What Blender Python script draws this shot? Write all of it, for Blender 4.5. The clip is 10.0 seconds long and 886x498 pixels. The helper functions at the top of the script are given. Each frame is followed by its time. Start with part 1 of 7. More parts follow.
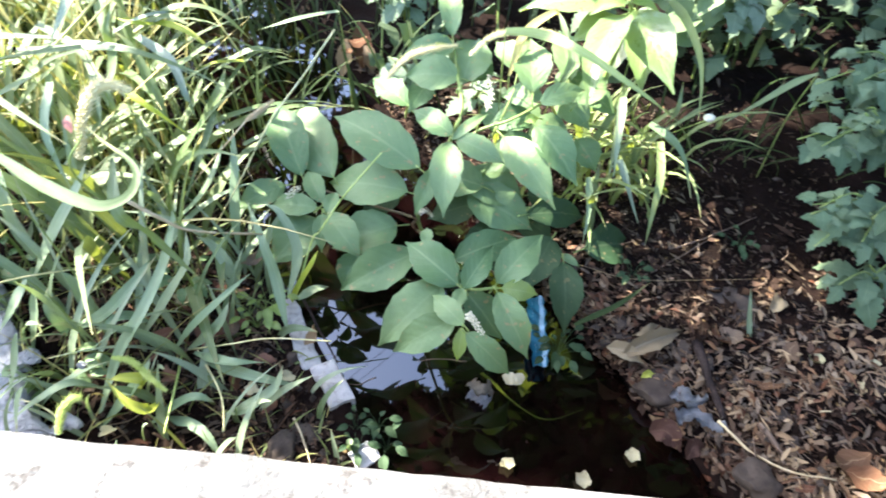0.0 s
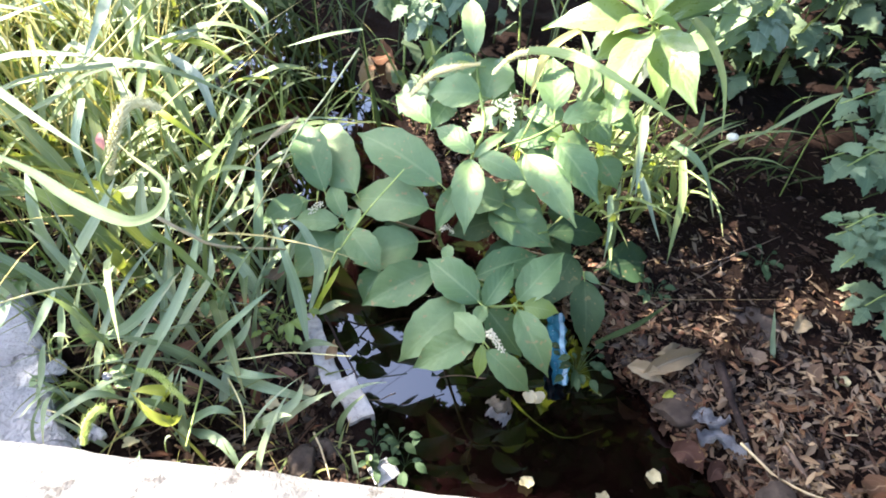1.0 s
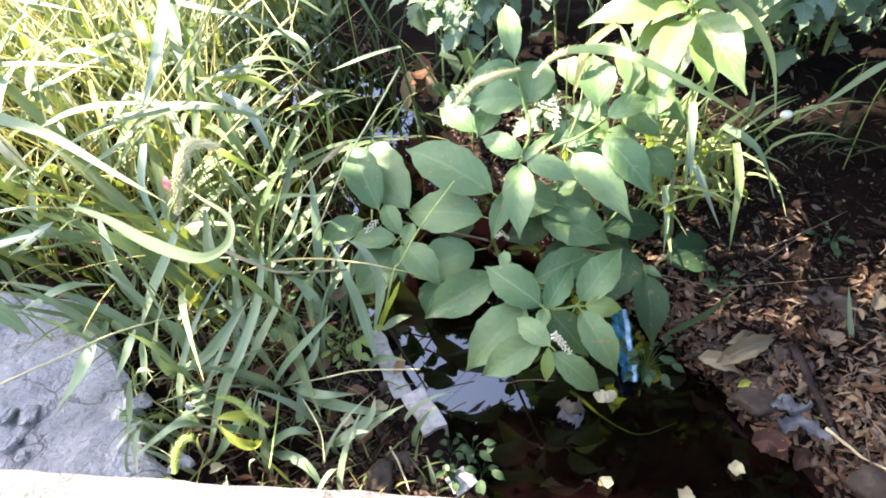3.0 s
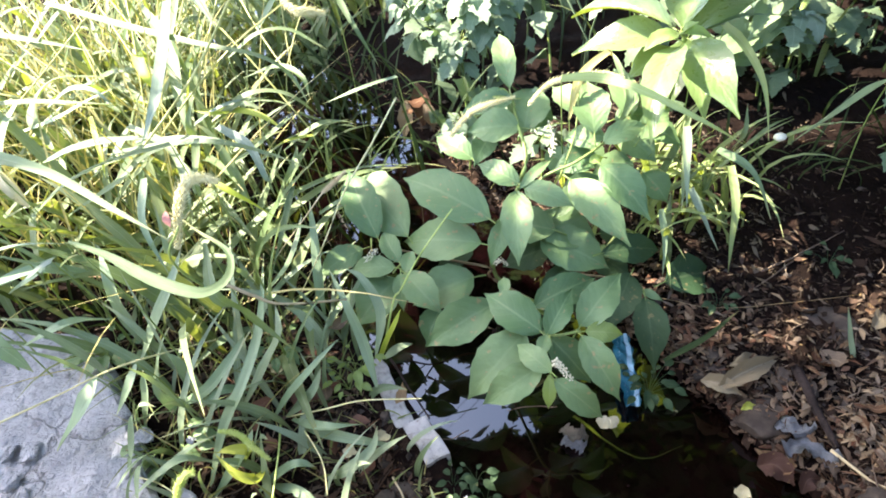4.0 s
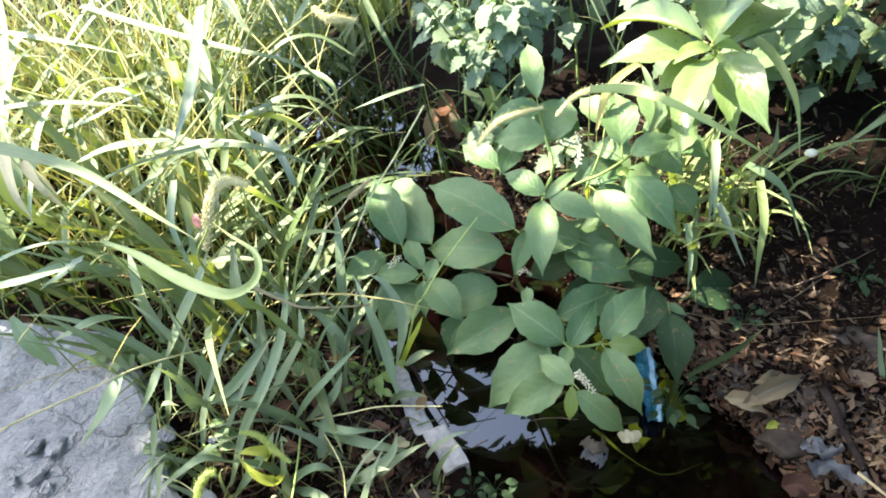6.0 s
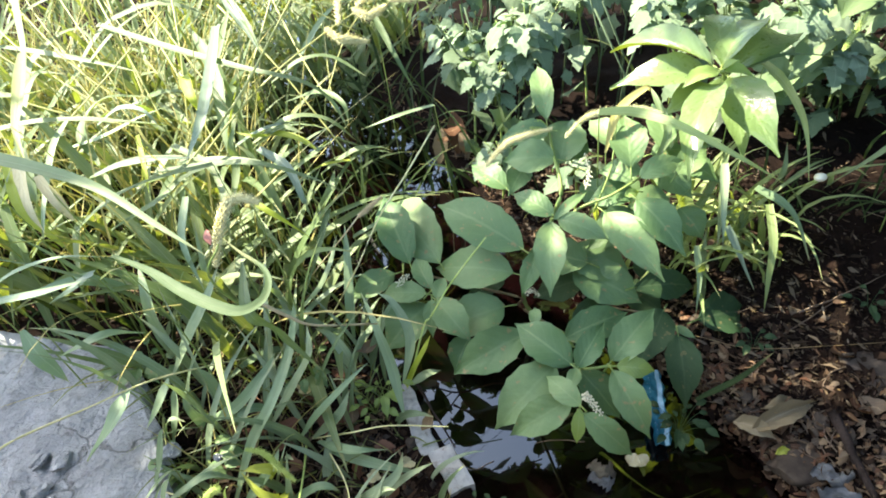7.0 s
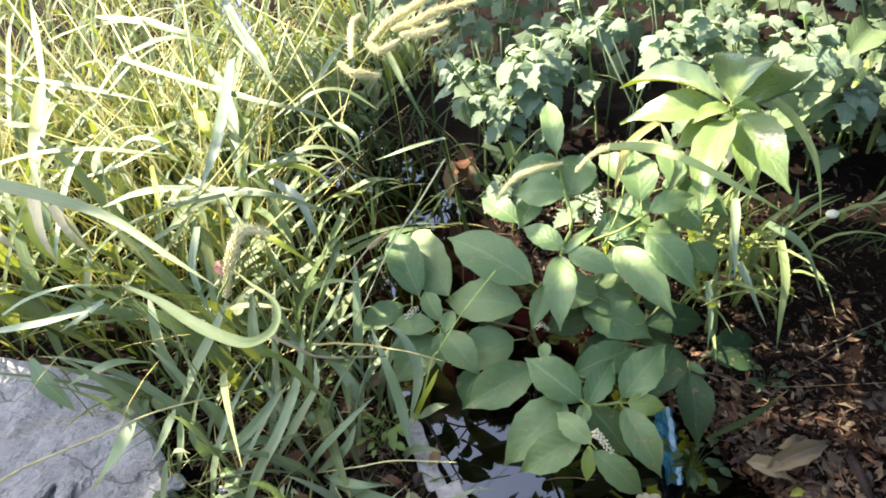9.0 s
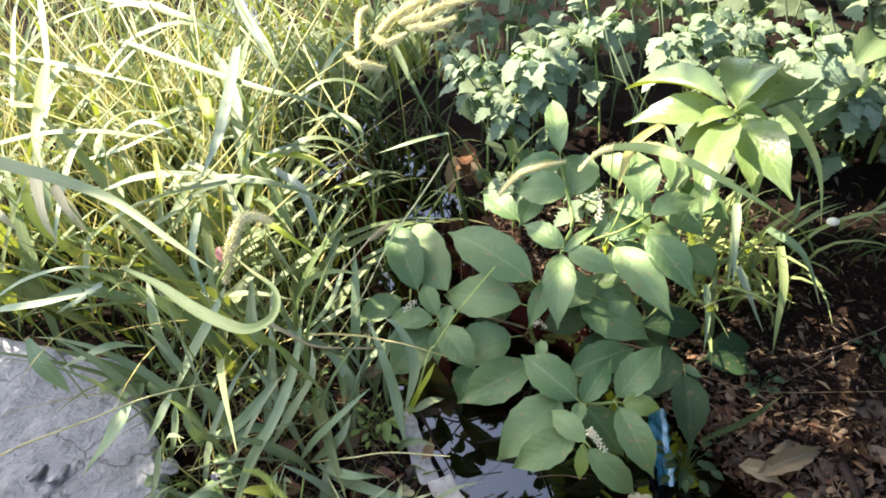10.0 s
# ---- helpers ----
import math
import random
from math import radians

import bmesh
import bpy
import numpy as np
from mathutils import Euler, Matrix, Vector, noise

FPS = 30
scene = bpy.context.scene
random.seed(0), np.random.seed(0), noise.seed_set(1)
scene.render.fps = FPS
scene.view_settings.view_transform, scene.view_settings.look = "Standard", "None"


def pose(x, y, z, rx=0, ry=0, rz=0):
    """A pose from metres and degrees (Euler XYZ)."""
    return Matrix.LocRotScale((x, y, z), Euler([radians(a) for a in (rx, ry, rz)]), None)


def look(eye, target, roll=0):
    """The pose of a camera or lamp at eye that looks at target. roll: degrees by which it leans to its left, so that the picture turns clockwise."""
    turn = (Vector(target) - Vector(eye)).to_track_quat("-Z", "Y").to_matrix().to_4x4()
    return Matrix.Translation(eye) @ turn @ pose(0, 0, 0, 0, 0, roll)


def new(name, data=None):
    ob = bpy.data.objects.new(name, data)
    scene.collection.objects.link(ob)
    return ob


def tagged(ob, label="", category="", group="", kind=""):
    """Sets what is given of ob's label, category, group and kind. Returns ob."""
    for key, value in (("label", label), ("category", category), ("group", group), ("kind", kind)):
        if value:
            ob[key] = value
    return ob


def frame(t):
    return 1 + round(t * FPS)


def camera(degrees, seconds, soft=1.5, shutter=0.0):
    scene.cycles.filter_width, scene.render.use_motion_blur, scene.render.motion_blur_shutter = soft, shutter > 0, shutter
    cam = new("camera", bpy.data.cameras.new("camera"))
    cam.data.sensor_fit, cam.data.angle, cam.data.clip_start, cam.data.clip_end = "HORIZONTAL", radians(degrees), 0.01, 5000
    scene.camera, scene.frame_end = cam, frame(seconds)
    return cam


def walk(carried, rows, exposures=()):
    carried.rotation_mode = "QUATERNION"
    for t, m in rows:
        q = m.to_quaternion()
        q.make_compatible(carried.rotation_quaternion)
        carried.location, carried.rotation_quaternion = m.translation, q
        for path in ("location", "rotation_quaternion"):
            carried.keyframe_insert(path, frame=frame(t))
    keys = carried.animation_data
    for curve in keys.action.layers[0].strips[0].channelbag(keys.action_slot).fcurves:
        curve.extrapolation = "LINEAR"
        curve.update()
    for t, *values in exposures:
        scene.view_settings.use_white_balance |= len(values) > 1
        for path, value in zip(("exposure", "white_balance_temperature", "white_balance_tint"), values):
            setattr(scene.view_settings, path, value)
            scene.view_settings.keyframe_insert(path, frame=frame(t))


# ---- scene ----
cam = camera(67.1, 10.0, soft=1.8, shutter=0.5)
PATH = [
    (0, (-0.098, 0.017, 1.4), (-0.029, 1.431, -0.013), 3.1),
    (0.5, (-0.115, 0.011, 1.402), (-0.133, 1.436, -0.001), 2.2),
    (1, (-0.107, 0.017, 1.409), (-0.091, 1.46, 0.024), 2.2),
    (1.5, (-0.115, 0.01, 1.418), (-0.185, 1.458, 0.04), -3.2),
    (2, (-0.108, 0.015, 1.422), (-0.213, 1.457, 0.04), -6.8),
    (2.5, (-0.117, 0.012, 1.423), (-0.253, 1.453, 0.043), -6.9),
    (4, (-0.11, 0.015, 1.439), (-0.25, 1.514, 0.122), -8.2),
    (4.5, (-0.112, 0.018, 1.443), (-0.25, 1.53, 0.141), -8.8),
    (5, (-0.119, 0.015, 1.438), (-0.263, 1.526, 0.136), -7.6),
    (5.5, (-0.121, 0.014, 1.439), (-0.294, 1.522, 0.137), -7.8),
    (7, (-0.124, 0.01, 1.445), (-0.338, 1.559, 0.199), -7.6),
    (7.5, (-0.128, 0.02, 1.437), (-0.339, 1.586, 0.212), -7.2),
    (8, (-0.126, 0.016, 1.443), (-0.346, 1.594, 0.233), -7.2),
    (8.5, (-0.13, 0.013, 1.447), (-0.374, 1.605, 0.261), -7.5),
    (9, (-0.126, 0.014, 1.449), (-0.362, 1.618, 0.277), -7.3),
    (9.5, (-0.13, 0.012, 1.446), (-0.36, 1.616, 0.274), -5.9),
    (10, (-0.133, 0.009, 1.445), (-0.362, 1.608, 0.265), -5.2),
]
walk(cam, [(t, look(eye, target, roll)) for t, eye, target, roll in PATH], exposures=[(0.0, 3.27, 6200, 13), (0.7, 3.22, 6350, 16), (2.5, 3.13, 6500, 17), (4.0, 3.04, 6600, 14), (4.5, 2.96, 6550, 11), (5.5, 2.92, 6700, 9), (7.0, 2.62, 6850, 4), (7.6, 2.63, 6850, 8), (8.5, 2.62, 6950, 12), (10.0, 2.55, 7100, 13)])

# ---- world and sun ----
SUN_FROM = Vector((-0.60, 0.28, 0.75)).normalized()
world = bpy.data.worlds.new("sky")
scene.world = world
world.use_nodes = True
wn = world.node_tree
sky = wn.nodes.new("ShaderNodeTexSky")
sky.sky_type = 'NISHITA'
sky.sun_disc = False
sky.sun_elevation = math.asin(SUN_FROM.z)
sky.dust_density = 1.5
sky.sun_rotation = math.atan2(SUN_FROM.x, SUN_FROM.y)
wn.links.new(sky.outputs[0], wn.nodes["Background"].inputs[0])
wn.nodes["Background"].inputs[1].default_value = 0.118
sun = new("sun", bpy.data.lights.new("sun", 'SUN'))
sun.data.energy = 3.25
sun.data.angle = radians(0.5)
sun.data.color = (1.0, 0.93, 0.78)
sun.matrix_world = look(SUN_FROM * 30, (0, 0, 0))


# ---- materials ----
class Nodes:
    """A small builder for node materials."""

    def __init__(self, name):
        self.mat = bpy.data.materials.new(name)
        self.mat.use_nodes = True
        self.t = self.mat.node_tree
        self.bsdf = self.t.nodes["Principled BSDF"]
        self.out = self.t.nodes["Material Output"]

    def add(self, kind, **sockets):
        n = self.t.nodes.new(kind)
        for k, v in sockets.items():
            self.put(n.inputs[k.replace("_", " ")], v)
        return n

    def put(self, socket, v):
        if isinstance(v, bpy.types.NodeSocket):
            self.t.links.new(v, socket)
        else:
            socket.default_value = v

    def math(self, op, a, b=0.0, c=0.0):
        n = self.t.nodes.new("ShaderNodeMath")
        n.operation = op
        for s, v in zip(n.inputs, (a, b, c)):
            self.put(s, v)
        return n.outputs[0]

    def mix(self, f, a, b, how='MIX'):
        n = self.t.nodes.new("ShaderNodeMix")
        n.data_type = 'RGBA'
        n.blend_type = how
        self.put(n.inputs[0], f)
        for s, v in ((n.inputs[6], a), (n.inputs[7], b)):
            self.put(s, (*v, 1) if isinstance(v, tuple) and len(v) == 3 else v)
        return n.outputs[2]

    def coords(self, which="Object"):
        return self.t.nodes.new("ShaderNodeTexCoord").outputs[which]

    def noise(self, scale, detail=4, rough=0.55, where="Object", vector=None):
        n = self.add("ShaderNodeTexNoise", Scale=scale, Detail=detail, Roughness=rough)
        self.put(n.inputs["Vector"], vector if vector is not None else self.coords(where))
        return n.outputs[0]

    def ramp(self, f, lo, hi):
        n = self.t.nodes.new("ShaderNodeMapRange")
        n.interpolation_type = 'SMOOTHSTEP'
        for s, v in zip(n.inputs, (f, lo, hi, 0.0, 1.0)):
            self.put(s, v)
        return n.outputs[0]

    def bump(self, height, strength, distance=0.01):
        n = self.add("ShaderNodeBump", Strength=strength, Distance=distance, Height=height)
        self.put(self.bsdf.inputs["Normal"], n.outputs[0])
        return n.outputs[0]

    def set(self, **sockets):
        for k, v in sockets.items():
            self.put(self.bsdf.inputs[k.replace("_", " ")], (*v, 1) if isinstance(v, tuple) and len(v) == 3 else v)

    def thin(self, colour, amount):
        """Let light through, as a leaf does."""
        tr = self.add("ShaderNodeBsdfTranslucent")
        self.put(tr.inputs["Color"], (*colour, 1) if isinstance(colour, tuple) else colour)
        m = self.add("ShaderNodeMixShader", Fac=amount)
        self.t.links.new(self.bsdf.outputs[0], m.inputs[1])
        self.t.links.new(tr.outputs[0], m.inputs[2])
        self.t.links.new(m.outputs[0], self.out.inputs["Surface"])


def leaf_material(name, a, b, vein, rough=0.45, through_light=0.3, glow=(0.3, 0.5, 0.05), side_veins=9.0, spots=0.0, vary="island", lean=1.0, gloss=0.5, grey=None):
    m = Nodes(name)
    if vary == "island":
        rnd = m.t.nodes.new("ShaderNodeNewGeometry").outputs["Random Per Island"]
    else:
        rnd = m.t.nodes.new("ShaderNodeObjectInfo").outputs["Random"]
    sep = m.add("ShaderNodeSeparateXYZ", Vector=m.coords("UV"))
    off = m.math('ABSOLUTE', m.math('SUBTRACT', m.math('ADD', sep.outputs[0], m.math('MULTIPLY', m.math('SUBTRACT', m.noise(30, 2), 0.5), 0.05)), 0.5))
    rib = m.math('SUBTRACT', 1.0, m.ramp(off, 0.012, 0.045))
    wave = m.math('SINE', m.math('MULTIPLY', m.math('ADD', m.math('MULTIPLY', m.noise(24, 2), 0.12), m.math('SUBTRACT', sep.outputs[1], m.math('MULTIPLY', off, 0.55))), side_veins * 6.283))
    lines = m.ramp(wave, 0.86, 1.0)
    col = m.mix(m.math('POWER', rnd, lean), a, b)
    if grey:
        second = m.math('FRACT', m.math('MULTIPLY', rnd, 37.7))
        col = m.mix(m.math('MULTIPLY', m.ramp(second, 0.45, 0.9), 0.75), col, grey)
        col = m.mix(m.math('MULTIPLY', m.ramp(m.math('FRACT', m.math('MULTIPLY', rnd, 91.3)), 0.72, 0.9), 0.6), col, (0.13, 0.035, 0.015))
    col = m.mix(m.math('MULTIPLY', m.noise(28, 5, 0.65), 0.55), col, tuple(0.55 * v for v in a))
    col = m.mix(m.math('MULTIPLY', lines, 0.09), col, vein)
    col = m.mix(m.math('MULTIPLY', rib, 0.38), col, vein)
    if not side_veins:
        along = m.add("ShaderNodeCombineXYZ", X=m.math('MULTIPLY', sep.outputs[0], 9.0), Y=m.math('MULTIPLY', sep.outputs[1], 2.0), Z=m.math('MULTIPLY', rnd, 40.0))
        streak = m.noise(1.0, 3, 0.6, vector=along.outputs[0])
        col = m.mix(m.math('MULTIPLY', m.ramp(streak, 0.35, 0.7), 0.32), col, tuple(0.6 * v for v in a))
        dry = m.ramp(m.math('ADD', sep.outputs[1], m.math('MULTIPLY', m.noise(6, 3), 0.6)), 1.12, 1.4)
        col = m.mix(m.math('MULTIPLY', dry, 0.7), col, (0.42, 0.36, 0.16))
    if spots:
        dots = m.ramp(m.noise(62, 3, 0.5), 0.645, 0.70)
        col = m.mix(m.math('MULTIPLY', dots, spots), col, (0.32, 0.22, 0.10))
    m.set(Base_Color=col, Roughness=m.math('ADD', rough, m.math('MULTIPLY', m.noise(60, 3), 0.2)), Specular_IOR_Level=gloss)
    if side_veins:
        m.bump(m.math('ADD', m.math('MULTIPLY', wave, -0.12), m.math('MULTIPLY', m.noise(110, 4), 0.8)), 0.5, 0.003)
    else:
        m.bump(m.math('ADD', streak, m.math('MULTIPLY', rib, -0.6)), 0.5, 0.0015)
    m.thin(m.mix(rnd, glow, tuple(0.7 * v for v in glow)), through_light)
    return m.mat


POKE = leaf_material("pokeweed_leaf", (0.098, 0.185, 0.070), (0.235, 0.340, 0.140), (0.24, 0.33, 0.15), 0.42, 0.10, (0.2, 0.36, 0.04), 7, 0.75, "object", gloss=0.42)
# lit copy of the pokeweed leaf, sunshine put into its paler colour
POKE_SUN = leaf_material("sun_toned_pokeweed_leaf", (0.175, 0.27, 0.09), (0.265, 0.36, 0.145), (0.34, 0.42, 0.20), 0.20, 0.30, (0.40, 0.50, 0.04), 9, 0.3, "object", gloss=0.9)
POKE_YOUNG = leaf_material("young_pokeweed_leaf", (0.26, 0.38, 0.10), (0.33, 0.44, 0.15), (0.40, 0.48, 0.22), 0.36, 0.35, (0.40, 0.55, 0.03), 9, 0.0, "object")
# darkened goosefoot copy, shade of the right and back bank in its colour
GOOSE_SHADED = leaf_material("shaded_goosefoot_leaf", (0.095, 0.16, 0.085), (0.23, 0.315, 0.18), (0.20, 0.28, 0.15), 0.55, 0.15, (0.18, 0.32, 0.07), 4, 0.3, "object", gloss=0.3)
POKE_DULL = leaf_material("dull_pokeweed_leaf", (0.17, 0.25, 0.12), (0.25, 0.33, 0.175), (0.25, 0.32, 0.17), 0.5, 0.18, (0.25, 0.38, 0.04), 11, 0.4, "object", gloss=0.3)
# goosefoot colour lowered to paint the background thicket as shaded
GOOSE = leaf_material("shaded_far_weed_leaf", (0.08, 0.13, 0.062), (0.175, 0.24, 0.135), (0.20, 0.26, 0.15), 0.65, 0.15, (0.18, 0.3, 0.08), 4, 0.2, "island")
GOOSE_ONE = leaf_material("goosefoot_leaf", (0.165, 0.25, 0.15), (0.325, 0.41, 0.275), (0.38, 0.46, 0.32), 0.6, 0.2, (0.22, 0.38, 0.10), 4, 0.2, "object")
GRASS = leaf_material("grass_blade", (0.14, 0.20, 0.07), (0.27, 0.28, 0.085), (0.36, 0.37, 0.16), 0.5, 0.26, (0.38, 0.42, 0.05), 0.0, 0.0, "island")
GRASS_ONE = leaf_material("long_grass_blade", (0.14, 0.21, 0.086), (0.255, 0.315, 0.16), (0.36, 0.42, 0.30), 0.42, 0.26, (0.34, 0.46, 0.06), 0.0, 0.0, "object")
BROADS = leaf_material("broad_grass_blade", (0.12, 0.195, 0.07), (0.30, 0.355, 0.165), (0.40, 0.45, 0.28), 0.45, 0.26, (0.38, 0.45, 0.05), 0.0, 0.0, "island")
BROADS_ONE = leaf_material("broad_clump_blade", (0.12, 0.195, 0.07), (0.30, 0.355, 0.165), (0.40, 0.45, 0.28), 0.45, 0.26, (0.38, 0.45, 0.05), 0.0, 0.0, "object")
STRAW = leaf_material("straw_blade", (0.50, 0.44, 0.13), (0.64, 0.56, 0.25), (0.58, 0.53, 0.36), 0.6, 0.25, (0.5, 0.45, 0.1), 0.0, 0.0, "island")
YELLOW = leaf_material("yellowing_blade", (0.42, 0.50, 0.05), (0.52, 0.55, 0.10), (0.55, 0.58, 0.2), 0.5, 0.3, (0.5, 0.55, 0.03), 0.0, 0.0, "object")
LOWBLADE = leaf_material("bluish_grass_blade", (0.245, 0.36, 0.20), (0.44, 0.53, 0.32), (0.46, 0.53, 0.37), 0.42, 0.2, (0.26, 0.40, 0.10), 0.0, 0.0, "object")
SAGE = leaf_material("sage_grass_blade", (0.165, 0.25, 0.12), (0.42, 0.50, 0.34), (0.42, 0.49, 0.36), 0.5, 0.2, (0.30, 0.42, 0.10), 0.0, 0.0, "object")
SAGE_ONE = leaf_material("pale_sage_blade", (0.145, 0.205, 0.095), (0.235, 0.295, 0.15), (0.33, 0.38, 0.23), 0.45, 0.22, (0.36, 0.46, 0.08), 0.0, 0.0, "object", gloss=0.4)
BROAD_ONE = leaf_material("yellow_green_blade", (0.21, 0.26, 0.08), (0.28, 0.32, 0.12), (0.38, 0.42, 0.2), 0.45, 0.3, (0.45, 0.50, 0.08), 0.0, 0.0, "object")
BLUEBLADE = leaf_material("blue_green_blade", (0.18, 0.25, 0.175), (0.26, 0.325, 0.25), (0.34, 0.40, 0.33), 0.42, 0.2, (0.28, 0.42, 0.12), 0.0, 0.0, "object", gloss=0.5)
# blade colour raised to stand for sun on the short grass
SHORT = leaf_material("sun_toned_short_blade", (0.27, 0.37, 0.13), (0.43, 0.49, 0.23), (0.50, 0.54, 0.32), 0.45, 0.35, (0.46, 0.56, 0.06), 0.0, 0.0, "island")
# darker blade copy; partial shade is put into the colour
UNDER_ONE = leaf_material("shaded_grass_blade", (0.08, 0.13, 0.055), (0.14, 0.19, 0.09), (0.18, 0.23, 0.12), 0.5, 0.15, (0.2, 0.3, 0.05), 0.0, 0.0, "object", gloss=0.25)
# grass copy with the gloom under standing plants put into its colour
UNDER = leaf_material("shaded_undergrowth_blade", (0.022, 0.044, 0.014), (0.055, 0.085, 0.028), (0.07, 0.10, 0.04), 0.55, 0.12, (0.2, 0.3, 0.04), 0.0, 0.0, "island", gloss=0.15)
DRY = leaf_material("dry_leaf", (0.12, 0.062, 0.032), (0.45, 0.325, 0.185), (0.42, 0.31, 0.19), 0.75, 0.08, (0.4, 0.25, 0.1), 7, 0.6, "object", 1.5, 0.2, (0.20, 0.165, 0.125))
DRY_MANY = leaf_material("dry_leaf_litter", (0.07, 0.038, 0.025), (0.36, 0.26, 0.16), (0.36, 0.27, 0.18), 0.8, 0.06, (0.4, 0.25, 0.1), 5, 0.6, "island", 2.2, 0.15, (0.16, 0.135, 0.105))
DRY_TAN = leaf_material("tan_leaf_litter", (0.13, 0.068, 0.036), (0.62, 0.46, 0.27), (0.58, 0.44, 0.27), 0.8, 0.06, (0.4, 0.25, 0.1), 5, 0.6, "island", 1.1, 0.15, (0.24, 0.20, 0.155))
DETRITUS = leaf_material("dark_plant_crumbs", (0.014, 0.008, 0.0055), (0.13, 0.082, 0.056), (0.10, 0.07, 0.05), 0.85, 0.03, (0.3, 0.18, 0.08), 5, 0.5, "island", 2.6, 0.12)
# dark green of seedlings; on pokeweed it paints the shade below upper leaves
POKE_DARK = leaf_material("dark_seedling_and_shaded_leaf", (0.028, 0.062, 0.026), (0.06, 0.105, 0.046), (0.09, 0.13, 0.065), 0.55, 0.10, (0.12, 0.24, 0.03), 7, 0.3, "object", gloss=0.25)
PALE = leaf_material("pale_leaf", (0.62, 0.55, 0.30), (0.72, 0.66, 0.42), (0.72, 0.66, 0.45), 0.6, 0.2, (0.6, 0.5, 0.2), 6, 0.4, "object")
PETAL = leaf_material("pale_petal", (0.76, 0.68, 0.44), (0.80, 0.74, 0.52), (0.8, 0.8, 0.7), 0.6, 0.25, (0.8, 0.75, 0.5), 3, 0.0, "object")
PINK = leaf_material("pink_petal", (0.62, 0.26, 0.22), (0.60, 0.30, 0.25), (0.7, 0.45, 0.4), 0.6, 0.25, (0.7, 0.3, 0.25), 3, 0.0, "object")
FLECKS = leaf_material("leaf_flecks", (0.012, 0.007, 0.005), (0.28, 0.215, 0.15), (0.2, 0.15, 0.10), 0.85, 0.04, (0.3, 0.2, 0.1), 5, 0.4, "island", 4.0, 0.12)
MAROON = leaf_material("reddish_dead_leaf", (0.05, 0.026, 0.020), (0.12, 0.062, 0.045), (0.15, 0.09, 0.06), 0.7, 0.06, (0.3, 0.12, 0.06), 6, 0.6, "object", gloss=0.25)
RUST = leaf_material("rust_red_dead_leaf", (0.15, 0.062, 0.040), (0.36, 0.20, 0.135), (0.34, 0.20, 0.13), 0.75, 0.08, (0.4, 0.18, 0.08), 6, 0.6, "object", gloss=0.2)
CURLED = leaf_material("curled_dead_leaf", (0.23, 0.185, 0.115), (0.36, 0.30, 0.195), (0.42, 0.35, 0.24), 0.75, 0.10, (0.4, 0.3, 0.12), 6, 0.6, "object", gloss=0.25)
CANOPY = leaf_material("tree_leaf", (0.035, 0.06, 0.022), (0.06, 0.09, 0.03), (0.08, 0.11, 0.04), 0.5, 0.12, (0.12, 0.2, 0.03), 6, 0.0, "island")


def plain(name, a, b, scale, rough, bump=0.4, fine=6.0, dist=0.006, metal=0.0, stain=None, cover=0.75, at=0.52, gloss=0.5):
    m = Nodes(name)
    big, small = m.noise(scale, 5, 0.6), m.noise(scale * fine, 6, 0.65)
    col = m.mix(m.ramp(big, 0.3, 0.7), a, b)
    col = m.mix(m.math('MULTIPLY', m.ramp(small, 0.45, 0.75), 0.5), col, tuple(0.5 * v for v in a))
    if stain:
        col = m.mix(m.math('MULTIPLY', m.ramp(m.noise(scale * 1.7, 6, 0.7), at, at + 0.10), cover), col, stain)
    m.set(Base_Color=col, Roughness=rough, Metallic=metal, Specular_IOR_Level=gloss)
    m.bump(m.math('ADD', big, m.math('MULTIPLY', small, 0.7)), bump, dist)
    return m.mat


def cracked(name, a, b, scale, rough, bump, fine, dist, stain):
    """Weathered concrete: stains, pits and a net of hairline cracks."""
    m = Nodes(name)
    big, small, pits = m.noise(scale, 6, 0.6), m.noise(scale * fine, 6, 0.7), m.noise(scale * 3, 4, 0.6)
    warp = m.add("ShaderNodeVectorMath")
    warp.operation = 'ADD'
    m.put(warp.inputs[0], m.coords())
    scaled = m.add("ShaderNodeVectorMath")
    scaled.operation = 'SCALE'
    wob = m.add("ShaderNodeTexNoise", Scale=9.0, Detail=4.0)
    m.put(wob.inputs["Vector"], m.coords())
    m.put(scaled.inputs[0], wob.outputs[1])
    scaled.inputs[3].default_value = 0.16
    m.put(warp.inputs[1], scaled.outputs[0])
    vor = m.t.nodes.new("ShaderNodeTexVoronoi")
    vor.feature = 'DISTANCE_TO_EDGE'
    vor.inputs["Scale"].default_value = 3.2
    m.put(vor.inputs["Vector"], warp.outputs[0])
    line = m.math('SUBTRACT', 1.0, m.ramp(vor.outputs["Distance"], 0.002, 0.014))
    line = m.math('MULTIPLY', line, m.ramp(m.noise(2.5, 2), 0.42, 0.55))
    col = m.mix(m.ramp(big, 0.3, 0.7), a, b)
    col = m.mix(m.math('MULTIPLY', m.ramp(small, 0.5, 0.7), 0.45), col, stain)
    col = m.mix(m.math('MULTIPLY', m.ramp(pits, 0.58, 0.70), 0.55), col, stain)
    col = m.mix(m.math('MULTIPLY', line, 0.5), col, (0.08, 0.075, 0.07))
    m.set(Base_Color=col, Roughness=rough)
    m.bump(m.math('SUBTRACT', m.math('ADD', m.math('MULTIPLY', pits, 1.6), m.math('MULTIPLY', small, 0.8)), m.math('MULTIPLY', line, 0.25)), bump, dist)
    return m.mat


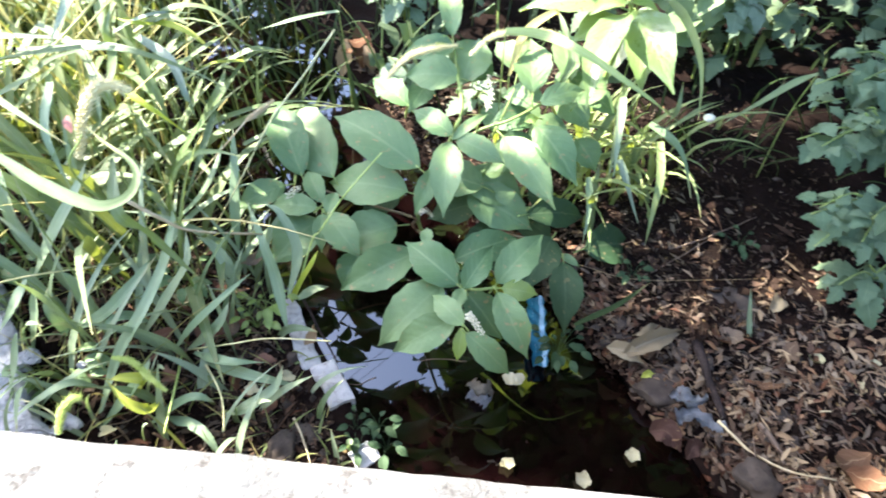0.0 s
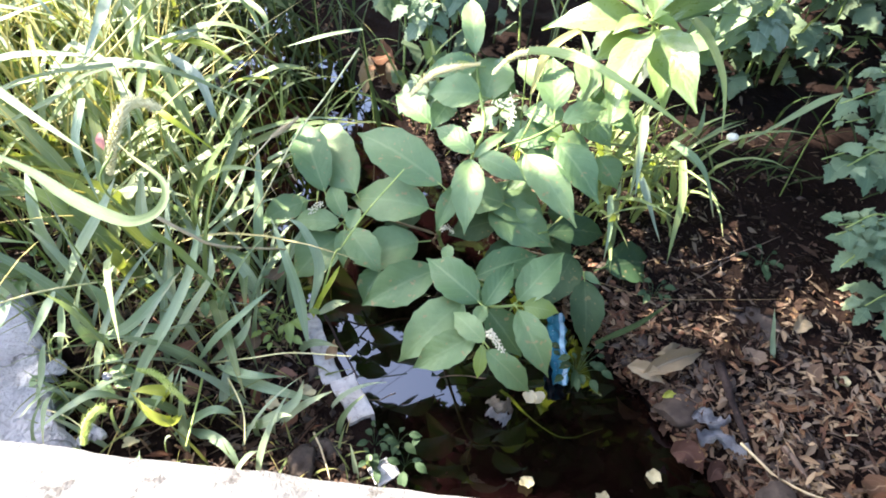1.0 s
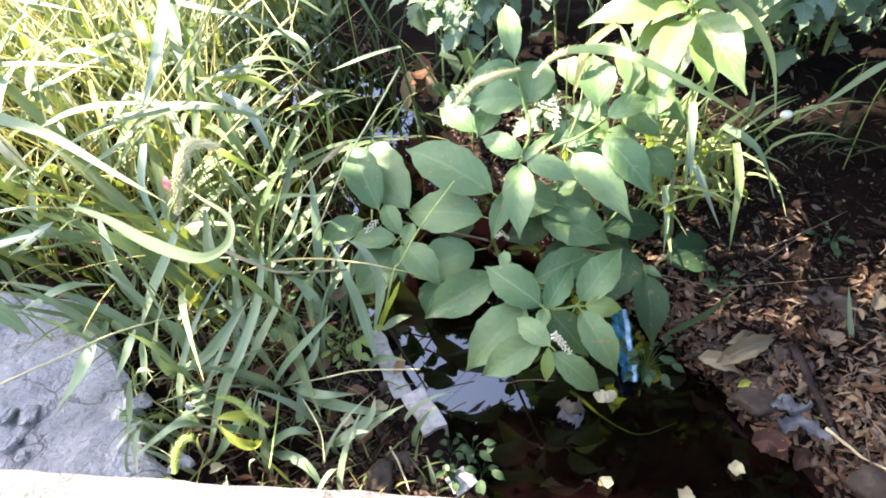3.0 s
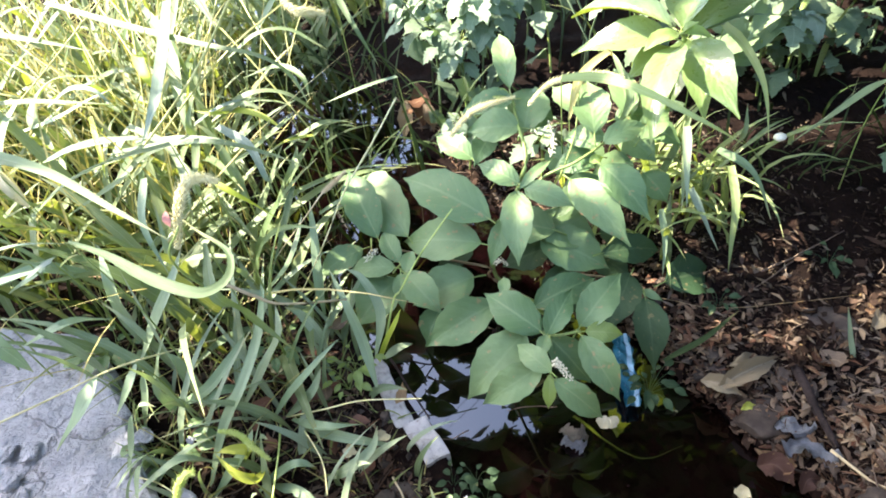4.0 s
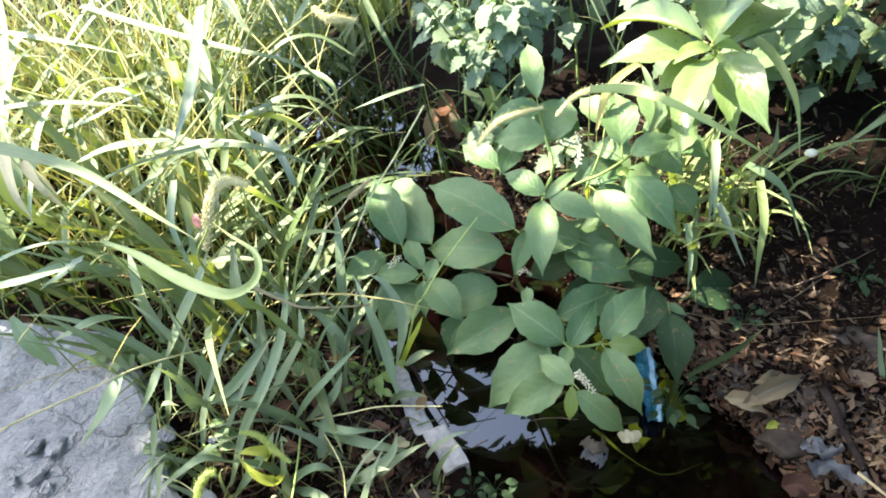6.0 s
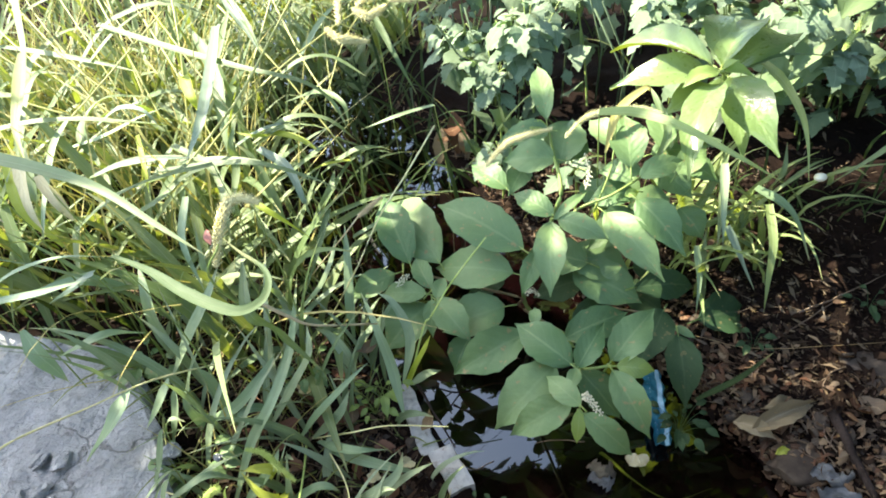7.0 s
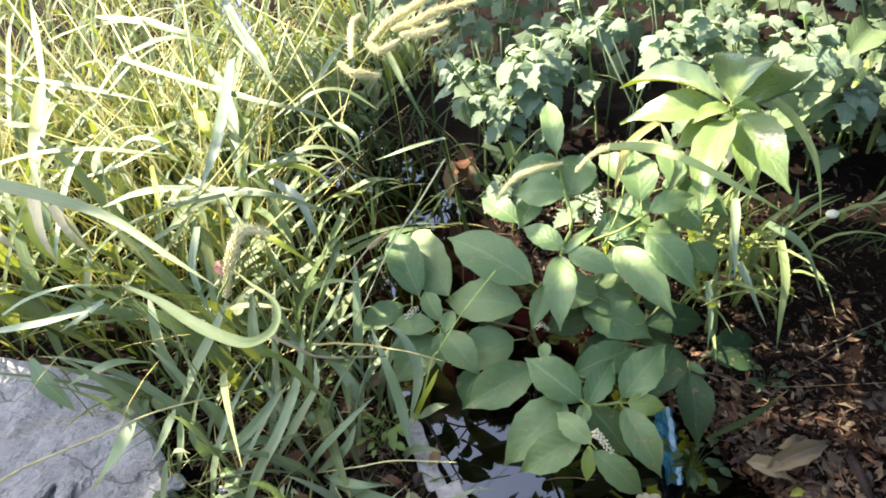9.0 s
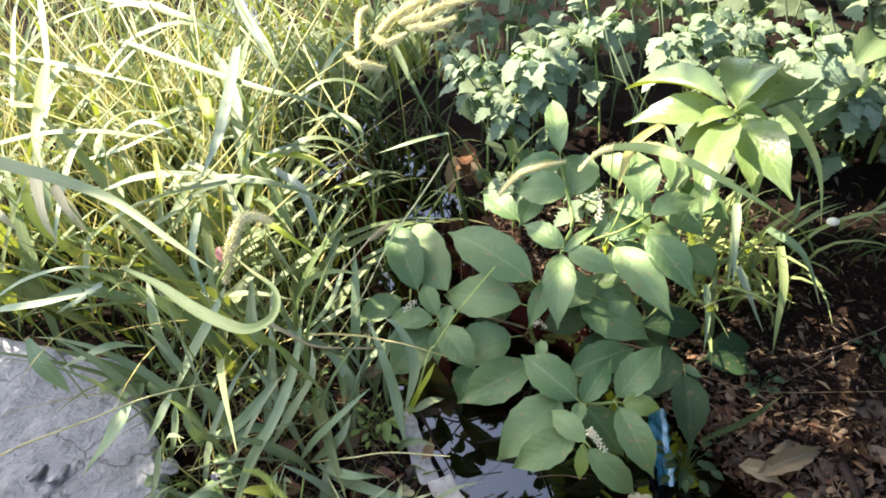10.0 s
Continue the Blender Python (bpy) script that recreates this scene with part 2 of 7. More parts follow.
# damp soil, darkened well past its own brown to paint the bank's shade
SOIL = plain("damp_shaded_soil", (0.0065, 0.004, 0.0032), (0.017, 0.0098, 0.0076), 7, 0.9, 0.9, 9, 0.012, stain=(0.008, 0.0055, 0.005), gloss=0.06)
# the base's faint blue stands for skylight on the shaded slab
CONCRETE = cracked("weathered_concrete", (0.34, 0.355, 0.38), (0.52, 0.535, 0.565), 7, 0.9, 1.0, 7, 0.026, stain=(0.17, 0.165, 0.16))
LIMEWASH = plain("whitewashed_concrete", (0.13, 0.125, 0.115), (0.30, 0.295, 0.28), 15, 0.9, 1.0, 9, 0.010, stain=(0.055, 0.048, 0.04), cover=0.85, at=0.53)
KERB = plain("old_kerb_concrete", (0.42, 0.41, 0.40), (0.58, 0.57, 0.55), 14, 0.85, 0.5, 6, 0.004, stain=(0.22, 0.19, 0.16))
STONE = plain("muddy_stone", (0.042, 0.032, 0.025), (0.105, 0.082, 0.064), 12, 0.8, 0.6, 6, 0.005, stain=(0.07, 0.05, 0.04), gloss=0.25)
ASPHALT = plain("road_surface", (0.05, 0.05, 0.05), (0.075, 0.073, 0.07), 30, 0.9, 0.5, 6, 0.004)
BARK = plain("bark", (0.05, 0.04, 0.03), (0.09, 0.07, 0.055), 18, 0.85, 0.8, 5, 0.01)
ROTTEN = plain("rotting_wood", (0.016, 0.011, 0.010), (0.050, 0.036, 0.031), 26, 0.85, 0.9, 5, 0.006, gloss=0.2)
TWIG = plain("dead_twig", (0.10, 0.065, 0.045), (0.22, 0.16, 0.11), 40, 0.8, 0.4, 4, 0.002)
STEM = plain("green_stem", (0.20, 0.30, 0.07), (0.30, 0.36, 0.10), 30, 0.5, 0.2, 4, 0.002)
STEM_YELLOW = plain("yellow_grass_stem", (0.42, 0.42, 0.12), (0.54, 0.52, 0.20), 30, 0.5, 0.2, 4, 0.002)
STEM_BROWN = plain("reddish_stem", (0.20, 0.13, 0.06), (0.30, 0.22, 0.10), 30, 0.5, 0.2, 4, 0.002)
SEED = plain("seed_bristles", (0.62, 0.60, 0.26), (0.74, 0.70, 0.42), 60, 0.8, 0.3, 4, 0.002)
SEED_PALE = plain("cream_seed_bristles", (0.70, 0.63, 0.30), (0.80, 0.73, 0.42), 60, 0.8, 0.3, 4, 0.002)
SEED_TAN = plain("ripe_seed_bristles", (0.55, 0.44, 0.24), (0.66, 0.55, 0.34), 60, 0.8, 0.3, 4, 0.002)
SEED_GREEN = plain("unripe_seed_bristles", (0.40, 0.52, 0.12), (0.52, 0.62, 0.22), 60, 0.8, 0.3, 4, 0.002)
FLOWER = plain("white_florets", (0.70, 0.66, 0.44), (0.78, 0.75, 0.58), 80, 0.6, 0.2, 4, 0.001)
BLUE = plain("blue_printed_foil", (0.02, 0.20, 0.33), (0.06, 0.36, 0.50), 25, 0.3, 0.3, 4, 0.003)
BLUE_LIGHT = plain("pale_blue_foil", (0.30, 0.55, 0.75), (0.40, 0.66, 0.82), 25, 0.3, 0.3, 4, 0.003)
PLASTIC = plain("grey_plastic_film", (0.15, 0.16, 0.175), (0.29, 0.305, 0.33), 30, 0.35, 0.5, 5, 0.004)
CLOTH = plain("muddy_sacking", (0.21, 0.18, 0.135), (0.37, 0.32, 0.25), 14, 0.85, 0.5, 6, 0.005, stain=(0.12, 0.09, 0.07))


def water_material():
    m = Nodes("drain_water")
    m.set(Base_Color=m.mix(m.ramp(m.noise(9, 5), 0.35, 0.7), (0.0020, 0.0007, 0.0008), (0.0042, 0.0013, 0.0014)), Roughness=0.02, IOR=1.9)
    m.bump(m.noise(6, 2), 0.02, 0.01)
    return m.mat


WATER = water_material()


# ---- builders ----
def finish(bm, name, mats, smooth=True, sharp=0):
    me = bpy.data.meshes.new(name)
    bm.to_mesh(me)
    bm.free()
    for mt in mats if isinstance(mats, (list, tuple)) else [mats]:
        me.materials.append(mt)
    if smooth:
        me.shade_smooth()
    if sharp:
        me.set_sharp_from_angle(angle=radians(sharp))
    return me


def thing(name, at, label, category, group="", kind=""):
    """An empty at the base of a thing, which carries its parts."""
    ob = new(name)
    ob.location = at
    ob.empty_display_size = 0.05
    return tagged(ob, label, category, group, kind)


def part(name, bm, material, parent, label=""):
    """Link a bmesh, given in world metres, as one mesh under a thing."""
    base = parent.location if parent.parent is None else parent.parent.location
    bmesh.ops.translate(bm, verts=bm.verts, vec=-Vector(base))
    ob = new(name, finish(bm, name, material))
    ob.parent = parent
    return tagged(ob, label)


def single(name, bm, material, label, category, group="", kind="", smooth=True, sharp=0):
    """A thing of one mesh, with its origin at the middle of its base."""
    lo = [min(v.co[i] for v in bm.verts) for i in range(3)]
    hi = [max(v.co[i] for v in bm.verts) for i in range(3)]
    at = Vector(((lo[0] + hi[0]) / 2, (lo[1] + hi[1]) / 2, lo[2]))
    bmesh.ops.translate(bm, verts=bm.verts, vec=-at)
    ob = new(name, finish(bm, name, material, smooth, sharp))
    ob.location = at
    return tagged(ob, label, category, group, kind)


FACING = Vector((-0.05, -0.55, 0.83)).normalized()
SUNNY = Vector((-0.12, -0.22, 0.96)).normalized()


def spline(points, n):
    """Points evenly along a smooth curve through the given ones."""
    p = [Vector(q) for q in points]
    if len(p) == 2:
        return [p[0].lerp(p[1], i / n) for i in range(n + 1)]
    p = [2 * p[0] - p[1]] + p + [2 * p[-1] - p[-2]]
    out, m = [], len(p) - 3
    for i in range(n + 1):
        f = min(i / n * m, m - 1e-6)
        k = int(f)
        s = f - k
        a, b, c, d = p[k:k + 4]
        out.append(0.5 * ((2 * b) + (c - a) * s + (2 * a - 5 * b + 4 * c - d) * s * s + (3 * b - a - 3 * c + d) * s ** 3))
    return out


def ribbon(bm, line, widths, hint, fold=0.12, twist=0.0, columns=2, ripple=0.0, seed=0.0):
    """A strip of faces along a line, folded at its midrib."""
    uv = bm.loops.layers.uv.verify()
    rows, n = [], len(line) - 1
    for i, p in enumerate(line):
        d = (line[min(i + 1, n)] - line[max(i - 1, 0)]).normalized()
        h = Matrix.Rotation(twist * i / n, 3, d) @ hint
        side = d.cross(h)
        side = side.normalized() if side.length > 1e-4 else Vector((1, 0, 0))
        up = side.cross(d).normalized()
        row = []
        for j in range(columns + 1):
            u = 2 * j / columns - 1
            wave = ripple * math.sin(9 * i / n + 2.5 * u + seed) * abs(u)
            row.append(bm.verts.new(p + side * (u * widths[i] / 2) + up * (fold * abs(u) * widths[i] + wave)))
        rows.append(row)
    for i in range(n):
        for j in range(columns):
            f = bm.faces.new((rows[i][j], rows[i][j + 1], rows[i + 1][j + 1], rows[i + 1][j]))
            for loop, (a, b) in zip(f.loops, ((j, i), (j + 1, i), (j + 1, i + 1), (j, i + 1))):
                loop[uv].uv = (a / columns, b / n)


def tube(bm, line, radii, sides=6):
    rings, n = [], len(line) - 1
    for i, p in enumerate(line):
        d = (line[min(i + 1, n)] - line[max(i - 1, 0)]).normalized()
        a = d.orthogonal().normalized()
        b = d.cross(a)
        r = radii[i] if isinstance(radii, (list, tuple)) else radii
        rings.append([bm.verts.new(p + r * (a * math.cos(6.2832 * k / sides) + b * math.sin(6.2832 * k / sides))) for k in range(sides)])
    for i in range(n):
        for k in range(sides):
            bm.faces.new((rings[i][k], rings[i][(k + 1) % sides], rings[i + 1][(k + 1) % sides], rings[i + 1][k]))
    bm.faces.new(rings[0][::-1])
    bm.faces.new(rings[-1])


def ovate(s, wide=0.42):
    """Half-width of a pointed oval leaf, widest at a share of its length."""
    s = max(0.0, min(1.0, s))
    e = math.log(0.5) / math.log(wide)
    if not 0 < s < 1:
        return 0.02
    full = lambda q: math.sin(math.pi * q ** e) ** 0.85
    if s < 0.58:
        return full(s)
    k = (s - 0.58) / 0.42
    return full(0.58) * (1 - k) ** 1.25 * (1 + 0.80 * k - 0.70 * k * k)


def leaf(plant, base, tip, width, material=None, arch=0.10, fold=0.10, wide=0.42, hint=None, label="", kind="leaf"):
    """One leaf from its base to its tip, arched along the midrib and folded a little."""
    b, t = Vector(base), Vector(tip)
    d = t - b
    h = (Vector(hint).normalized() if hint else FACING)
    up = (h - d.normalized() * h.dot(d.normalized())).normalized()
    bow = d.length * arch
    line = [b + d * (i / 14) + up * bow * (math.sin(math.pi * (i / 14) ** 0.9) - 0.9 * (i / 14) ** 3) for i in range(15)]
    odd = random.uniform(0, 6)
    widths = [width * max(0.03, ovate(i / 14, wide)) * (1 + 0.045 * math.sin(2.3 * i + odd)) for i in range(15)]
    bm = bmesh.new()
    ribbon(bm, line, widths, up, fold * random.uniform(0.6, 1.6), random.uniform(-0.22, 0.22), 6, width * 0.05, random.uniform(0, 6))
    made = part(kind, bm, material or POKE, plant, label)
    if kind == "leaf" and width > 0.028:
        pb = bmesh.new()
        back = -d.normalized() * 0.30 * width - Vector((0, 0, 0.10 * width))
        tube(pb, [b + back, b + back * 0.5, b + d * 0.04 + up * bow * 0.12], [0.0022, 0.0018, 0.0014], 6)
        part("petiole", pb, STEM, made)
    return made


def blade(plant, points, width, material=None, fold=0.20, twist=None, hint=None, kind="blade", taper=0.55, blunt=0.25, label=""):
    """One grass blade along a curve: narrow at the root, widest before the middle, pointed."""
    line = spline(points, 8 * (len(points) - 1))
    n = len(line) - 1
    twist = random.uniform(-0.6, 0.6) if twist is None else twist
    widths = []
    for i in range(n + 1):
        s = i / n
        widths.append(width * (blunt + (1 - blunt) * min(1.0, s / 0.25)) * max(0.05, (1 - s ** (2.2 / taper * 0.7)) if s > 0.2 else 1.0))
    bm = bmesh.new()
    ribbon(bm, line, widths, Vector(hint).normalized() if hint else SUNNY, fold, twist, 2, width * 0.05, random.uniform(0, 6))
    made = part(kind, bm, material or GRASS_ONE, plant, label)
    if line[0].z > 0.22:
        # the culm that carries the blade up from the soil
        a = line[0]
        x, y = a.x + random.uniform(-0.04, 0.04), a.y + 0.14 * a.z
        root = Vector((x, y, max(0.0, height(0.866 * x + 0.5 * y, -0.5 * x + 0.866 * y)) - 0.02))
        cb = bmesh.new()
        tube(cb, spline([root, root.lerp(a, 0.55) + Vector((0, 0.03 * a.z, 0.02)), a], 10), [0.0022 - 0.00008 * i for i in range(11)], 5)
        part("culm", cb, STEM, plant)
    return made


def stalk(plant, points, radius, material=None, kind="stem", thin=0.6):
    line = spline(points, 6 * (len(points) - 1))
    n = len(line) - 1
    bm = bmesh.new()
    tube(bm, line, [radius * (1 - (1 - thin) * i / n) for i in range(n + 1)], 6)
    return part(kind, bm, material or STEM, plant)


def seed_head(plant, points, radius, material=None, count=150, kind="seed_head"):
    """A bristly grass spike: small grains set all round a curved axis, each with an awn."""
    line = spline(points, 40)
    bm = bmesh.new()
    tube(bm, line, radius * 0.3, 5)
    for i in range(count):
        s = i / count
        k = min(int(s * 40), 39)
        d = (line[k + 1] - line[k]).normalized()
        a = d.orthogonal().normalized()
        out = (Matrix.Rotation(i * 2.4, 3, d) @ a)
        r = radius * (0.55 + 0.45 * math.sin(math.pi * min(1, 0.12 + 0.9 * s))) * random.uniform(0.8, 1.15)
        p = line[k].lerp(line[k + 1], s * 40 - k) + out * r * 0.35
        ax = (out * 0.75 + d * 0.7).normalized()
        q = ax.orthogonal().normalized() * r * 0.33
        w = ax.cross(q)
        top = bm.verts.new(p + ax * r * 0.95)
        low = bm.verts.new(p - ax * r * 0.1)
        mid = [bm.verts.new(p + ax * r * 0.4 + v) for v in (q, w, -q, -w)]
        for j in range(4):
            bm.faces.new((mid[j], mid[(j + 1) % 4], top))
            bm.faces.new((mid[(j + 1) % 4], mid[j], low))
        for j in range(3):
            e = p + ax * r * random.uniform(1.3, 2.3) + d * r * random.uniform(0.1, 0.9) + q * random.uniform(-1.5, 1.5) + w * random.uniform(-1.5, 1.5)
            z = (q if j % 2 else w) * 0.16
            bm.faces.new((bm.verts.new(p + ax * r * 0.5 + z), bm.verts.new(p + ax * r * 0.5 - z), bm.verts.new(e)))
    return part(kind, bm, material or SEED, plant)


def raceme(plant, points, radius, count=46):
    """A spike of tiny white florets on a thin axis."""
    line = spline(points, 30)
    bm = bmesh.new()
    tube(bm, line, radius * 0.12, 5)
    for i in range(count):
        s = 0.12 + 0.88 * i / count
        k = min(int(s * 30), 29)
        d = (line[k + 1] - line[k]).normalized()
        out = Matrix.Rotation(i * 2.4, 3, d) @ d.orthogonal().normalized()
        p = line[k] + out * radius * random.uniform(0.55, 1.0) * (1.15 - 0.5 * s)
        bmesh.ops.create_icosphere(bm, subdivisions=1, radius=radius * random.uniform(0.22, 0.36) * (1.15 - 0.5 * s), matrix=Matrix.Translation(p))
    return part("flower_spike", bm, FLOWER, plant, "small white flower spike")


def lump(bm, at, size, seed, rough=0.25, sub=2, turn=0.0):
    """A worn, uneven stone."""
    m = Matrix.Translation(at) @ Matrix.Rotation(turn, 4, 'Z') @ Matrix.Diagonal((*size, 1))
    made = bmesh.ops.create_icosphere(bm, subdivisions=sub, radius=0.5, matrix=Matrix())
    for v in made["verts"]:
        k = noise.noise(v.co * 2.6 + Vector((seed, seed * 1.7, 0)))
        v.co *= 1 + rough * 2 * k
        for i in range(3):
            v.co[i] = max(-0.46, min(0.46, v.co[i]))
    bmesh.ops.transform(bm, matrix=m, verts=made["verts"])


def slab_mesh(corners, low, high, cuts=14, rough=0.012, seed=0.0, grain=9.0, cracks=0.0):
    """A cast slab on a four-sided plan with chipped, uneven edges."""
    a, b, c, d = [Vector((*q, 0)) for q in corners]
    bm = bmesh.new()
    def grid(z, flip):
        vs = []
        for i in range(cuts + 1):
            row = []
            for j in range(cuts + 1):
                p = a.lerp(b, i / cuts).lerp(d.lerp(c, i / cuts), j / cuts)
                edge = i in (0, cuts) or j in (0, cuts)
                q = Vector((p.x * grain, p.y * grain, seed))
                p = p + Vector((noise.noise(q), noise.noise(q + Vector((9, 0, 0))), 0)) * rough * (1.6 if edge else 0.4)
                crack = abs(noise.noise(q * 0.35 + Vector((4, 2, 7)))) * 14
                p.z = z + noise.noise(q + Vector((0, 9, 3))) * rough * 0.6 + noise.noise(q * 2.7) * rough * 0.25 - cracks * max(0.0, 1 - crack) - (rough * 0.7 if edge and not flip else 0)
                row.append(bm.verts.new(p))
            vs.append(row)
        for i in range(cuts):
            for j in range(cuts):
                f = (vs[i][j], vs[i + 1][j], vs[i + 1][j + 1], vs[i][j + 1])
                bm.faces.new(f[::-1] if flip else f)
        return vs
    t, u = grid(high, False), grid(low, True)
    ring = lambda v: [v[i][0] for i in range(cuts)] + [v[cuts][j] for j in range(cuts)] + [v[i][cuts] for i in range(cuts, 0, -1)] + [v[0][j] for j in range(cuts, 0, -1)]
    rt, ru = ring(t), ring(u)
    for i in range(len(rt)):
        k = (i + 1) % len(rt)
        bm.faces.new((rt[k], rt[i], ru[i], ru[k]))
    bmesh.ops.recalc_face_normals(bm, faces=bm.faces)
    return bm


# ---- the large structure ----
# The drain runs along ALONG; ACROSS points from its left bank to its right bank.
ACROSS, ALONG = Vector((0.866, 0.5, 0)), Vector((-0.5, 0.866, 0))
LEFT_EDGE, RIGHT_EDGE = 0.224, 0.835


def plan(n, u):
    return ACROSS * n + ALONG * u


def height(n, u):
    """The ground's height by its place across and along the drain."""
    p = Vector((n * 1.4, u * 1.4, 0))
    wob = 0.030 * noise.noise(p * 2.2) + 0.016 * noise.noise(p * 6.5) + 0.008 * noise.noise(p * 17)
    if n < LEFT_EDGE:
        d = LEFT_EDGE - n
        base = 0.045 + 0.05 * min(1.0, d / 0.9) + 0.04 * max(0.0, min(4.0, d - 2.2))
        return base + wob * min(1.0, 0.3 + d * 3)
    if n > RIGHT_EDGE:
        d = n - RIGHT_EDGE
        base = 0.02 + 0.05 * min(1.0, d / 0.12) + 0.10 * min(1.0, d / 0.9) + 0.04 * max(0.0, min(5.0, d - 0.9))
        return base + wob * min(1.0, 0.5 + d * 3)
    return -0.24 + 0.4 * wob


def steps(edges):
    out = []
    for a, b, n in edges:
        out += [a + (b - a) * i / n for i in range(n)]
    return out + [edges[-1][1]]


def build_ground():
    ns = steps([(-900, -100, 3), (-100, -12, 5), (-12, -3, 9), (-3, -1.6, 14), (-1.6, LEFT_EDGE - 0.01, 75), (LEFT_EDGE - 0.01, LEFT_EDGE + 0.015, 1),
                (LEFT_EDGE + 0.015, RIGHT_EDGE - 0.03, 10), (RIGHT_EDGE - 0.03, RIGHT_EDGE + 0.01, 2), (RIGHT_EDGE + 0.01, 2.2, 60), (2.2, 5, 16), (5, 16, 8), (16, 900, 6)])
    us = steps([(-900, -40, 4), (-40, -4, 8), (-4, -0.4, 20), (-0.4, 2.6, 120), (2.6, 5, 30), (5, 16, 14), (16, 900, 8)])
    bm = bmesh.new()
    rows = []
    for n in ns:
        row = []
        for u in us:
            p = plan(n, u)
            if RIGHT_EDGE - 0.02 < n < RIGHT_EDGE + 0.05:
                p += ACROSS * 0.03 * noise.noise(Vector((u * 5, 3, 0)))
            p.z = height(n, u)
            if abs(n) > 30 or abs(u) > 30:
                p.z = 0.25
            row.append(bm.verts.new(p))
        rows.append(row)
    for i in range(len(ns) - 1):
        for j in range(len(us) - 1):
            bm.faces.new((rows[i][j], rows[i + 1][j], rows[i + 1][j + 1], rows[i][j + 1]))
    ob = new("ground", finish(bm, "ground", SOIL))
    tagged(ob, "damp brown soil banks, darkened for shade, with a drain between", "ground", kind="structure")


build_ground()


def build_water():
    bm = bmesh.new()
    us = [-3 + 0.25 * i for i in range(60)]
    vs = [[bm.verts.new(plan(n, u)) for n in (LEFT_EDGE - 0.06, 0.45, 0.62, RIGHT_EDGE + 0.06)] for u in us]
    for a, b in zip(vs, vs[1:]):
        for j in range(3):
            bm.faces.new((a[j], a[j + 1], b[j + 1], b[j]))
    tagged(new("water", finish(bm, "water", WATER)), "still dark brown water in the drain reflecting the sky", "water", kind="structure")


build_water()

# parapet: its far top edge, sloping a little against x
WALL_DIR = Vector((1.0, -0.0985, 0)).normalized()
WALL_OUT = Vector((0.0985, 1.0, 0)).normalized()
WALL_AT = Vector((-0.18, 0.281, 0))


def build_parapet():
    bm = bmesh.new()
    xs = steps([(-14, -1.6, 16), (-1.6, 1.4, 170), (1.4, 14, 16)])
    ring = [(0.0, -0.3), (0.0, 0.2), (0.0, 0.55), (0.0, 0.84), (0.0, 0.885), (-0.006, 0.896), (-0.02, 0.9), (-0.06, 0.902), (-0.12, 0.903), (-0.18, 0.902), (-0.225, 0.9), (-0.24, 0.885), (-0.24, 0.3), (-0.24, -0.3)]
    rows = []
    for x in xs:
        row = []
        for y, z in ring:
            p = WALL_AT + WALL_DIR * x + WALL_OUT * y
            q = Vector((x * 9, y * 9, z * 9))
            bump = 0.0018 * noise.noise(q) + 0.0016 * noise.noise(q * 3.1) + 0.0014 * noise.noise(q * 9)
            p += WALL_OUT * bump * (1 if y > -0.1 else 0.5)
            p.z = z + (0.6 * bump if z > 0.8 else 0)
            row.append(bm.verts.new(p))
        rows.append(row)
    for a, b in zip(rows, rows[1:]):
        for j in range(len(ring) - 1):
            bm.faces.new((a[j], b[j], b[j + 1], a[j + 1]))
    bmesh.ops.recalc_face_normals(bm, faces=bm.faces)
    tagged(new("wall_parapet", finish(bm, "wall_parapet", LIMEWASH)), "whitewashed rough concrete parapet beside the drain", "parapet", kind="structure")
    bm = bmesh.new()
    ys = (-0.235, -2.5, -7.0)
    vs = [[bm.verts.new(WALL_AT + WALL_DIR * x + WALL_OUT * y + Vector((0, 0, 0.30 if z else -0.2))) for x in (-14, -5, 0, 5, 14)] for y in ys for z in (1,)]
    for a, b in zip(vs, vs[1:]):
        for j in range(4):
            bm.faces.new((a[j], b[j], b[j + 1], a[j + 1]))
    e = bmesh.ops.extrude_face_region(bm, geom=bm.faces[:])
    bmesh.ops.translate(bm, verts=[v for v in e["geom"] if isinstance(v, bmesh.types.BMVert)], vec=(0, 0, -0.2))
    bmesh.ops.recalc_face_normals(bm, faces=bm.faces)
    tagged(new("road", finish(bm, "road", ASPHALT, False)), "grey asphalt road behind the parapet", "road", kind="structure")


build_parapet()

# ---- concrete slab and kerb stones ----
single("concrete_slab", slab_mesh([(-1.215, 1.245), (-2.6, 1.52), (-2.6, 0.55), (-0.655, 0.43)], -0.02, 0.15, 110, 0.019, 1.0, 11.0), CONCRETE,
       "pale grey broken concrete slab lying on the bank", "slab", sharp=35)


def kerb_stone(near, far, wide, high, seed):
    """A worn kerb stone from one end to the other."""
    p, q = Vector(near), Vector(far)
    side = Vector((p.y - q.y, q.x - p.x, 0)).normalized() * (wide / 2)
    pts = [p - side, p + side, q + side, q - side]
    return single("kerb_stone", slab_mesh([(v.x, v.y) for v in pts], -0.12, high, 14, 0.0045, seed, 26.0, 0.006), KERB,
                  "whitish worn concrete kerb stone along the drain", "kerb stone", "kerb stones of the drain", sharp=30)


kerb_stone((-0.398, 1.069, 0.060), (-0.445, 1.162, 0.060), 0.042, 0.062, 1.3)
kerb_stone((-0.353, 0.954, 0.060), (-0.399, 1.062, 0.060), 0.047, 0.060, 2.9)
kerb_stone((-0.270, 0.850, 0.060), (-0.327, 0.963, 0.060), 0.060, 0.064, 4.4)
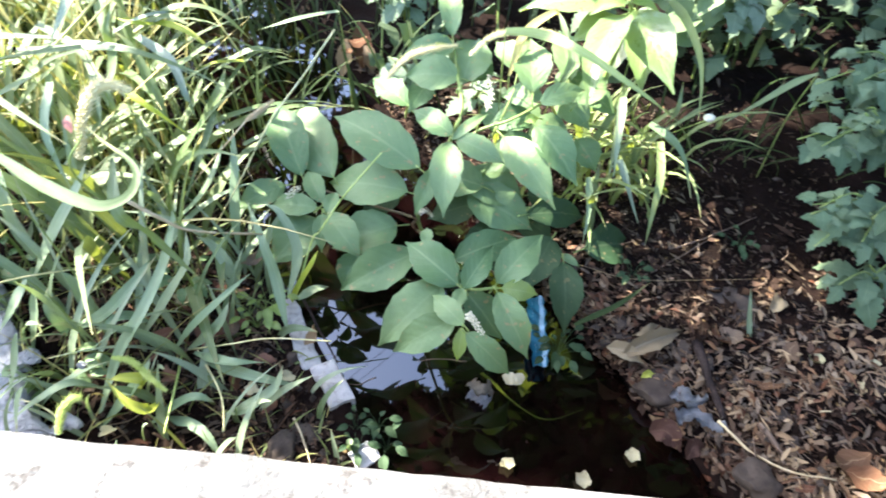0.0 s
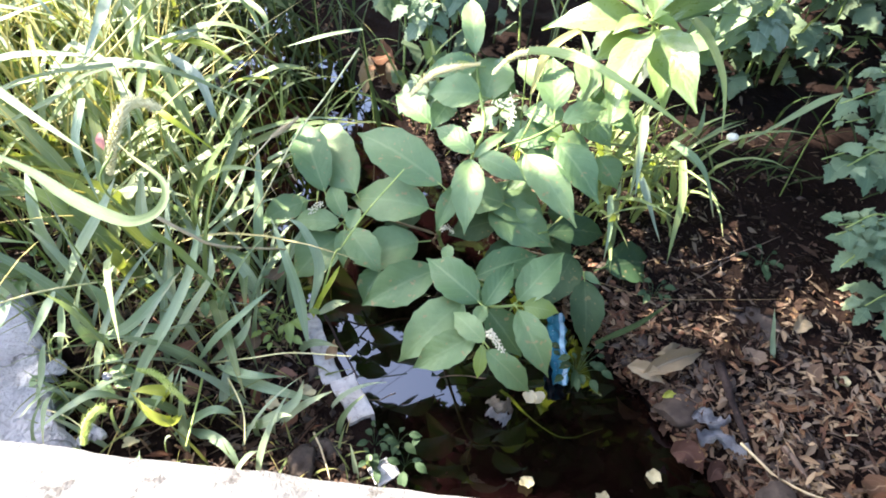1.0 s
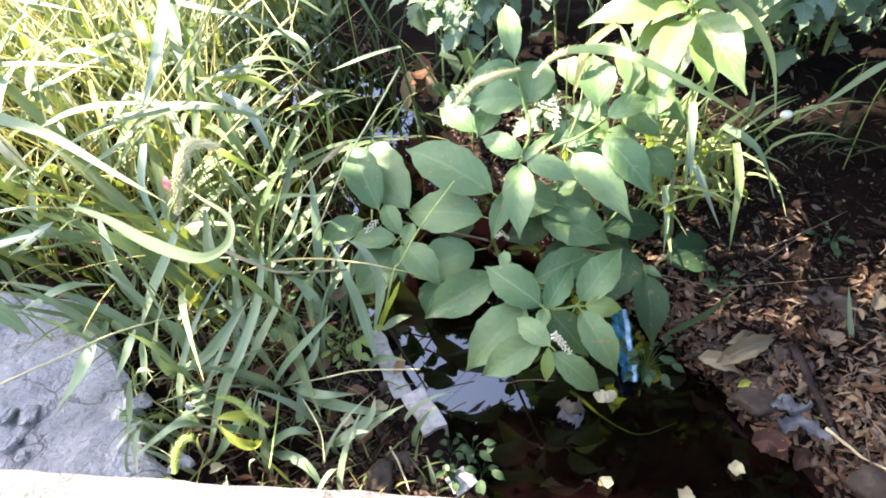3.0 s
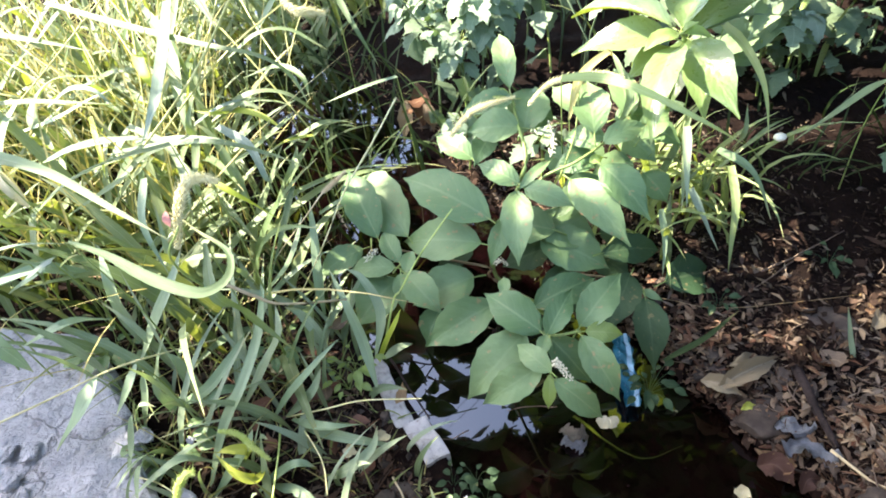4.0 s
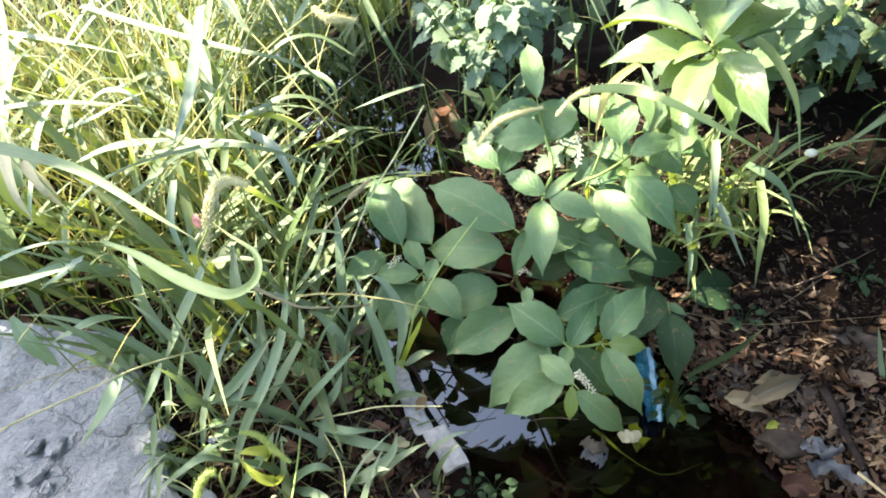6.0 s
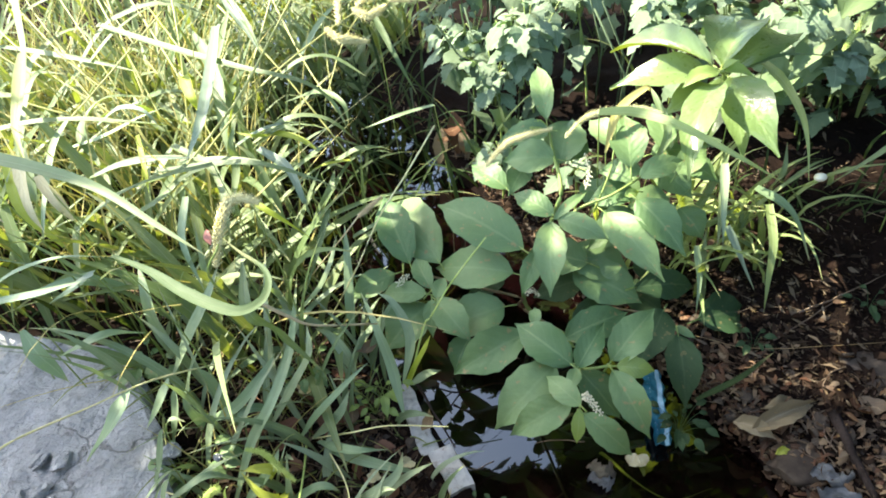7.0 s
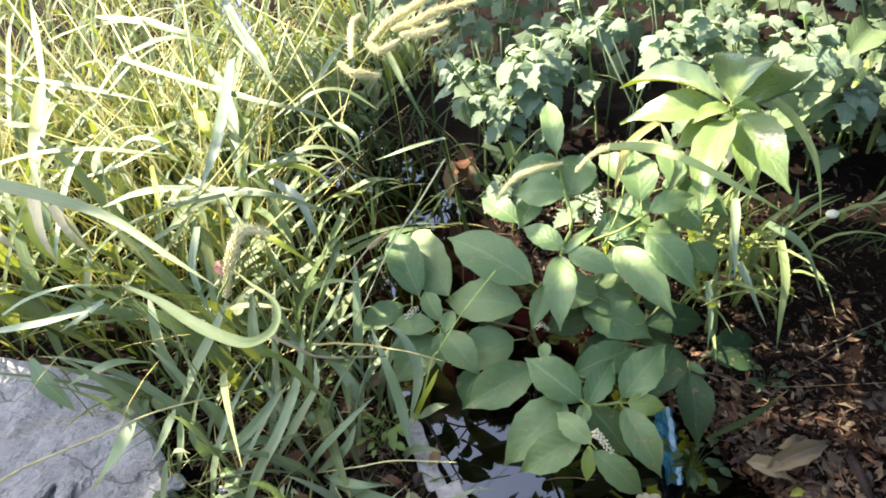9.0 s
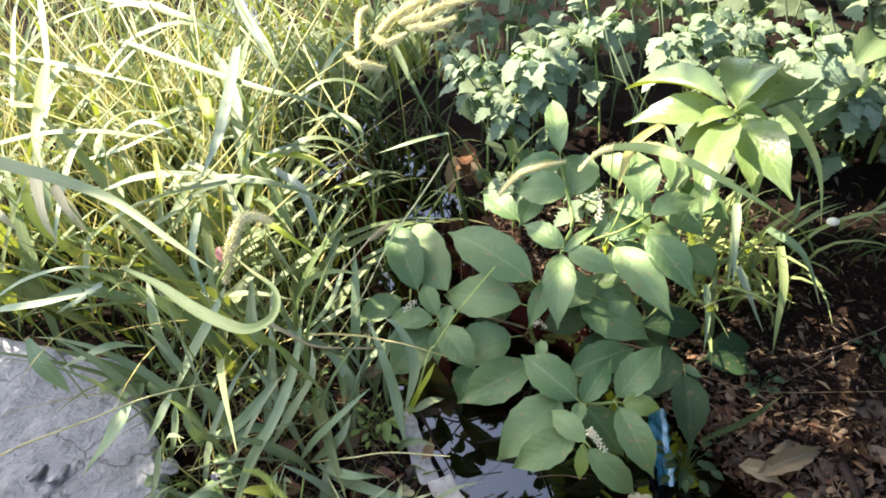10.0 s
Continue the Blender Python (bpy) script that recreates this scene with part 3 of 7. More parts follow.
kerb_stone((-0.197, 0.708, 0.050), (-0.227, 0.749, 0.050), 0.058, 0.055, 6.6)

random.seed(3)
for k in range(16):
    at = (random.uniform(-1.30, -0.80), random.uniform(0.58, 0.92), 0.158)
    bm = bmesh.new()
    lump(bm, Vector(at), (random.uniform(0.018, 0.06), random.uniform(0.015, 0.045), random.uniform(0.012, 0.028)), 30.0 + k, 0.45, 2, k * 1.3)
    single("concrete_fragment", bm, CONCRETE, "small broken concrete fragment lying on the slab", "rubble", "concrete fragments on the slab", sharp=25)

# ---- pokeweed over the drain ----
poke = thing("pokeweed", (0.105, 1.30, 0.0), "green pokeweed with broad pointed leaves leaning over the drain water", "weed")
stalk(poke, [(0.105, 1.30, -0.05), (-0.098, 1.400, 0.100), (-0.062, 1.385, 0.280), (-0.024, 1.407, 0.410), (-0.000, 1.444, 0.470), (-0.012, 1.604, 0.500), (-0.018, 1.659, 0.530)], 0.007)
stalk(poke, [(0.105, 1.30, 0.0), (-0.106, 1.389, 0.100), (-0.113, 1.352, 0.180), (-0.212, 1.373, 0.200), (-0.317, 1.373, 0.240), (-0.411, 1.406, 0.250)], 0.0045, STEM_BROWN)
stalk(poke, [(0.11, 1.30, 0.0), (-0.086, 1.293, 0.160), (-0.035, 1.086, 0.260), (0.008, 1.005, 0.290), (0.075, 1.000, 0.300)], 0.005)
stalk(poke, [(0.008, 1.005, 0.290), (-0.007, 0.950, 0.290), (-0.003, 0.904, 0.270)], 0.003)
stalk(poke, [(-0.062, 1.385, 0.280), (0.024, 1.427, 0.400), (0.124, 1.432, 0.450), (0.208, 1.481, 0.470)], 0.0045)
stalk(poke, [(0.12, 1.31, 0.0), (0.051, 1.367, 0.120), (0.187, 1.283, 0.180), (0.273, 1.245, 0.180)], 0.004, STEM_BROWN)
stalk(poke, [(-0.317, 1.373, 0.240), (-0.351, 1.320, 0.250), (-0.369, 1.289, 0.250)], 0.003)
# lower leaves first, some with shade put into a darker colour
leaf(poke, (-0.159, 1.302, 0.200), (-0.327, 1.249, 0.170), 0.117, POKE)
leaf(poke, (-0.332, 1.423, 0.260), (-0.524, 1.762, 0.270), 0.147)
leaf(poke, (-0.366, 1.319, 0.200), (-0.486, 1.211, 0.140), 0.118)
leaf(poke, (-0.252, 1.223, 0.170), (-0.294, 1.144, 0.130), 0.076)
leaf(poke, (-0.131, 1.322, 0.300), (-0.352, 1.419, 0.250), 0.121)
leaf(poke, (0.025, 1.360, 0.270), (0.195, 1.279, 0.220), 0.118)
leaf(poke, (0.014, 1.396, 0.300), (0.179, 1.335, 0.260), 0.107)
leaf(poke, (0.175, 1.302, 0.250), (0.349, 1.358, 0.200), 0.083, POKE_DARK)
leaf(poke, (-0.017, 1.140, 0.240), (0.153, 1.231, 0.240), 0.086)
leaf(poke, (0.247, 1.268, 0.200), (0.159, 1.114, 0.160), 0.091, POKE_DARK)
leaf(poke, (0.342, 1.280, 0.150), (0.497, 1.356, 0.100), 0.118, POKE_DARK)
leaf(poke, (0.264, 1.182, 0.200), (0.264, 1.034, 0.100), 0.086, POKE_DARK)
leaf(poke, (0.012, 1.039, 0.240), (0.097, 0.964, 0.160), 0.081)
leaf(poke, (0.201, 1.446, 0.380), (0.061, 1.358, 0.340), 0.102)
leaf(poke, (0.098, 1.669, 0.440), (-0.020, 1.701, 0.450), 0.093)
leaf(poke, (0.285, 1.556, 0.490), (0.274, 1.741, 0.550), 0.076)
leaf(poke, (0.296, 1.493, 0.460), (0.391, 1.572, 0.500), 0.067)
leaf(poke, (0.194, 1.488, 0.420), (0.066, 1.466, 0.410), 0.074)
leaf(poke, (-0.137, 1.619, 0.360), (-0.247, 1.743, 0.380), 0.073)
leaf(poke, (0.063, 1.349, 0.300), (-0.097, 1.431, 0.280), 0.105)
leaf(poke, (0.166, 1.629, 0.470), (0.104, 1.760, 0.500), 0.073)
# filler leaves coloured dark for the shade under the canopy
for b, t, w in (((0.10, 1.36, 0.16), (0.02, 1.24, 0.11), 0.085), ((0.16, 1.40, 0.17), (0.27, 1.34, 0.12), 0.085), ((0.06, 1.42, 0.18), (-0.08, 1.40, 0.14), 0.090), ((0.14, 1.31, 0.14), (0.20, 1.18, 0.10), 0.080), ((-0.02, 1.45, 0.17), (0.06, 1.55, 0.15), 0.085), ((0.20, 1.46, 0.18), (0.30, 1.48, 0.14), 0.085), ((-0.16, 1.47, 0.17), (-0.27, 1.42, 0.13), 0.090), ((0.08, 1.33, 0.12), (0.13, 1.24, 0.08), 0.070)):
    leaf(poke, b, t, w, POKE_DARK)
# branch to the left
leaf(poke, (-0.461, 1.408, 0.240), (-0.586, 1.334, 0.220), 0.075)
leaf(poke, (-0.414, 1.412, 0.270), (-0.510, 1.644, 0.360), 0.103)
leaf(poke, (-0.363, 1.310, 0.250), (-0.498, 1.341, 0.230), 0.064)
leaf(poke, (-0.332, 1.271, 0.260), (-0.245, 1.162, 0.220), 0.083)
leaf(poke, (-0.346, 1.276, 0.260), (-0.345, 1.198, 0.200), 0.044)
leaf(poke, (-0.350, 1.316, 0.260), (-0.403, 1.433, 0.280), 0.055)
leaf(poke, (-0.333, 1.275, 0.260), (-0.315, 1.344, 0.280), 0.039)
# top cluster
leaf(poke, (-0.103, 1.331, 0.370), (-0.336, 1.508, 0.410), 0.124)
leaf(poke, (-0.031, 1.370, 0.420), (-0.045, 1.201, 0.330), 0.081)
leaf(poke, (-0.023, 1.387, 0.430), (-0.127, 1.474, 0.450), 0.064)
leaf(poke, (-0.013, 1.371, 0.430), (0.105, 1.306, 0.410), 0.064)
leaf(poke, (0.104, 1.389, 0.430), (0.226, 1.217, 0.350), 0.091)
leaf(poke, (0.182, 1.397, 0.460), (0.279, 1.258, 0.390), 0.093)
leaf(poke, (-0.005, 1.559, 0.490), (-0.146, 1.584, 0.480), 0.094)
leaf(poke, (0.207, 1.490, 0.480), (0.102, 1.515, 0.470), 0.067)
leaf(poke, (0.177, 1.478, 0.500), (0.181, 1.645, 0.570), 0.097)
leaf(poke, (0.194, 1.449, 0.490), (0.312, 1.491, 0.510), 0.060)
leaf(poke, (0.006, 1.581, 0.460), (0.053, 1.731, 0.520), 0.118)
leaf(poke, (-0.016, 1.643, 0.530), (-0.159, 1.631, 0.510), 0.077)
leaf(poke, (-0.021, 1.679, 0.540), (-0.035, 1.894, 0.620), 0.064)
leaf(poke, (-0.020, 1.650, 0.530), (-0.085, 1.649, 0.550), 0.034, POKE_YOUNG)
leaf(poke, (-0.062, 1.314, 0.380), (-0.114, 1.235, 0.300), 0.051)
leaf(poke, (0.158, 1.427, 0.450), (0.196, 1.443, 0.450), 0.026, POKE_YOUNG)
leaf(poke, (-0.024, 1.368, 0.430), (0.067, 1.435, 0.470), 0.028)
# inner leaves of the top
leaf(poke, (0.269, 1.593, 0.420), (0.352, 1.506, 0.380), 0.091)
leaf(poke, (0.287, 1.514, 0.380), (0.171, 1.478, 0.360), 0.084)
leaf(poke, (0.135, 1.609, 0.400), (0.225, 1.496, 0.370), 0.086)
leaf(poke, (0.339, 1.580, 0.440), (0.415, 1.517, 0.420), 0.069)
leaf(poke, (-0.081, 1.643, 0.420), (-0.134, 1.538, 0.400), 0.069)
leaf(poke, (0.069, 1.567, 0.400), (0.149, 1.480, 0.360), 0.083)
leaf(poke, (0.321, 1.514, 0.340), (0.380, 1.448, 0.280), 0.079)
leaf(poke, (0.253, 1.603, 0.460), (0.353, 1.617, 0.460), 0.067)
# lower cluster over the water
leaf(poke, (-0.101, 1.136, 0.270), (-0.286, 1.068, 0.210), 0.101, wide=0.48)
leaf(poke, (-0.010, 1.004, 0.300), (-0.134, 1.116, 0.330), 0.087)
leaf(poke, (-0.001, 0.995, 0.300), (0.067, 1.086, 0.350), 0.058)
leaf(poke, (0.074, 1.013, 0.300), (0.182, 1.115, 0.360), 0.081)
leaf(poke, (0.084, 0.999, 0.300), (0.170, 1.000, 0.280), 0.047, POKE_YOUNG)
leaf(poke, (-0.047, 1.025, 0.280), (-0.188, 0.912, 0.200), 0.107)
leaf(poke, (-0.019, 0.928, 0.280), (-0.156, 0.887, 0.210), 0.076)
leaf(poke, (-0.003, 0.894, 0.300), (-0.072, 0.970, 0.310), 0.051)
leaf(poke, (-0.020, 0.941, 0.300), (-0.001, 0.993, 0.310), 0.032)
leaf(poke, (-0.005, 0.895, 0.290), (-0.015, 0.849, 0.230), 0.030, POKE_YOUNG)
leaf(poke, (0.001, 0.883, 0.290), (0.105, 0.835, 0.200), 0.059)
leaf(poke, (0.074, 0.987, 0.300), (0.144, 0.872, 0.210), 0.071)
leaf(poke, (-0.083, 1.160, 0.270), (-0.082, 1.217, 0.280), 0.031)
leaf(poke, (0.266, 1.225, 0.180), (0.314, 1.194, 0.170), 0.023)
raceme(poke, [(0.003, 0.914, 0.310), (0.016, 0.899, 0.310), (0.039, 0.875, 0.290)], 0.010)
raceme(poke, [(0.060, 1.436, 0.470), (0.076, 1.492, 0.480), (0.071, 1.563, 0.500)], 0.009)
raceme(poke, [(-0.105, 1.271, 0.270), (-0.088, 1.275, 0.280), (-0.066, 1.263, 0.270)], 0.009, 26)
raceme(poke, [(-0.444, 1.317, 0.270), (-0.424, 1.338, 0.280), (-0.410, 1.353, 0.280)], 0.010, 28)
leaf(poke, (0.107, 0.846, 0.200), (0.096, 0.834, 0.170), 0.034, PETAL, kind="petal", label="pale dry petal")
leaf(poke, (0.109, 0.841, 0.200), (0.132, 0.837, 0.170), 0.030, PETAL, kind="petal", label="pale dry petal")

# ---- sunlit pokeweed on the far bank ----
tall = thing("pokeweed", (0.42, 1.78, 0.06), "tall pokeweed with large sunlit yellow-green leaves on the bank", "weed")
stalk(tall, [(0.42, 1.78, 0.0), (0.415, 1.73, 0.3), (0.443, 1.696, 0.600), (0.422, 1.663, 0.660)], 0.009)
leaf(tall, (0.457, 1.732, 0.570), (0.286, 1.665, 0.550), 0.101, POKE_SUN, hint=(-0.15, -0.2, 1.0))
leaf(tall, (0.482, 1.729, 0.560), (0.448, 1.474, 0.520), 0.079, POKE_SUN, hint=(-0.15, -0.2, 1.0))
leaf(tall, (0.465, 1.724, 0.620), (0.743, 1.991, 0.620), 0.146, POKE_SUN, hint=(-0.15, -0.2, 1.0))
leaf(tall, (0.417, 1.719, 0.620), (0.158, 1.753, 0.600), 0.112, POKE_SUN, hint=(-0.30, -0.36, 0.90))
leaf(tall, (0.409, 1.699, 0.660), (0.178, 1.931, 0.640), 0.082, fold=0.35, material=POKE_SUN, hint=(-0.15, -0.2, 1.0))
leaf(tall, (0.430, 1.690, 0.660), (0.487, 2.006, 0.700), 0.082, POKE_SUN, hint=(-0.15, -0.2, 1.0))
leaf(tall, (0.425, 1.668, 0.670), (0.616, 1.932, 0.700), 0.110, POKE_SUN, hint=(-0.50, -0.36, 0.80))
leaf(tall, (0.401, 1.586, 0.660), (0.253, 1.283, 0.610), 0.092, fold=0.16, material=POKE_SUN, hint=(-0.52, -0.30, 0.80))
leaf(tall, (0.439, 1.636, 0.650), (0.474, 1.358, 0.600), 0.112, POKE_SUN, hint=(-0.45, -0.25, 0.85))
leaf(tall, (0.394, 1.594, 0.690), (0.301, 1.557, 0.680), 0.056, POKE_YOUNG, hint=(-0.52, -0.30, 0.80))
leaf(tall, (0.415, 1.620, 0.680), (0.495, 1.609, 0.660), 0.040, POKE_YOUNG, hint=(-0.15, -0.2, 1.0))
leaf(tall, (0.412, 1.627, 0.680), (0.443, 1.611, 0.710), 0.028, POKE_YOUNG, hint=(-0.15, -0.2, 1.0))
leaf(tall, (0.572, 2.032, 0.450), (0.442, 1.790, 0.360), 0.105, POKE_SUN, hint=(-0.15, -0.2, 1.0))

# duller pokeweed behind it
back = thing("pokeweed", (1.02, 2.30, 0.10), "dull green pokeweed with drooping puckered leaves at the back", "weed")
stalk(back, [(1.02, 2.30, 0.05), (1.03, 2.29, 0.30), (0.985, 2.295, 0.500)], 0.007)
leaf(back, (1.002, 2.321, 0.500), (1.200, 2.560, 0.530), 0.130, POKE_DULL, fold=0.2)
leaf(back, (0.963, 2.275, 0.500), (0.763, 2.038, 0.450), 0.120, POKE_DULL, fold=0.2)
leaf(back, (0.942, 2.165, 0.460), (0.987, 2.066, 0.330), 0.105, POKE_DULL, fold=0.15)
leaf(back, (0.924, 2.221, 0.440), (0.743, 2.021, 0.380), 0.100, POKE_DULL)
leaf(back, (0.990, 2.270, 0.420), (1.170, 2.110, 0.330), 0.110, POKE_DULL)
leaf(back, (1.010, 2.330, 0.440), (1.010, 2.560, 0.480), 0.110, POKE_DULL)
stalk(back, [(0.88, 2.14, 0.05), (0.85, 2.11, 0.25), (0.81, 2.06, 0.42)], 0.005)
for b, t, w in (((0.80, 2.08, 0.42), (0.60, 1.98, 0.38), 0.105), ((0.80, 2.08, 0.40), (0.68, 2.24, 0.42), 0.100), ((0.78, 2.02, 0.36), (0.58, 2.11, 0.36), 0.100),  ((0.86, 2.12, 0.36), (0.93, 2.26, 0.34), 0.100)):
    leaf(back, b, t, w, POKE_DULL, hint=(-0.25, -0.15, 0.95))
seed_head(back, [(0.897, 2.032, 0.520), (0.950, 2.095, 0.550), (1.009, 2.167, 0.580)], 0.011, SEED_GREEN, 120, kind="flower_spike")

# ---- long grass with named blades ----
lush = thing("grass_clump", (-0.95, 1.35, 0.10), "tall clump of long pale green grass blades on the bank", "grass")
blade(lush, [(-1.732, 1.610, 0.620), (-1.475, 1.587, 0.680), (-1.298, 1.581, 0.690), (-1.164, 1.569, 0.680), (-1.033, 1.571, 0.660)], 0.0314, blunt=0.7)
blade(lush, [(-1.527, 2.246, 0.720), (-1.144, 1.924, 0.740), (-0.864, 1.729, 0.740), (-0.669, 1.649, 0.720), (-0.597, 1.642, 0.660), (-0.557, 1.596, 0.600)], 0.0250, blunt=0.8)
blade(lush, [(-0.840, 1.888, 0.620), (-0.742, 1.912, 0.670), (-0.647, 1.923, 0.670), (-0.543, 1.878, 0.620)], 0.0243)
blade(lush, [(-1.278, 2.671, 0.800), (-1.027, 2.209, 0.780), (-0.933, 2.064, 0.740), (-0.879, 1.971, 0.680)], 0.0220)
blade(lush, [(-1.060, 2.277, 0.740), (-0.997, 1.914, 0.700), (-0.971, 1.664, 0.660), (-0.997, 1.533, 0.560)], 0.0300, fold=0.22)
blade(lush, [(-2.019, 2.170, 0.500), (-2.159, 2.469, 0.600), (-2.344, 2.822, 0.680), (-2.632, 3.382, 0.720)], 0.0260)
blade(lush, [(-1.726, 2.143, 0.500), (-1.637, 2.382, 0.640), (-1.514, 2.460, 0.700), (-1.365, 2.487, 0.700), (-1.208, 2.425, 0.660)], 0.0299)
blade(lush, [(-1.311, 1.389, 0.450), (-1.200, 1.434, 0.520), (-1.097, 1.435, 0.560), (-0.993, 1.448, 0.580)], 0.0242)
blade(lush, [(-1.039, 1.559, 0.550), (-0.881, 1.505, 0.580), (-0.748, 1.474, 0.570), (-0.625, 1.458, 0.520)], 0.0273, blunt=0.7)
blade(lush, [(-2.228, 2.475, 0.620), (-1.802, 2.236, 0.650), (-1.520, 2.083, 0.660), (-1.292, 1.991, 0.640)], 0.0244)
blade(lush, [(-1.887, 2.152, 0.480), (-1.886, 2.250, 0.560), (-1.871, 2.315, 0.600), (-1.805, 2.436, 0.640), (-1.705, 2.471, 0.640)], 0.0432)
blade(lush, [(-0.903, 1.491, 0.420), (-0.902, 1.603, 0.500), (-0.908, 1.628, 0.560), (-0.889, 1.684, 0.620)], 0.0258)
blade(lush, [(-0.887, 1.665, 0.360), (-0.762, 1.661, 0.440), (-0.660, 1.718, 0.500)], 0.0305)
blade(lush, [(-1.372, 1.399, 0.400), (-1.449, 1.423, 0.520), (-1.494, 1.501, 0.600), (-1.546, 1.561, 0.640)], 0.0314, YELLOW)
blade(lush, [(-1.429, 1.454, 0.440), (-1.413, 1.447, 0.540), (-1.432, 1.498, 0.600), (-1.505, 1.621, 0.660)], 0.0348)
blade(lush, [(-1.333, 1.436, 0.460), (-1.367, 1.460, 0.530), (-1.415, 1.501, 0.570)], 0.0282, PALE)
blade(lush, [(-0.787, 1.543, 0.340), (-0.811, 1.572, 0.420), (-0.860, 1.632, 0.500), (-0.912, 1.664, 0.540)], 0.0296)
blade(lush, [(-0.759, 1.568, 0.300), (-0.716, 1.598, 0.380), (-0.671, 1.655, 0.460)], 0.0250)
blade(lush, [(-0.735, 1.594, 0.280), (-0.652, 1.595, 0.400), (-0.637, 1.654, 0.440)], 0.0268)
blade(lush, [(-1.063, 1.510, 0.360), (-1.057, 1.552, 0.460), (-1.042, 1.610, 0.500)], 0.0262)
blade(lush, [(-0.942, 1.807, 0.500), (-0.748, 1.686, 0.540), (-0.663, 1.652, 0.500)], 0.0235, YELLOW)
blade(lush, [(-0.839, 1.955, 0.520), (-0.685, 1.836, 0.600), (-0.599, 1.753, 0.600), (-0.585, 1.724, 0.550)], 0.0223)
blade(lush, [(-0.897, 1.734, 0.480), (-0.789, 1.722, 0.550), (-0.717, 1.701, 0.540)], 0.0218)
blade(lush, [(-1.287, 1.952, 0.520), (-1.298, 1.825, 0.600), (-1.330, 1.720, 0.620)], 0.0356)
blade(lush, [(-1.217, 1.407, 0.440), (-1.056, 1.420, 0.520), (-0.983, 1.466, 0.560), (-0.861, 1.465, 0.600)], 0.0242)
blade(lush, [(-2.225, 2.888, 0.800), (-1.837, 2.286, 0.760), (-1.706, 2.048, 0.700), (-1.702, 1.909, 0.580)], 0.0300)
blade(lush, [(-1.698, 1.609, 0.400), (-1.553, 1.575, 0.500), (-1.387, 1.533, 0.540)], 0.0302)
blade(lush, [(-1.238, 2.300, 0.660), (-1.066, 2.021, 0.620), (-0.996, 1.811, 0.540), (-0.964, 1.704, 0.460)], 0.0480)
blade(lush, [(-1.549, 2.498, 0.780), (-1.337, 2.356, 0.760), (-1.200, 2.360, 0.720)], 0.0376)
blade(lush, [(-1.763, 2.577, 0.780), (-1.555, 2.465, 0.780), (-1.396, 2.428, 0.740)], 0.0432, PALE)
blade(lush, [(-1.345, 1.592, 0.500), (-1.157, 1.567, 0.560), (-1.015, 1.560, 0.570)], 0.0322)
blade(lush, [(-1.161, 1.543, 0.420), (-1.040, 1.584, 0.520), (-0.914, 1.565, 0.540)], 0.0323)
blade(lush, [(-0.977, 1.615, 0.460), (-0.914, 1.533, 0.420), (-0.900, 1.513, 0.360)], 0.0294)
blade(lush, [(-0.727, 1.792, 0.340), (-0.600, 1.791, 0.420), (-0.501, 1.833, 0.400)], 0.0286)
blade(lush, [(-0.657, 1.813, 0.340), (-0.721, 1.758, 0.260), (-0.765, 1.760, 0.180)], 0.0332)
blade(lush, [(-1.584, 1.640, 0.520), (-1.615, 1.782, 0.600), (-1.648, 1.948, 0.660), (-1.648, 2.089, 0.660)], 0.0363)
blade(lush, [(-1.347, 1.660, 0.500), (-1.426, 1.768, 0.560), (-1.372, 1.858, 0.620), (-1.231, 1.887, 0.600)], 0.0387)
blade(lush, [(-1.129, 1.713, 0.520), (-1.156, 1.617, 0.480), (-1.254, 1.591, 0.420)], 0.0304)
blade(lush, [(-0.891, 1.733, 0.500), (-0.761, 1.754, 0.560), (-0.666, 1.777, 0.540), (-0.592, 1.784, 0.460)], 0.0341)
stalk(lush, [(-1.076, 1.451, 0.500), (-0.843, 1.583, 0.700), (-0.749, 1.796, 0.820), (-0.681, 2.089, 0.920)], 0.0042, STEM_YELLOW)
stalk(lush, [(-1.220, 2.589, 0.860), (-1.059, 2.402, 0.820), (-0.834, 2.268, 0.740), (-0.630, 2.254, 0.620)], 0.003, STEM_YELLOW)
stalk(lush, [(-1.141, 1.647, 0.400), (-0.874, 1.831, 0.620), (-0.692, 2.037, 0.700), (-0.545, 2.190, 0.740)], 0.0034, STEM_YELLOW)
stalk(lush, [(-0.700, 1.693, 0.250), (-0.854, 1.748, 0.450), (-1.038, 1.887, 0.620), (-1.305, 2.199, 0.780)], 0.0028, STEM_YELLOW)
stalk(lush, [(-1.224, 2.029, 0.500), (-1.513, 2.343, 0.680), (-1.786, 2.705, 0.800)], 0.0032, STEM_YELLOW)
stalk(lush, [(-1.529, 2.101, 0.500), (-1.789, 2.329, 0.700), (-2.099, 2.702, 0.820)], 0.0032, STEM_YELLOW)
stalk(lush, [(-1.392, 1.920, 0.520), (-1.716, 2.097, 0.660), (-2.122, 2.462, 0.760)], 0.0034, STEM_YELLOW)
stalk(lush, [(-1.327, 1.998, 0.520), (-1.455, 2.221, 0.680), (-1.673, 2.602, 0.800)], 0.003, STEM_YELLOW)
stalk(lush, [(-0.841, 2.658, 0.600), (-0.788, 2.371, 0.500), (-0.753, 2.191, 0.400)], 0.002, STEM_YELLOW)
stalk(lush, [(-2.179, 2.692, 0.850), (-1.768, 2.261, 0.660), (-1.447, 1.960, 0.480)], 0.0032, STEM_YELLOW)
stalk(lush, [(-1.921, 2.633, 0.850), (-1.548, 2.178, 0.660), (-1.320, 1.902, 0.420)], 0.0026, STEM_YELLOW)
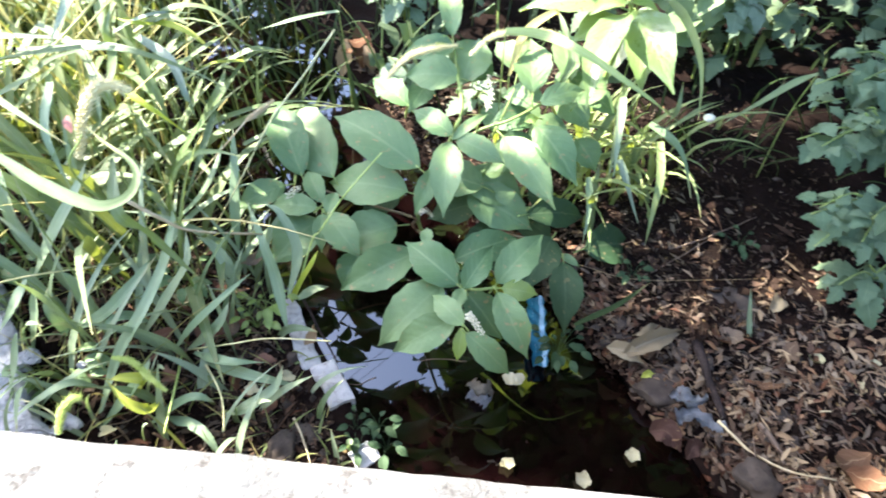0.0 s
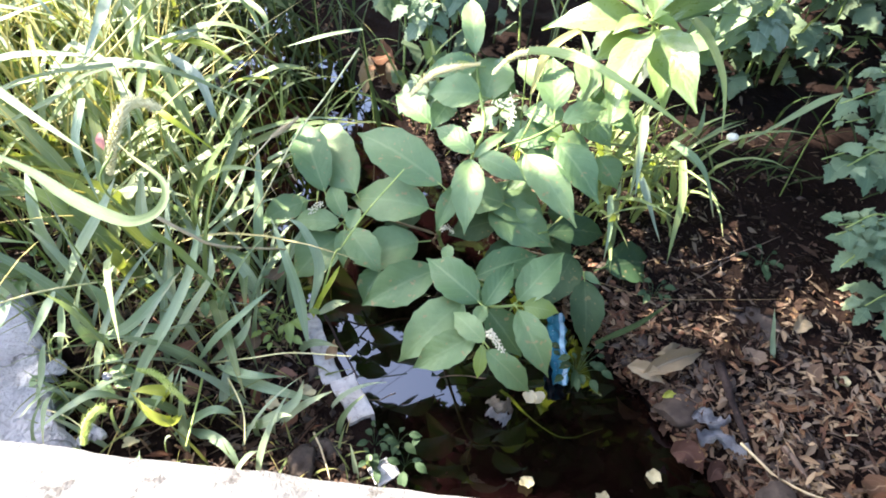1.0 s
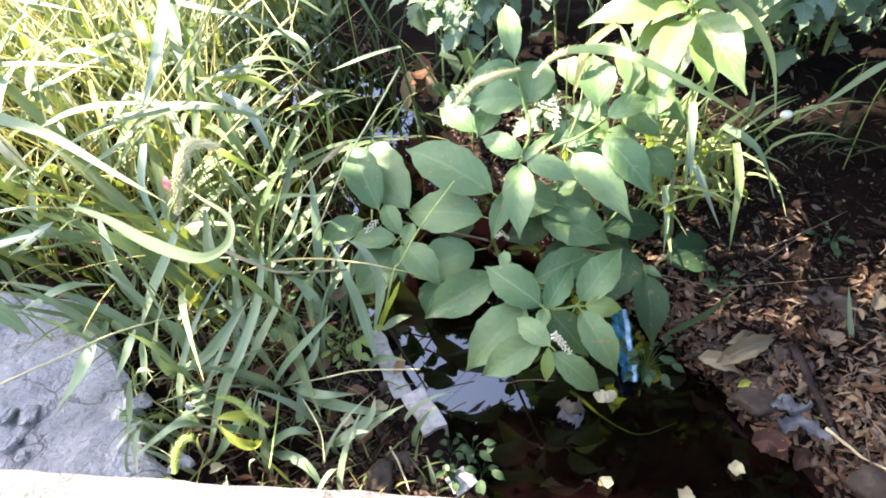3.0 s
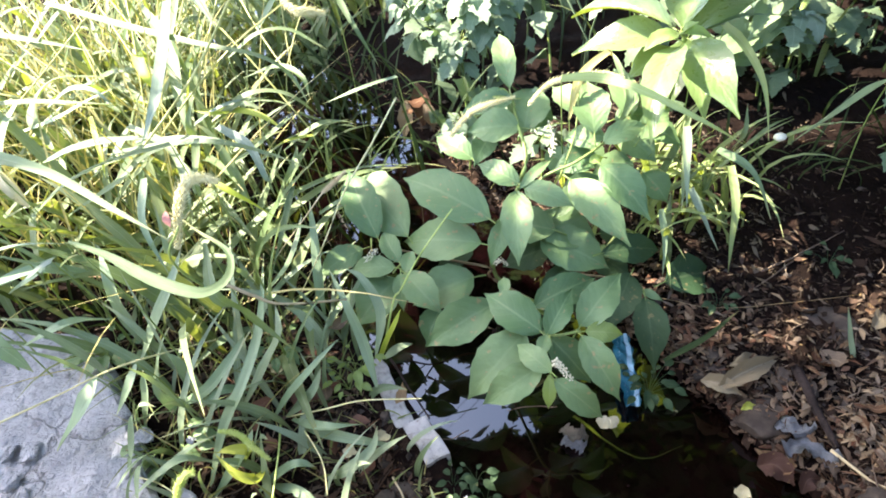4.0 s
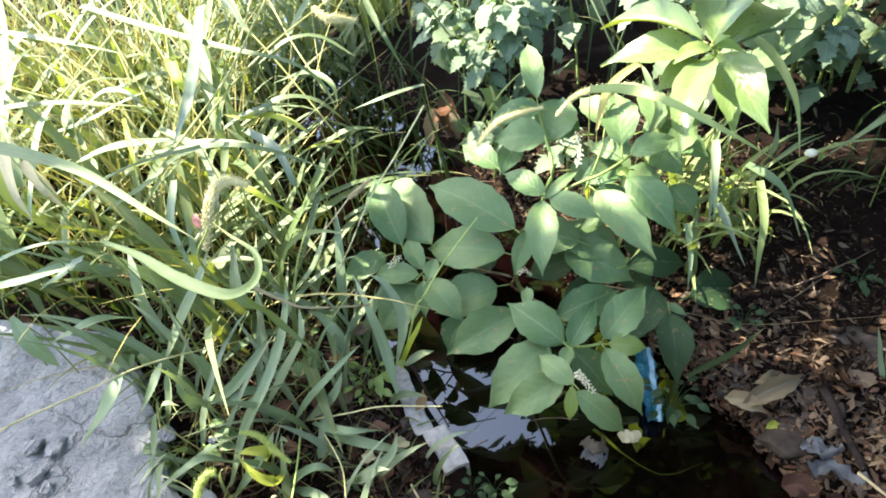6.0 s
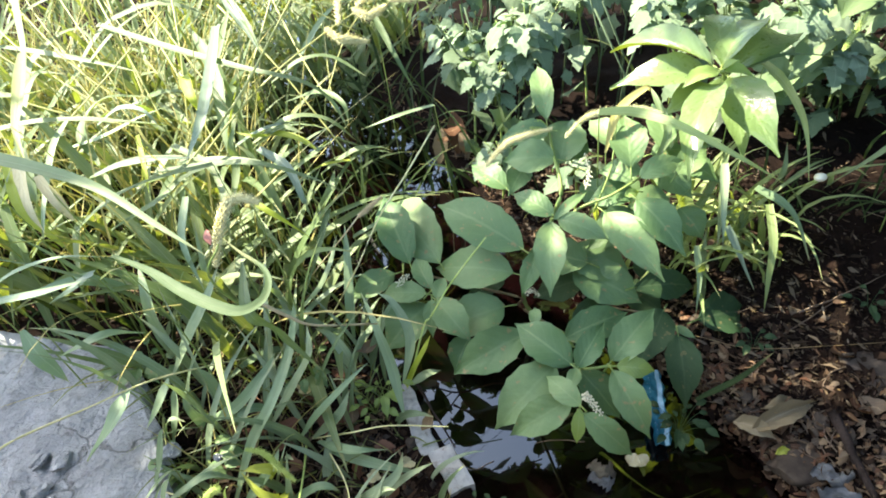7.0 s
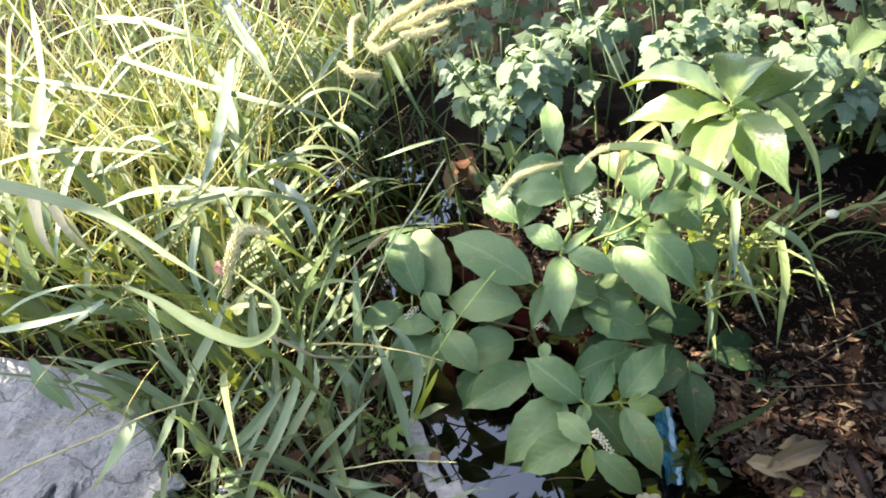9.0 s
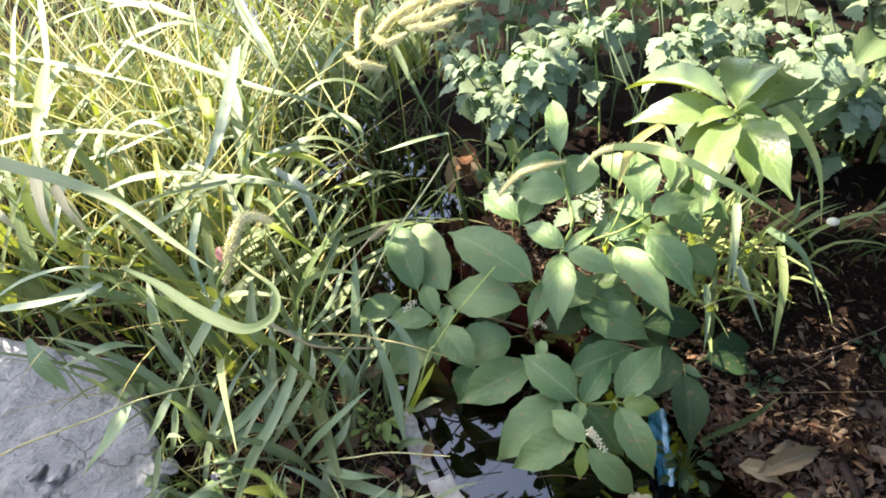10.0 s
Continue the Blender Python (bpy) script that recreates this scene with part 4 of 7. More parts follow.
stalk(lush, [(-1.702, 2.546, 0.860), (-1.428, 2.164, 0.680), (-1.221, 1.881, 0.450)], 0.0038, STEM_YELLOW)
stalk(lush, [(-1.900, 2.364, 0.800), (-1.553, 2.075, 0.620), (-1.293, 1.951, 0.500)], 0.0032, STEM_YELLOW)
stalk(lush, [(-1.882, 2.096, 0.750), (-1.630, 1.991, 0.620), (-1.405, 1.893, 0.450)], 0.0026, STEM_YELLOW)
stalk(lush, [(-1.597, 2.559, 0.850), (-1.244, 2.089, 0.640), (-1.034, 1.808, 0.400)], 0.0038, STEM_YELLOW)
stalk(lush, [(-1.345, 2.501, 0.850), (-1.210, 2.134, 0.680), (-1.145, 1.838, 0.450)], 0.0032, STEM_YELLOW)
stalk(lush, [(-0.994, 2.421, 0.850), (-1.033, 2.162, 0.700), (-1.125, 1.894, 0.460)], 0.0026, STEM_YELLOW)
stalk(lush, [(-0.896, 2.306, 0.780), (-0.951, 2.009, 0.600), (-1.017, 1.774, 0.420)], 0.0038, STEM_YELLOW)
stalk(lush, [(-0.995, 2.489, 0.750), (-0.809, 2.133, 0.600), (-0.662, 1.899, 0.500)], 0.0032, STEM_YELLOW)
stalk(lush, [(-0.589, 2.566, 0.660), (-0.677, 2.269, 0.600), (-0.717, 1.984, 0.500)], 0.0026, STEM_YELLOW)
stalk(lush, [(-1.833, 1.945, 0.650), (-1.558, 1.915, 0.550), (-1.281, 1.907, 0.480)], 0.0038, STEM_YELLOW)
stalk(lush, [(-1.306, 2.318, 0.740), (-1.436, 1.927, 0.620), (-1.524, 1.686, 0.550)], 0.0032, STEM_YELLOW)
stalk(lush, [(-1.594, 1.603, 0.600), (-1.489, 1.635, 0.520), (-1.277, 1.618, 0.340)], 0.0026, STEM_YELLOW)
stalk(lush, [(-1.104, 2.284, 0.740), (-0.865, 2.045, 0.600), (-0.629, 1.818, 0.380)], 0.0038, STEM_YELLOW)
# crossing blades over the front of the clump
blade(lush, [(-1.266, 1.145, 0.860), (-1.171, 1.111, 0.852), (-1.019, 1.056, 0.844), (-0.883, 1.003, 0.826), (-0.743, 0.916, 0.798), (-0.641, 0.857, 0.770)], 0.0306, SAGE_ONE, blunt=0.7, taper=0.9)
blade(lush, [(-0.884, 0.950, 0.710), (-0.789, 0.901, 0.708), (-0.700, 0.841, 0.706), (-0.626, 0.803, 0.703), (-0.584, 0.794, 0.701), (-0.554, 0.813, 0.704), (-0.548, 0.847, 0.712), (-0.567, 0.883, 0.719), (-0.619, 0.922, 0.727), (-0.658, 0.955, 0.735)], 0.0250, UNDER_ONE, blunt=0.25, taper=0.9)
# pale colour on the next three blades stands for sun on their tips
blade(lush, [(-1.258, 1.280, 0.740), (-1.130, 1.102, 0.730), (-1.105, 1.075, 0.680)], 0.0317, PALE, blunt=0.7, taper=1.5)
blade(lush, [(-1.199, 1.246, 0.720), (-1.104, 1.141, 0.710), (-1.092, 1.147, 0.660)], 0.0261, PALE, blunt=0.7, taper=1.5)
blade(lush, [(-1.391, 1.227, 0.660), (-1.335, 1.208, 0.660), (-1.317, 1.211, 0.620)], 0.0416, PALE, blunt=0.7, taper=1.5)
blade(lush, [(-1.570, 1.878, 0.780), (-1.430, 1.609, 0.767), (-1.365, 1.457, 0.740), (-1.270, 1.308, 0.700)], 0.0433, BROAD_ONE, blunt=0.7, taper=0.9)
blade(lush, [(-0.834, 1.350, 0.660), (-0.923, 1.295, 0.670), (-0.986, 1.226, 0.680), (-1.068, 1.176, 0.650), (-1.143, 1.144, 0.620)], 0.0216, SAGE_ONE, blunt=0.7, taper=0.9)
blade(lush, [(-1.356, 1.116, 0.500), (-1.272, 1.129, 0.540), (-1.158, 1.144, 0.560), (-1.022, 1.136, 0.560)], 0.0198, LOWBLADE, blunt=0.7, taper=0.9)
blade(lush, [(-1.358, 1.083, 0.480), (-1.201, 1.068, 0.520), (-1.067, 1.089, 0.540)], 0.0241, LOWBLADE, blunt=0.7, taper=0.9)
blade(lush, [(-1.097, 1.129, 0.520), (-1.147, 1.103, 0.500), (-1.211, 1.099, 0.460)], 0.0226, BLUEBLADE, blunt=0.7, taper=0.9)
blade(lush, [(-1.034, 1.432, 0.600), (-0.874, 1.426, 0.615), (-0.756, 1.395, 0.630), (-0.629, 1.378, 0.595), (-0.513, 1.338, 0.560)], 0.0236, SAGE_ONE, blunt=0.7, taper=0.9)
blade(lush, [(-1.017, 2.021, 0.760), (-0.924, 1.678, 0.745), (-0.878, 1.468, 0.730), (-0.898, 1.406, 0.685), (-0.924, 1.380, 0.640)], 0.0390, BLUEBLADE, blunt=0.7, taper=0.9)
blade(lush, [(-1.223, 2.580, 0.800), (-1.016, 2.169, 0.773), (-0.942, 2.058, 0.733), (-0.887, 1.985, 0.680)], 0.0354, BLUEBLADE, blunt=0.7, taper=0.9)
blade(lush, [(-1.510, 2.278, 0.720), (-1.369, 2.321, 0.747), (-1.265, 2.323, 0.740), (-1.184, 2.331, 0.700)], 0.0365, SAGE_ONE, blunt=0.7, taper=0.9)
blade(lush, [(-1.762, 2.613, 0.740), (-1.544, 2.527, 0.767), (-1.374, 2.394, 0.760), (-1.264, 2.358, 0.720)], 0.0319, BLUEBLADE, blunt=0.7, taper=0.9)
blade(lush, [(-1.504, 2.071, 0.660), (-1.446, 2.185, 0.713), (-1.358, 2.294, 0.747), (-1.254, 2.309, 0.760)], 0.0246, SAGE_ONE, blunt=0.7, taper=0.9)
blade(lush, [(-1.307, 1.675, 0.620), (-1.212, 1.665, 0.673), (-1.126, 1.630, 0.680), (-1.081, 1.609, 0.640)], 0.0249, BLUEBLADE, blunt=0.7, taper=0.9)
blade(lush, [(-1.230, 1.461, 0.580), (-1.128, 1.447, 0.620), (-1.011, 1.440, 0.633), (-0.906, 1.457, 0.620)], 0.0243, BLUEBLADE, blunt=0.7, taper=0.9)
blade(lush, [(-0.940, 1.719, 0.500), (-0.819, 1.716, 0.560), (-0.729, 1.809, 0.520)], 0.0212, BLUEBLADE, blunt=0.7, taper=0.9)
blade(lush, [(-0.801, 1.554, 0.580), (-0.702, 1.468, 0.567), (-0.654, 1.390, 0.520), (-0.656, 1.414, 0.440)], 0.0275, BLUEBLADE, blunt=0.7, taper=0.9)
blade(lush, [(-0.750, 1.628, 0.460), (-0.668, 1.618, 0.520), (-0.630, 1.690, 0.520)], 0.0216, SAGE_ONE, blunt=0.7, taper=0.9)
blade(lush, [(-0.377, 2.100, 0.400), (-0.500, 1.993, 0.420), (-0.632, 2.034, 0.360)], 0.0216, LOWBLADE, blunt=0.7, taper=0.9)
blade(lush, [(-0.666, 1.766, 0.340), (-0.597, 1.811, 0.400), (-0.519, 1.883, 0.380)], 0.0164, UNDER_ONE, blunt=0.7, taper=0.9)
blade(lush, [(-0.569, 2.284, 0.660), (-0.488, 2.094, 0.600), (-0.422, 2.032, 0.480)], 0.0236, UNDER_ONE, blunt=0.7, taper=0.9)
blade(lush, [(-0.625, 1.638, 0.200), (-0.510, 1.643, 0.260), (-0.453, 1.685, 0.260)], 0.0176, LOWBLADE, blunt=0.7, taper=0.9)
blade(lush, [(-0.889, 2.383, 0.500), (-0.825, 2.554, 0.567), (-0.745, 2.641, 0.600), (-0.609, 2.652, 0.600)], 0.0328, LOWBLADE, blunt=0.7, taper=0.9)
blade(lush, [(-2.069, 2.346, 0.620), (-1.890, 2.416, 0.740), (-1.680, 2.457, 0.800)], 0.0362, SAGE_ONE, blunt=0.7, taper=0.9)
blade(lush, [(-1.759, 1.872, 0.660), (-1.545, 1.745, 0.700), (-1.445, 1.881, 0.680)], 0.0270, BROAD_ONE, blunt=0.7, taper=0.9)
blade(lush, [(-1.456, 1.769, 0.600), (-1.450, 1.640, 0.573), (-1.354, 1.389, 0.540), (-1.308, 1.268, 0.500)], 0.0256, LOWBLADE, blunt=0.7, taper=0.9)
blade(lush, [(-1.472, 1.736, 0.520), (-1.320, 1.700, 0.573), (-1.200, 1.722, 0.613), (-1.102, 1.741, 0.640)], 0.0246, LOWBLADE, blunt=0.7, taper=0.9)
blade(lush, [(-1.064, 1.603, 0.580), (-0.907, 1.479, 0.567), (-0.838, 1.337, 0.527), (-0.838, 1.307, 0.460)], 0.0252, SAGE_ONE, blunt=0.7, taper=0.9)
blade(lush, [(-0.945, 1.369, 0.560), (-0.934, 1.258, 0.500), (-0.884, 1.182, 0.400)], 0.0240, LOWBLADE, blunt=0.7, taper=0.9)
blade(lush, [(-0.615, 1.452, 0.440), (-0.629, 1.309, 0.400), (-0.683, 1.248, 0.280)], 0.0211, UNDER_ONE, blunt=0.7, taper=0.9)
blade(lush, [(-1.102, 1.525, 0.660), (-1.050, 1.414, 0.620), (-1.031, 1.356, 0.580)], 0.0160, YELLOW, blunt=0.7, taper=0.9)
blade(lush, [(-1.135, 1.938, 0.640), (-1.075, 1.830, 0.620), (-1.056, 1.814, 0.560)], 0.0418, YELLOW, blunt=0.7, taper=0.9)
blade(lush, [(-0.607, 1.734, 0.420), (-0.665, 1.687, 0.440), (-0.721, 1.691, 0.420)], 0.0156, YELLOW, blunt=0.7, taper=0.9)
blade(lush, [(-0.779, 1.777, 0.500), (-0.854, 1.700, 0.540), (-0.934, 1.733, 0.540)], 0.0176, YELLOW, blunt=0.7, taper=0.9)
# barnyard panicle
seed_head(lush, [(-0.685, 2.064, 0.710), (-0.631, 1.970, 0.710), (-0.589, 1.971, 0.700), (-0.548, 1.998, 0.680)], 0.0125, SEED_PALE, 200)
seed_head(lush, [(-0.642, 2.061, 0.720), (-0.667, 2.211, 0.740), (-0.681, 2.331, 0.750), (-0.669, 2.412, 0.750)], 0.0125, SEED_PALE, 200)
seed_head(lush, [(-0.602, 2.134, 0.740), (-0.558, 2.087, 0.730), (-0.525, 2.108, 0.730), (-0.501, 2.168, 0.730)], 0.0125, SEED_PALE, 200)
seed_head(lush, [(-0.594, 2.143, 0.740), (-0.550, 2.245, 0.760), (-0.480, 2.320, 0.780), (-0.408, 2.401, 0.800)], 0.0145, SEED_PALE, 220)
seed_head(lush, [(-0.528, 2.214, 0.750), (-0.446, 2.256, 0.760), (-0.365, 2.331, 0.770), (-0.250, 2.371, 0.780)], 0.0145, SEED_PALE, 220)
seed_head(lush, [(-0.493, 2.162, 0.750), (-0.409, 2.165, 0.750), (-0.341, 2.238, 0.750)], 0.013, SEED_PALE, 200)

# foxtail clump with the drooping head
fox = thing("foxtail_grass", (-0.66, 1.16, 0.10), "foxtail grass with a drooping tan seed head", "grass")
stalk(fox, [(-0.66, 1.16, 0.02), (-0.67, 1.10, 0.3), (-0.729, 0.982, 0.600), (-0.687, 0.980, 0.700)], 0.0035)
seed_head(fox, [(-0.713, 0.987, 0.640), (-0.693, 1.011, 0.710), (-0.673, 1.045, 0.750), (-0.643, 1.053, 0.755), (-0.614, 1.051, 0.745)], 0.0105, SEED_PALE, 300)
leaf(fox, (-0.687, 0.964, 0.750), (-0.686, 0.952, 0.720), 0.015, PINK, kind="petal", label="withered pink petal caught on the grass")
blade(fox, [(-0.652, 1.099, 0.720), (-0.599, 1.068, 0.700), (-0.529, 1.077, 0.620)], 0.0147, YELLOW)
blade(fox, [(-0.723, 1.110, 0.550), (-0.690, 1.000, 0.500), (-0.651, 1.026, 0.400), (-0.575, 1.008, 0.300)], 0.0273)
stalk(fox, [(-0.645, 0.968, 0.560), (-0.601, 0.985, 0.500), (-0.562, 1.016, 0.440), (-0.462, 1.134, 0.320)], 0.004, SEED_TAN)
stalk(fox, [(-0.316, 1.544, 0.620), (-0.381, 1.434, 0.560), (-0.451, 1.322, 0.500), (-0.516, 1.244, 0.400), (-0.648, 1.348, 0.150)], 0.0024, SEED)
seed_head(fox, [(-0.506, 1.326, 0.500), (-0.480, 1.347, 0.510), (-0.450, 1.382, 0.520)], 0.0065, SEED_TAN, 120)
stalk(fox, [(-0.506, 1.326, 0.500), (-0.559, 1.320, 0.440), (-0.665, 1.372, 0.300), (-0.772, 1.510, 0.120)], 0.002, SEED_TAN)

# shaded grass near the slab and the drain edge
low = thing("grass_clump", (-0.72, 0.98, 0.08), "shaded clump of bluish-green grass between slab and drain", "grass")
blade(low, [(-1.035, 1.180, 0.120), (-1.052, 1.187, 0.280), (-1.056, 1.209, 0.380), (-1.085, 1.273, 0.440)], 0.0430, LOWBLADE)
blade(low, [(-1.059, 1.114, 0.120), (-0.953, 1.122, 0.280), (-0.884, 1.155, 0.380), (-0.857, 1.230, 0.440)], 0.0459, LOWBLADE)
blade(low, [(-1.178, 1.326, 0.300), (-1.278, 1.292, 0.360), (-1.370, 1.257, 0.360), (-1.442, 1.251, 0.340)], 0.0377, LOWBLADE)
blade(low, [(-1.224, 1.287, 0.400), (-1.270, 1.248, 0.380), (-1.362, 1.240, 0.330)], 0.0324, LOWBLADE)
blade(low, [(-1.285, 1.053, 0.420), (-1.245, 1.016, 0.380), (-1.220, 1.006, 0.340), (-1.193, 0.995, 0.300)], 0.0428, LOWBLADE)
blade(low, [(-1.083, 1.170, 0.280), (-1.126, 1.107, 0.340), (-1.183, 1.074, 0.340), (-1.272, 1.066, 0.300)], 0.0328, LOWBLADE)
blade(low, [(-1.044, 0.986, 0.280), (-1.049, 0.921, 0.270), (-1.076, 0.875, 0.240), (-1.126, 0.850, 0.190)], 0.0459, LOWBLADE)
blade(low, [(-0.968, 0.815, 0.120), (-0.927, 0.823, 0.220), (-0.913, 0.855, 0.280), (-0.910, 0.865, 0.290)], 0.0332, blunt=0.9, taper=1.6, material=LOWBLADE)
blade(low, [(-0.917, 0.963, 0.340), (-0.918, 0.908, 0.330), (-0.954, 0.871, 0.280)], 0.0221, LOWBLADE)
blade(low, [(-0.781, 0.792, 0.100), (-0.738, 0.872, 0.200), (-0.683, 0.934, 0.280), (-0.659, 1.030, 0.320), (-0.682, 1.160, 0.300), (-0.737, 1.401, 0.260)], 0.0299, LOWBLADE)
blade(low, [(-0.744, 0.991, 0.120), (-0.665, 1.046, 0.220), (-0.628, 1.081, 0.280), (-0.636, 1.138, 0.320)], 0.0324, LOWBLADE)
blade(low, [(-0.666, 0.968, 0.100), (-0.593, 0.974, 0.200), (-0.524, 1.005, 0.260), (-0.471, 1.057, 0.280)], 0.0336, taper=1.2, material=LOWBLADE)
blade(low, [(-0.547, 1.133, 0.140), (-0.566, 1.149, 0.200), (-0.598, 1.172, 0.240), (-0.630, 1.166, 0.280)], 0.0317, LOWBLADE)
blade(low, [(-0.415, 1.024, 0.120), (-0.440, 1.103, 0.200), (-0.471, 1.154, 0.280), (-0.519, 1.248, 0.320)], 0.0289, LOWBLADE)
blade(low, [(-0.573, 1.264, 0.140), (-0.565, 1.294, 0.260), (-0.569, 1.363, 0.340), (-0.586, 1.461, 0.380)], 0.0313, LOWBLADE)
blade(low, [(-0.732, 1.304, 0.200), (-0.640, 1.280, 0.300), (-0.603, 1.320, 0.360), (-0.599, 1.412, 0.380)], 0.0309, LOWBLADE)
blade(low, [(-0.637, 0.967, 0.100), (-0.556, 0.970, 0.180), (-0.531, 1.013, 0.220)], 0.0299, LOWBLADE)
blade(low, [(-0.940, 1.015, 0.100), (-0.810, 0.985, 0.200), (-0.744, 1.018, 0.260), (-0.703, 1.069, 0.300)], 0.0322, LOWBLADE)
blade(low, [(-0.776, 0.775, 0.080), (-0.686, 0.825, 0.180), (-0.671, 0.869, 0.200)], 0.0280, LOWBLADE)
blade(low, [(-0.673, 0.785, 0.080), (-0.577, 0.798, 0.160), (-0.531, 0.801, 0.140)], 0.0259, LOWBLADE)
blade(low, [(-0.519, 0.808, 0.080), (-0.449, 0.780, 0.160), (-0.402, 0.820, 0.170), (-0.401, 0.897, 0.140)], 0.0278, LOWBLADE)
blade(low, [(-0.621, 0.958, 0.100), (-0.508, 0.875, 0.180), (-0.432, 0.899, 0.150)], 0.0252, LOWBLADE)
blade(low, [(-0.589, 0.932, 0.100), (-0.461, 0.863, 0.150), (-0.361, 0.857, 0.120)], 0.0269, LOWBLADE)
blade(low, [(-0.985, 0.950, 0.100), (-0.947, 0.977, 0.220), (-0.937, 0.996, 0.280)], 0.0320, LOWBLADE)
blade(low, [(-0.885, 0.978, 0.100), (-0.911, 0.975, 0.220), (-0.909, 0.995, 0.280)], 0.0300, LOWBLADE)
blade(low, [(-0.835, 1.009, 0.100), (-0.864, 1.024, 0.240), (-0.885, 1.028, 0.300)], 0.0303, LOWBLADE)
blade(low, [(-0.776, 0.849, 0.100), (-0.809, 0.803, 0.200), (-0.860, 0.764, 0.200), (-0.942, 0.747, 0.140)], 0.0258, LOWBLADE)
blade(low, [(-0.643, 0.798, 0.080), (-0.552, 0.746, 0.120), (-0.504, 0.702, 0.080)], 0.0256, LOWBLADE)
blade(low, [(-0.730, 1.024, 0.120), (-0.767, 0.983, 0.200), (-0.820, 0.951, 0.180)], 0.0282, LOWBLADE)
blade(low, [(-0.423, 1.114, 0.120), (-0.398, 1.177, 0.220), (-0.435, 1.221, 0.300), (-0.475, 1.244, 0.320)], 0.0275, LOWBLADE)
blade(low, [(-0.732, 0.832, 0.100), (-0.673, 0.824, 0.180), (-0.711, 0.820, 0.200), (-0.738, 0.814, 0.200)], 0.0267, YELLOW)
blade(low, [(-0.654, 0.820, 0.120), (-0.653, 0.769, 0.160), (-0.688, 0.767, 0.190), (-0.737, 0.805, 0.210)], 0.0248, YELLOW)
stalk(low, [(-1.179, 0.719, 0.400), (-1.135, 0.766, 0.400), (-1.043, 0.851, 0.380), (-0.942, 0.964, 0.340), (-0.826, 1.147, 0.200)], 0.0028, SEED)
stalk(low, [(-0.637, 0.967, 0.100), (-0.516, 0.925, 0.180), (-0.422, 0.912, 0.220), (-0.285, 0.892, 0.240)], 0.0022, SEED)
stalk(low, [(-0.623, 0.980, 0.080), (-0.516, 0.809, 0.160), (-0.496, 0.734, 0.140)], 0.0022, SEED)
stalk(low, [(-0.658, 0.973, 0.080), (-0.616, 0.834, 0.160), (-0.600, 0.703, 0.180)], 0.003, SEED_GREEN)
stalk(low, [(-0.979, 0.822, 0.120), (-0.867, 0.763, 0.180), (-0.794, 0.716, 0.200)], 0.002, SEED)
seed_head(low, [(-0.730, 0.842, 0.240), (-0.683, 0.831, 0.240), (-0.645, 0.805, 0.220), (-0.615, 0.789, 0.200)], 0.0075, SEED_GREEN, 160)
seed_head(low, [(-0.769, 0.664, 0.240), (-0.769, 0.698, 0.260), (-0.758, 0.720, 0.270), (-0.743, 0.727, 0.270)], 0.0085, SEED_GREEN, 160)
blade(low, [(-0.419, 1.121, 0.100), (-0.369, 1.135, 0.200), (-0.344, 1.164, 0.240)], 0.0236, YELLOW, blunt=0.6)
stalk(low, [(-0.412, 1.130, 0.100), (-0.362, 1.185, 0.250), (-0.342, 1.203, 0.270), (-0.286, 1.248, 0.340), (-0.195, 1.323, 0.420)], 0.003, SEED_GREEN)
blade(low, [(-0.413, 1.162, 0.060), (-0.373, 1.178, 0.080), (-0.336, 1.190, 0.080)], 0.0245, blunt=0.5, material=LOWBLADE)

# arching grass beside the sunlit pokeweed
arch = thing("grass_clump", (0.30, 1.62, 0.05), "clump of arching sunlit grass beneath the tall pokeweed", "grass")
blade(arch, [(0.092, 1.479, 0.660), (0.168, 1.429, 0.680), (0.244, 1.342, 0.690), (0.349, 1.247, 0.660), (0.470, 1.235, 0.580)], 0.0300, SHORT, blunt=0.6, taper=1.1, twist=0.1, hint=(-0.5, -0.3, 0.8))
blade(arch, [(0.587, 1.814, 0.600), (0.580, 1.647, 0.620), (0.582, 1.517, 0.600), (0.578, 1.438, 0.560), (0.571, 1.377, 0.500)], 0.0290, SHORT, blunt=0.6, taper=1.4, twist=0.1, hint=(-0.5, -0.3, 0.8))
blade(arch, [(0.427, 1.532, 0.460), (0.399, 1.411, 0.420), (0.387, 1.331, 0.340)], 0.026, SAGE, blunt=0.7, taper=1.0)
blade(arch, [(0.540, 1.480, 0.360), (0.533, 1.388, 0.300), (0.522, 1.343, 0.220), (0.515, 1.306, 0.140)], 0.026, SHORT, blunt=0.7, taper=1.0)
blade(arch, [(0.422, 1.424, 0.340), (0.449, 1.371, 0.280), (0.486, 1.329, 0.200)], 0.024, SAGE, blunt=0.7, taper=1.0)
blade(arch, [(0.494, 1.473, 0.420), (0.547, 1.426, 0.400), (0.582, 1.387, 0.360), (0.610, 1.345, 0.280)], 0.030, SAGE, blunt=0.7, taper=1.0)
blade(arch, [(0.345, 1.398, 0.300), (0.353, 1.354, 0.220), (0.343, 1.305, 0.140)], 0.020, LOWBLADE, blunt=0.7, taper=1.0)
blade(arch, [(0.897, 1.510, 0.560), (0.843, 1.513, 0.520), (0.767, 1.507, 0.460), (0.687, 1.515, 0.380)], 0.0241, taper=0.8)
blade(arch, [(0.457, 1.636, 0.440), (0.416, 1.490, 0.420), (0.393, 1.399, 0.380), (0.380, 1.344, 0.330)], 0.0161)
blade(arch, [(0.505, 1.633, 0.220), (0.421, 1.555, 0.340), (0.317, 1.515, 0.380)], 0.0189)
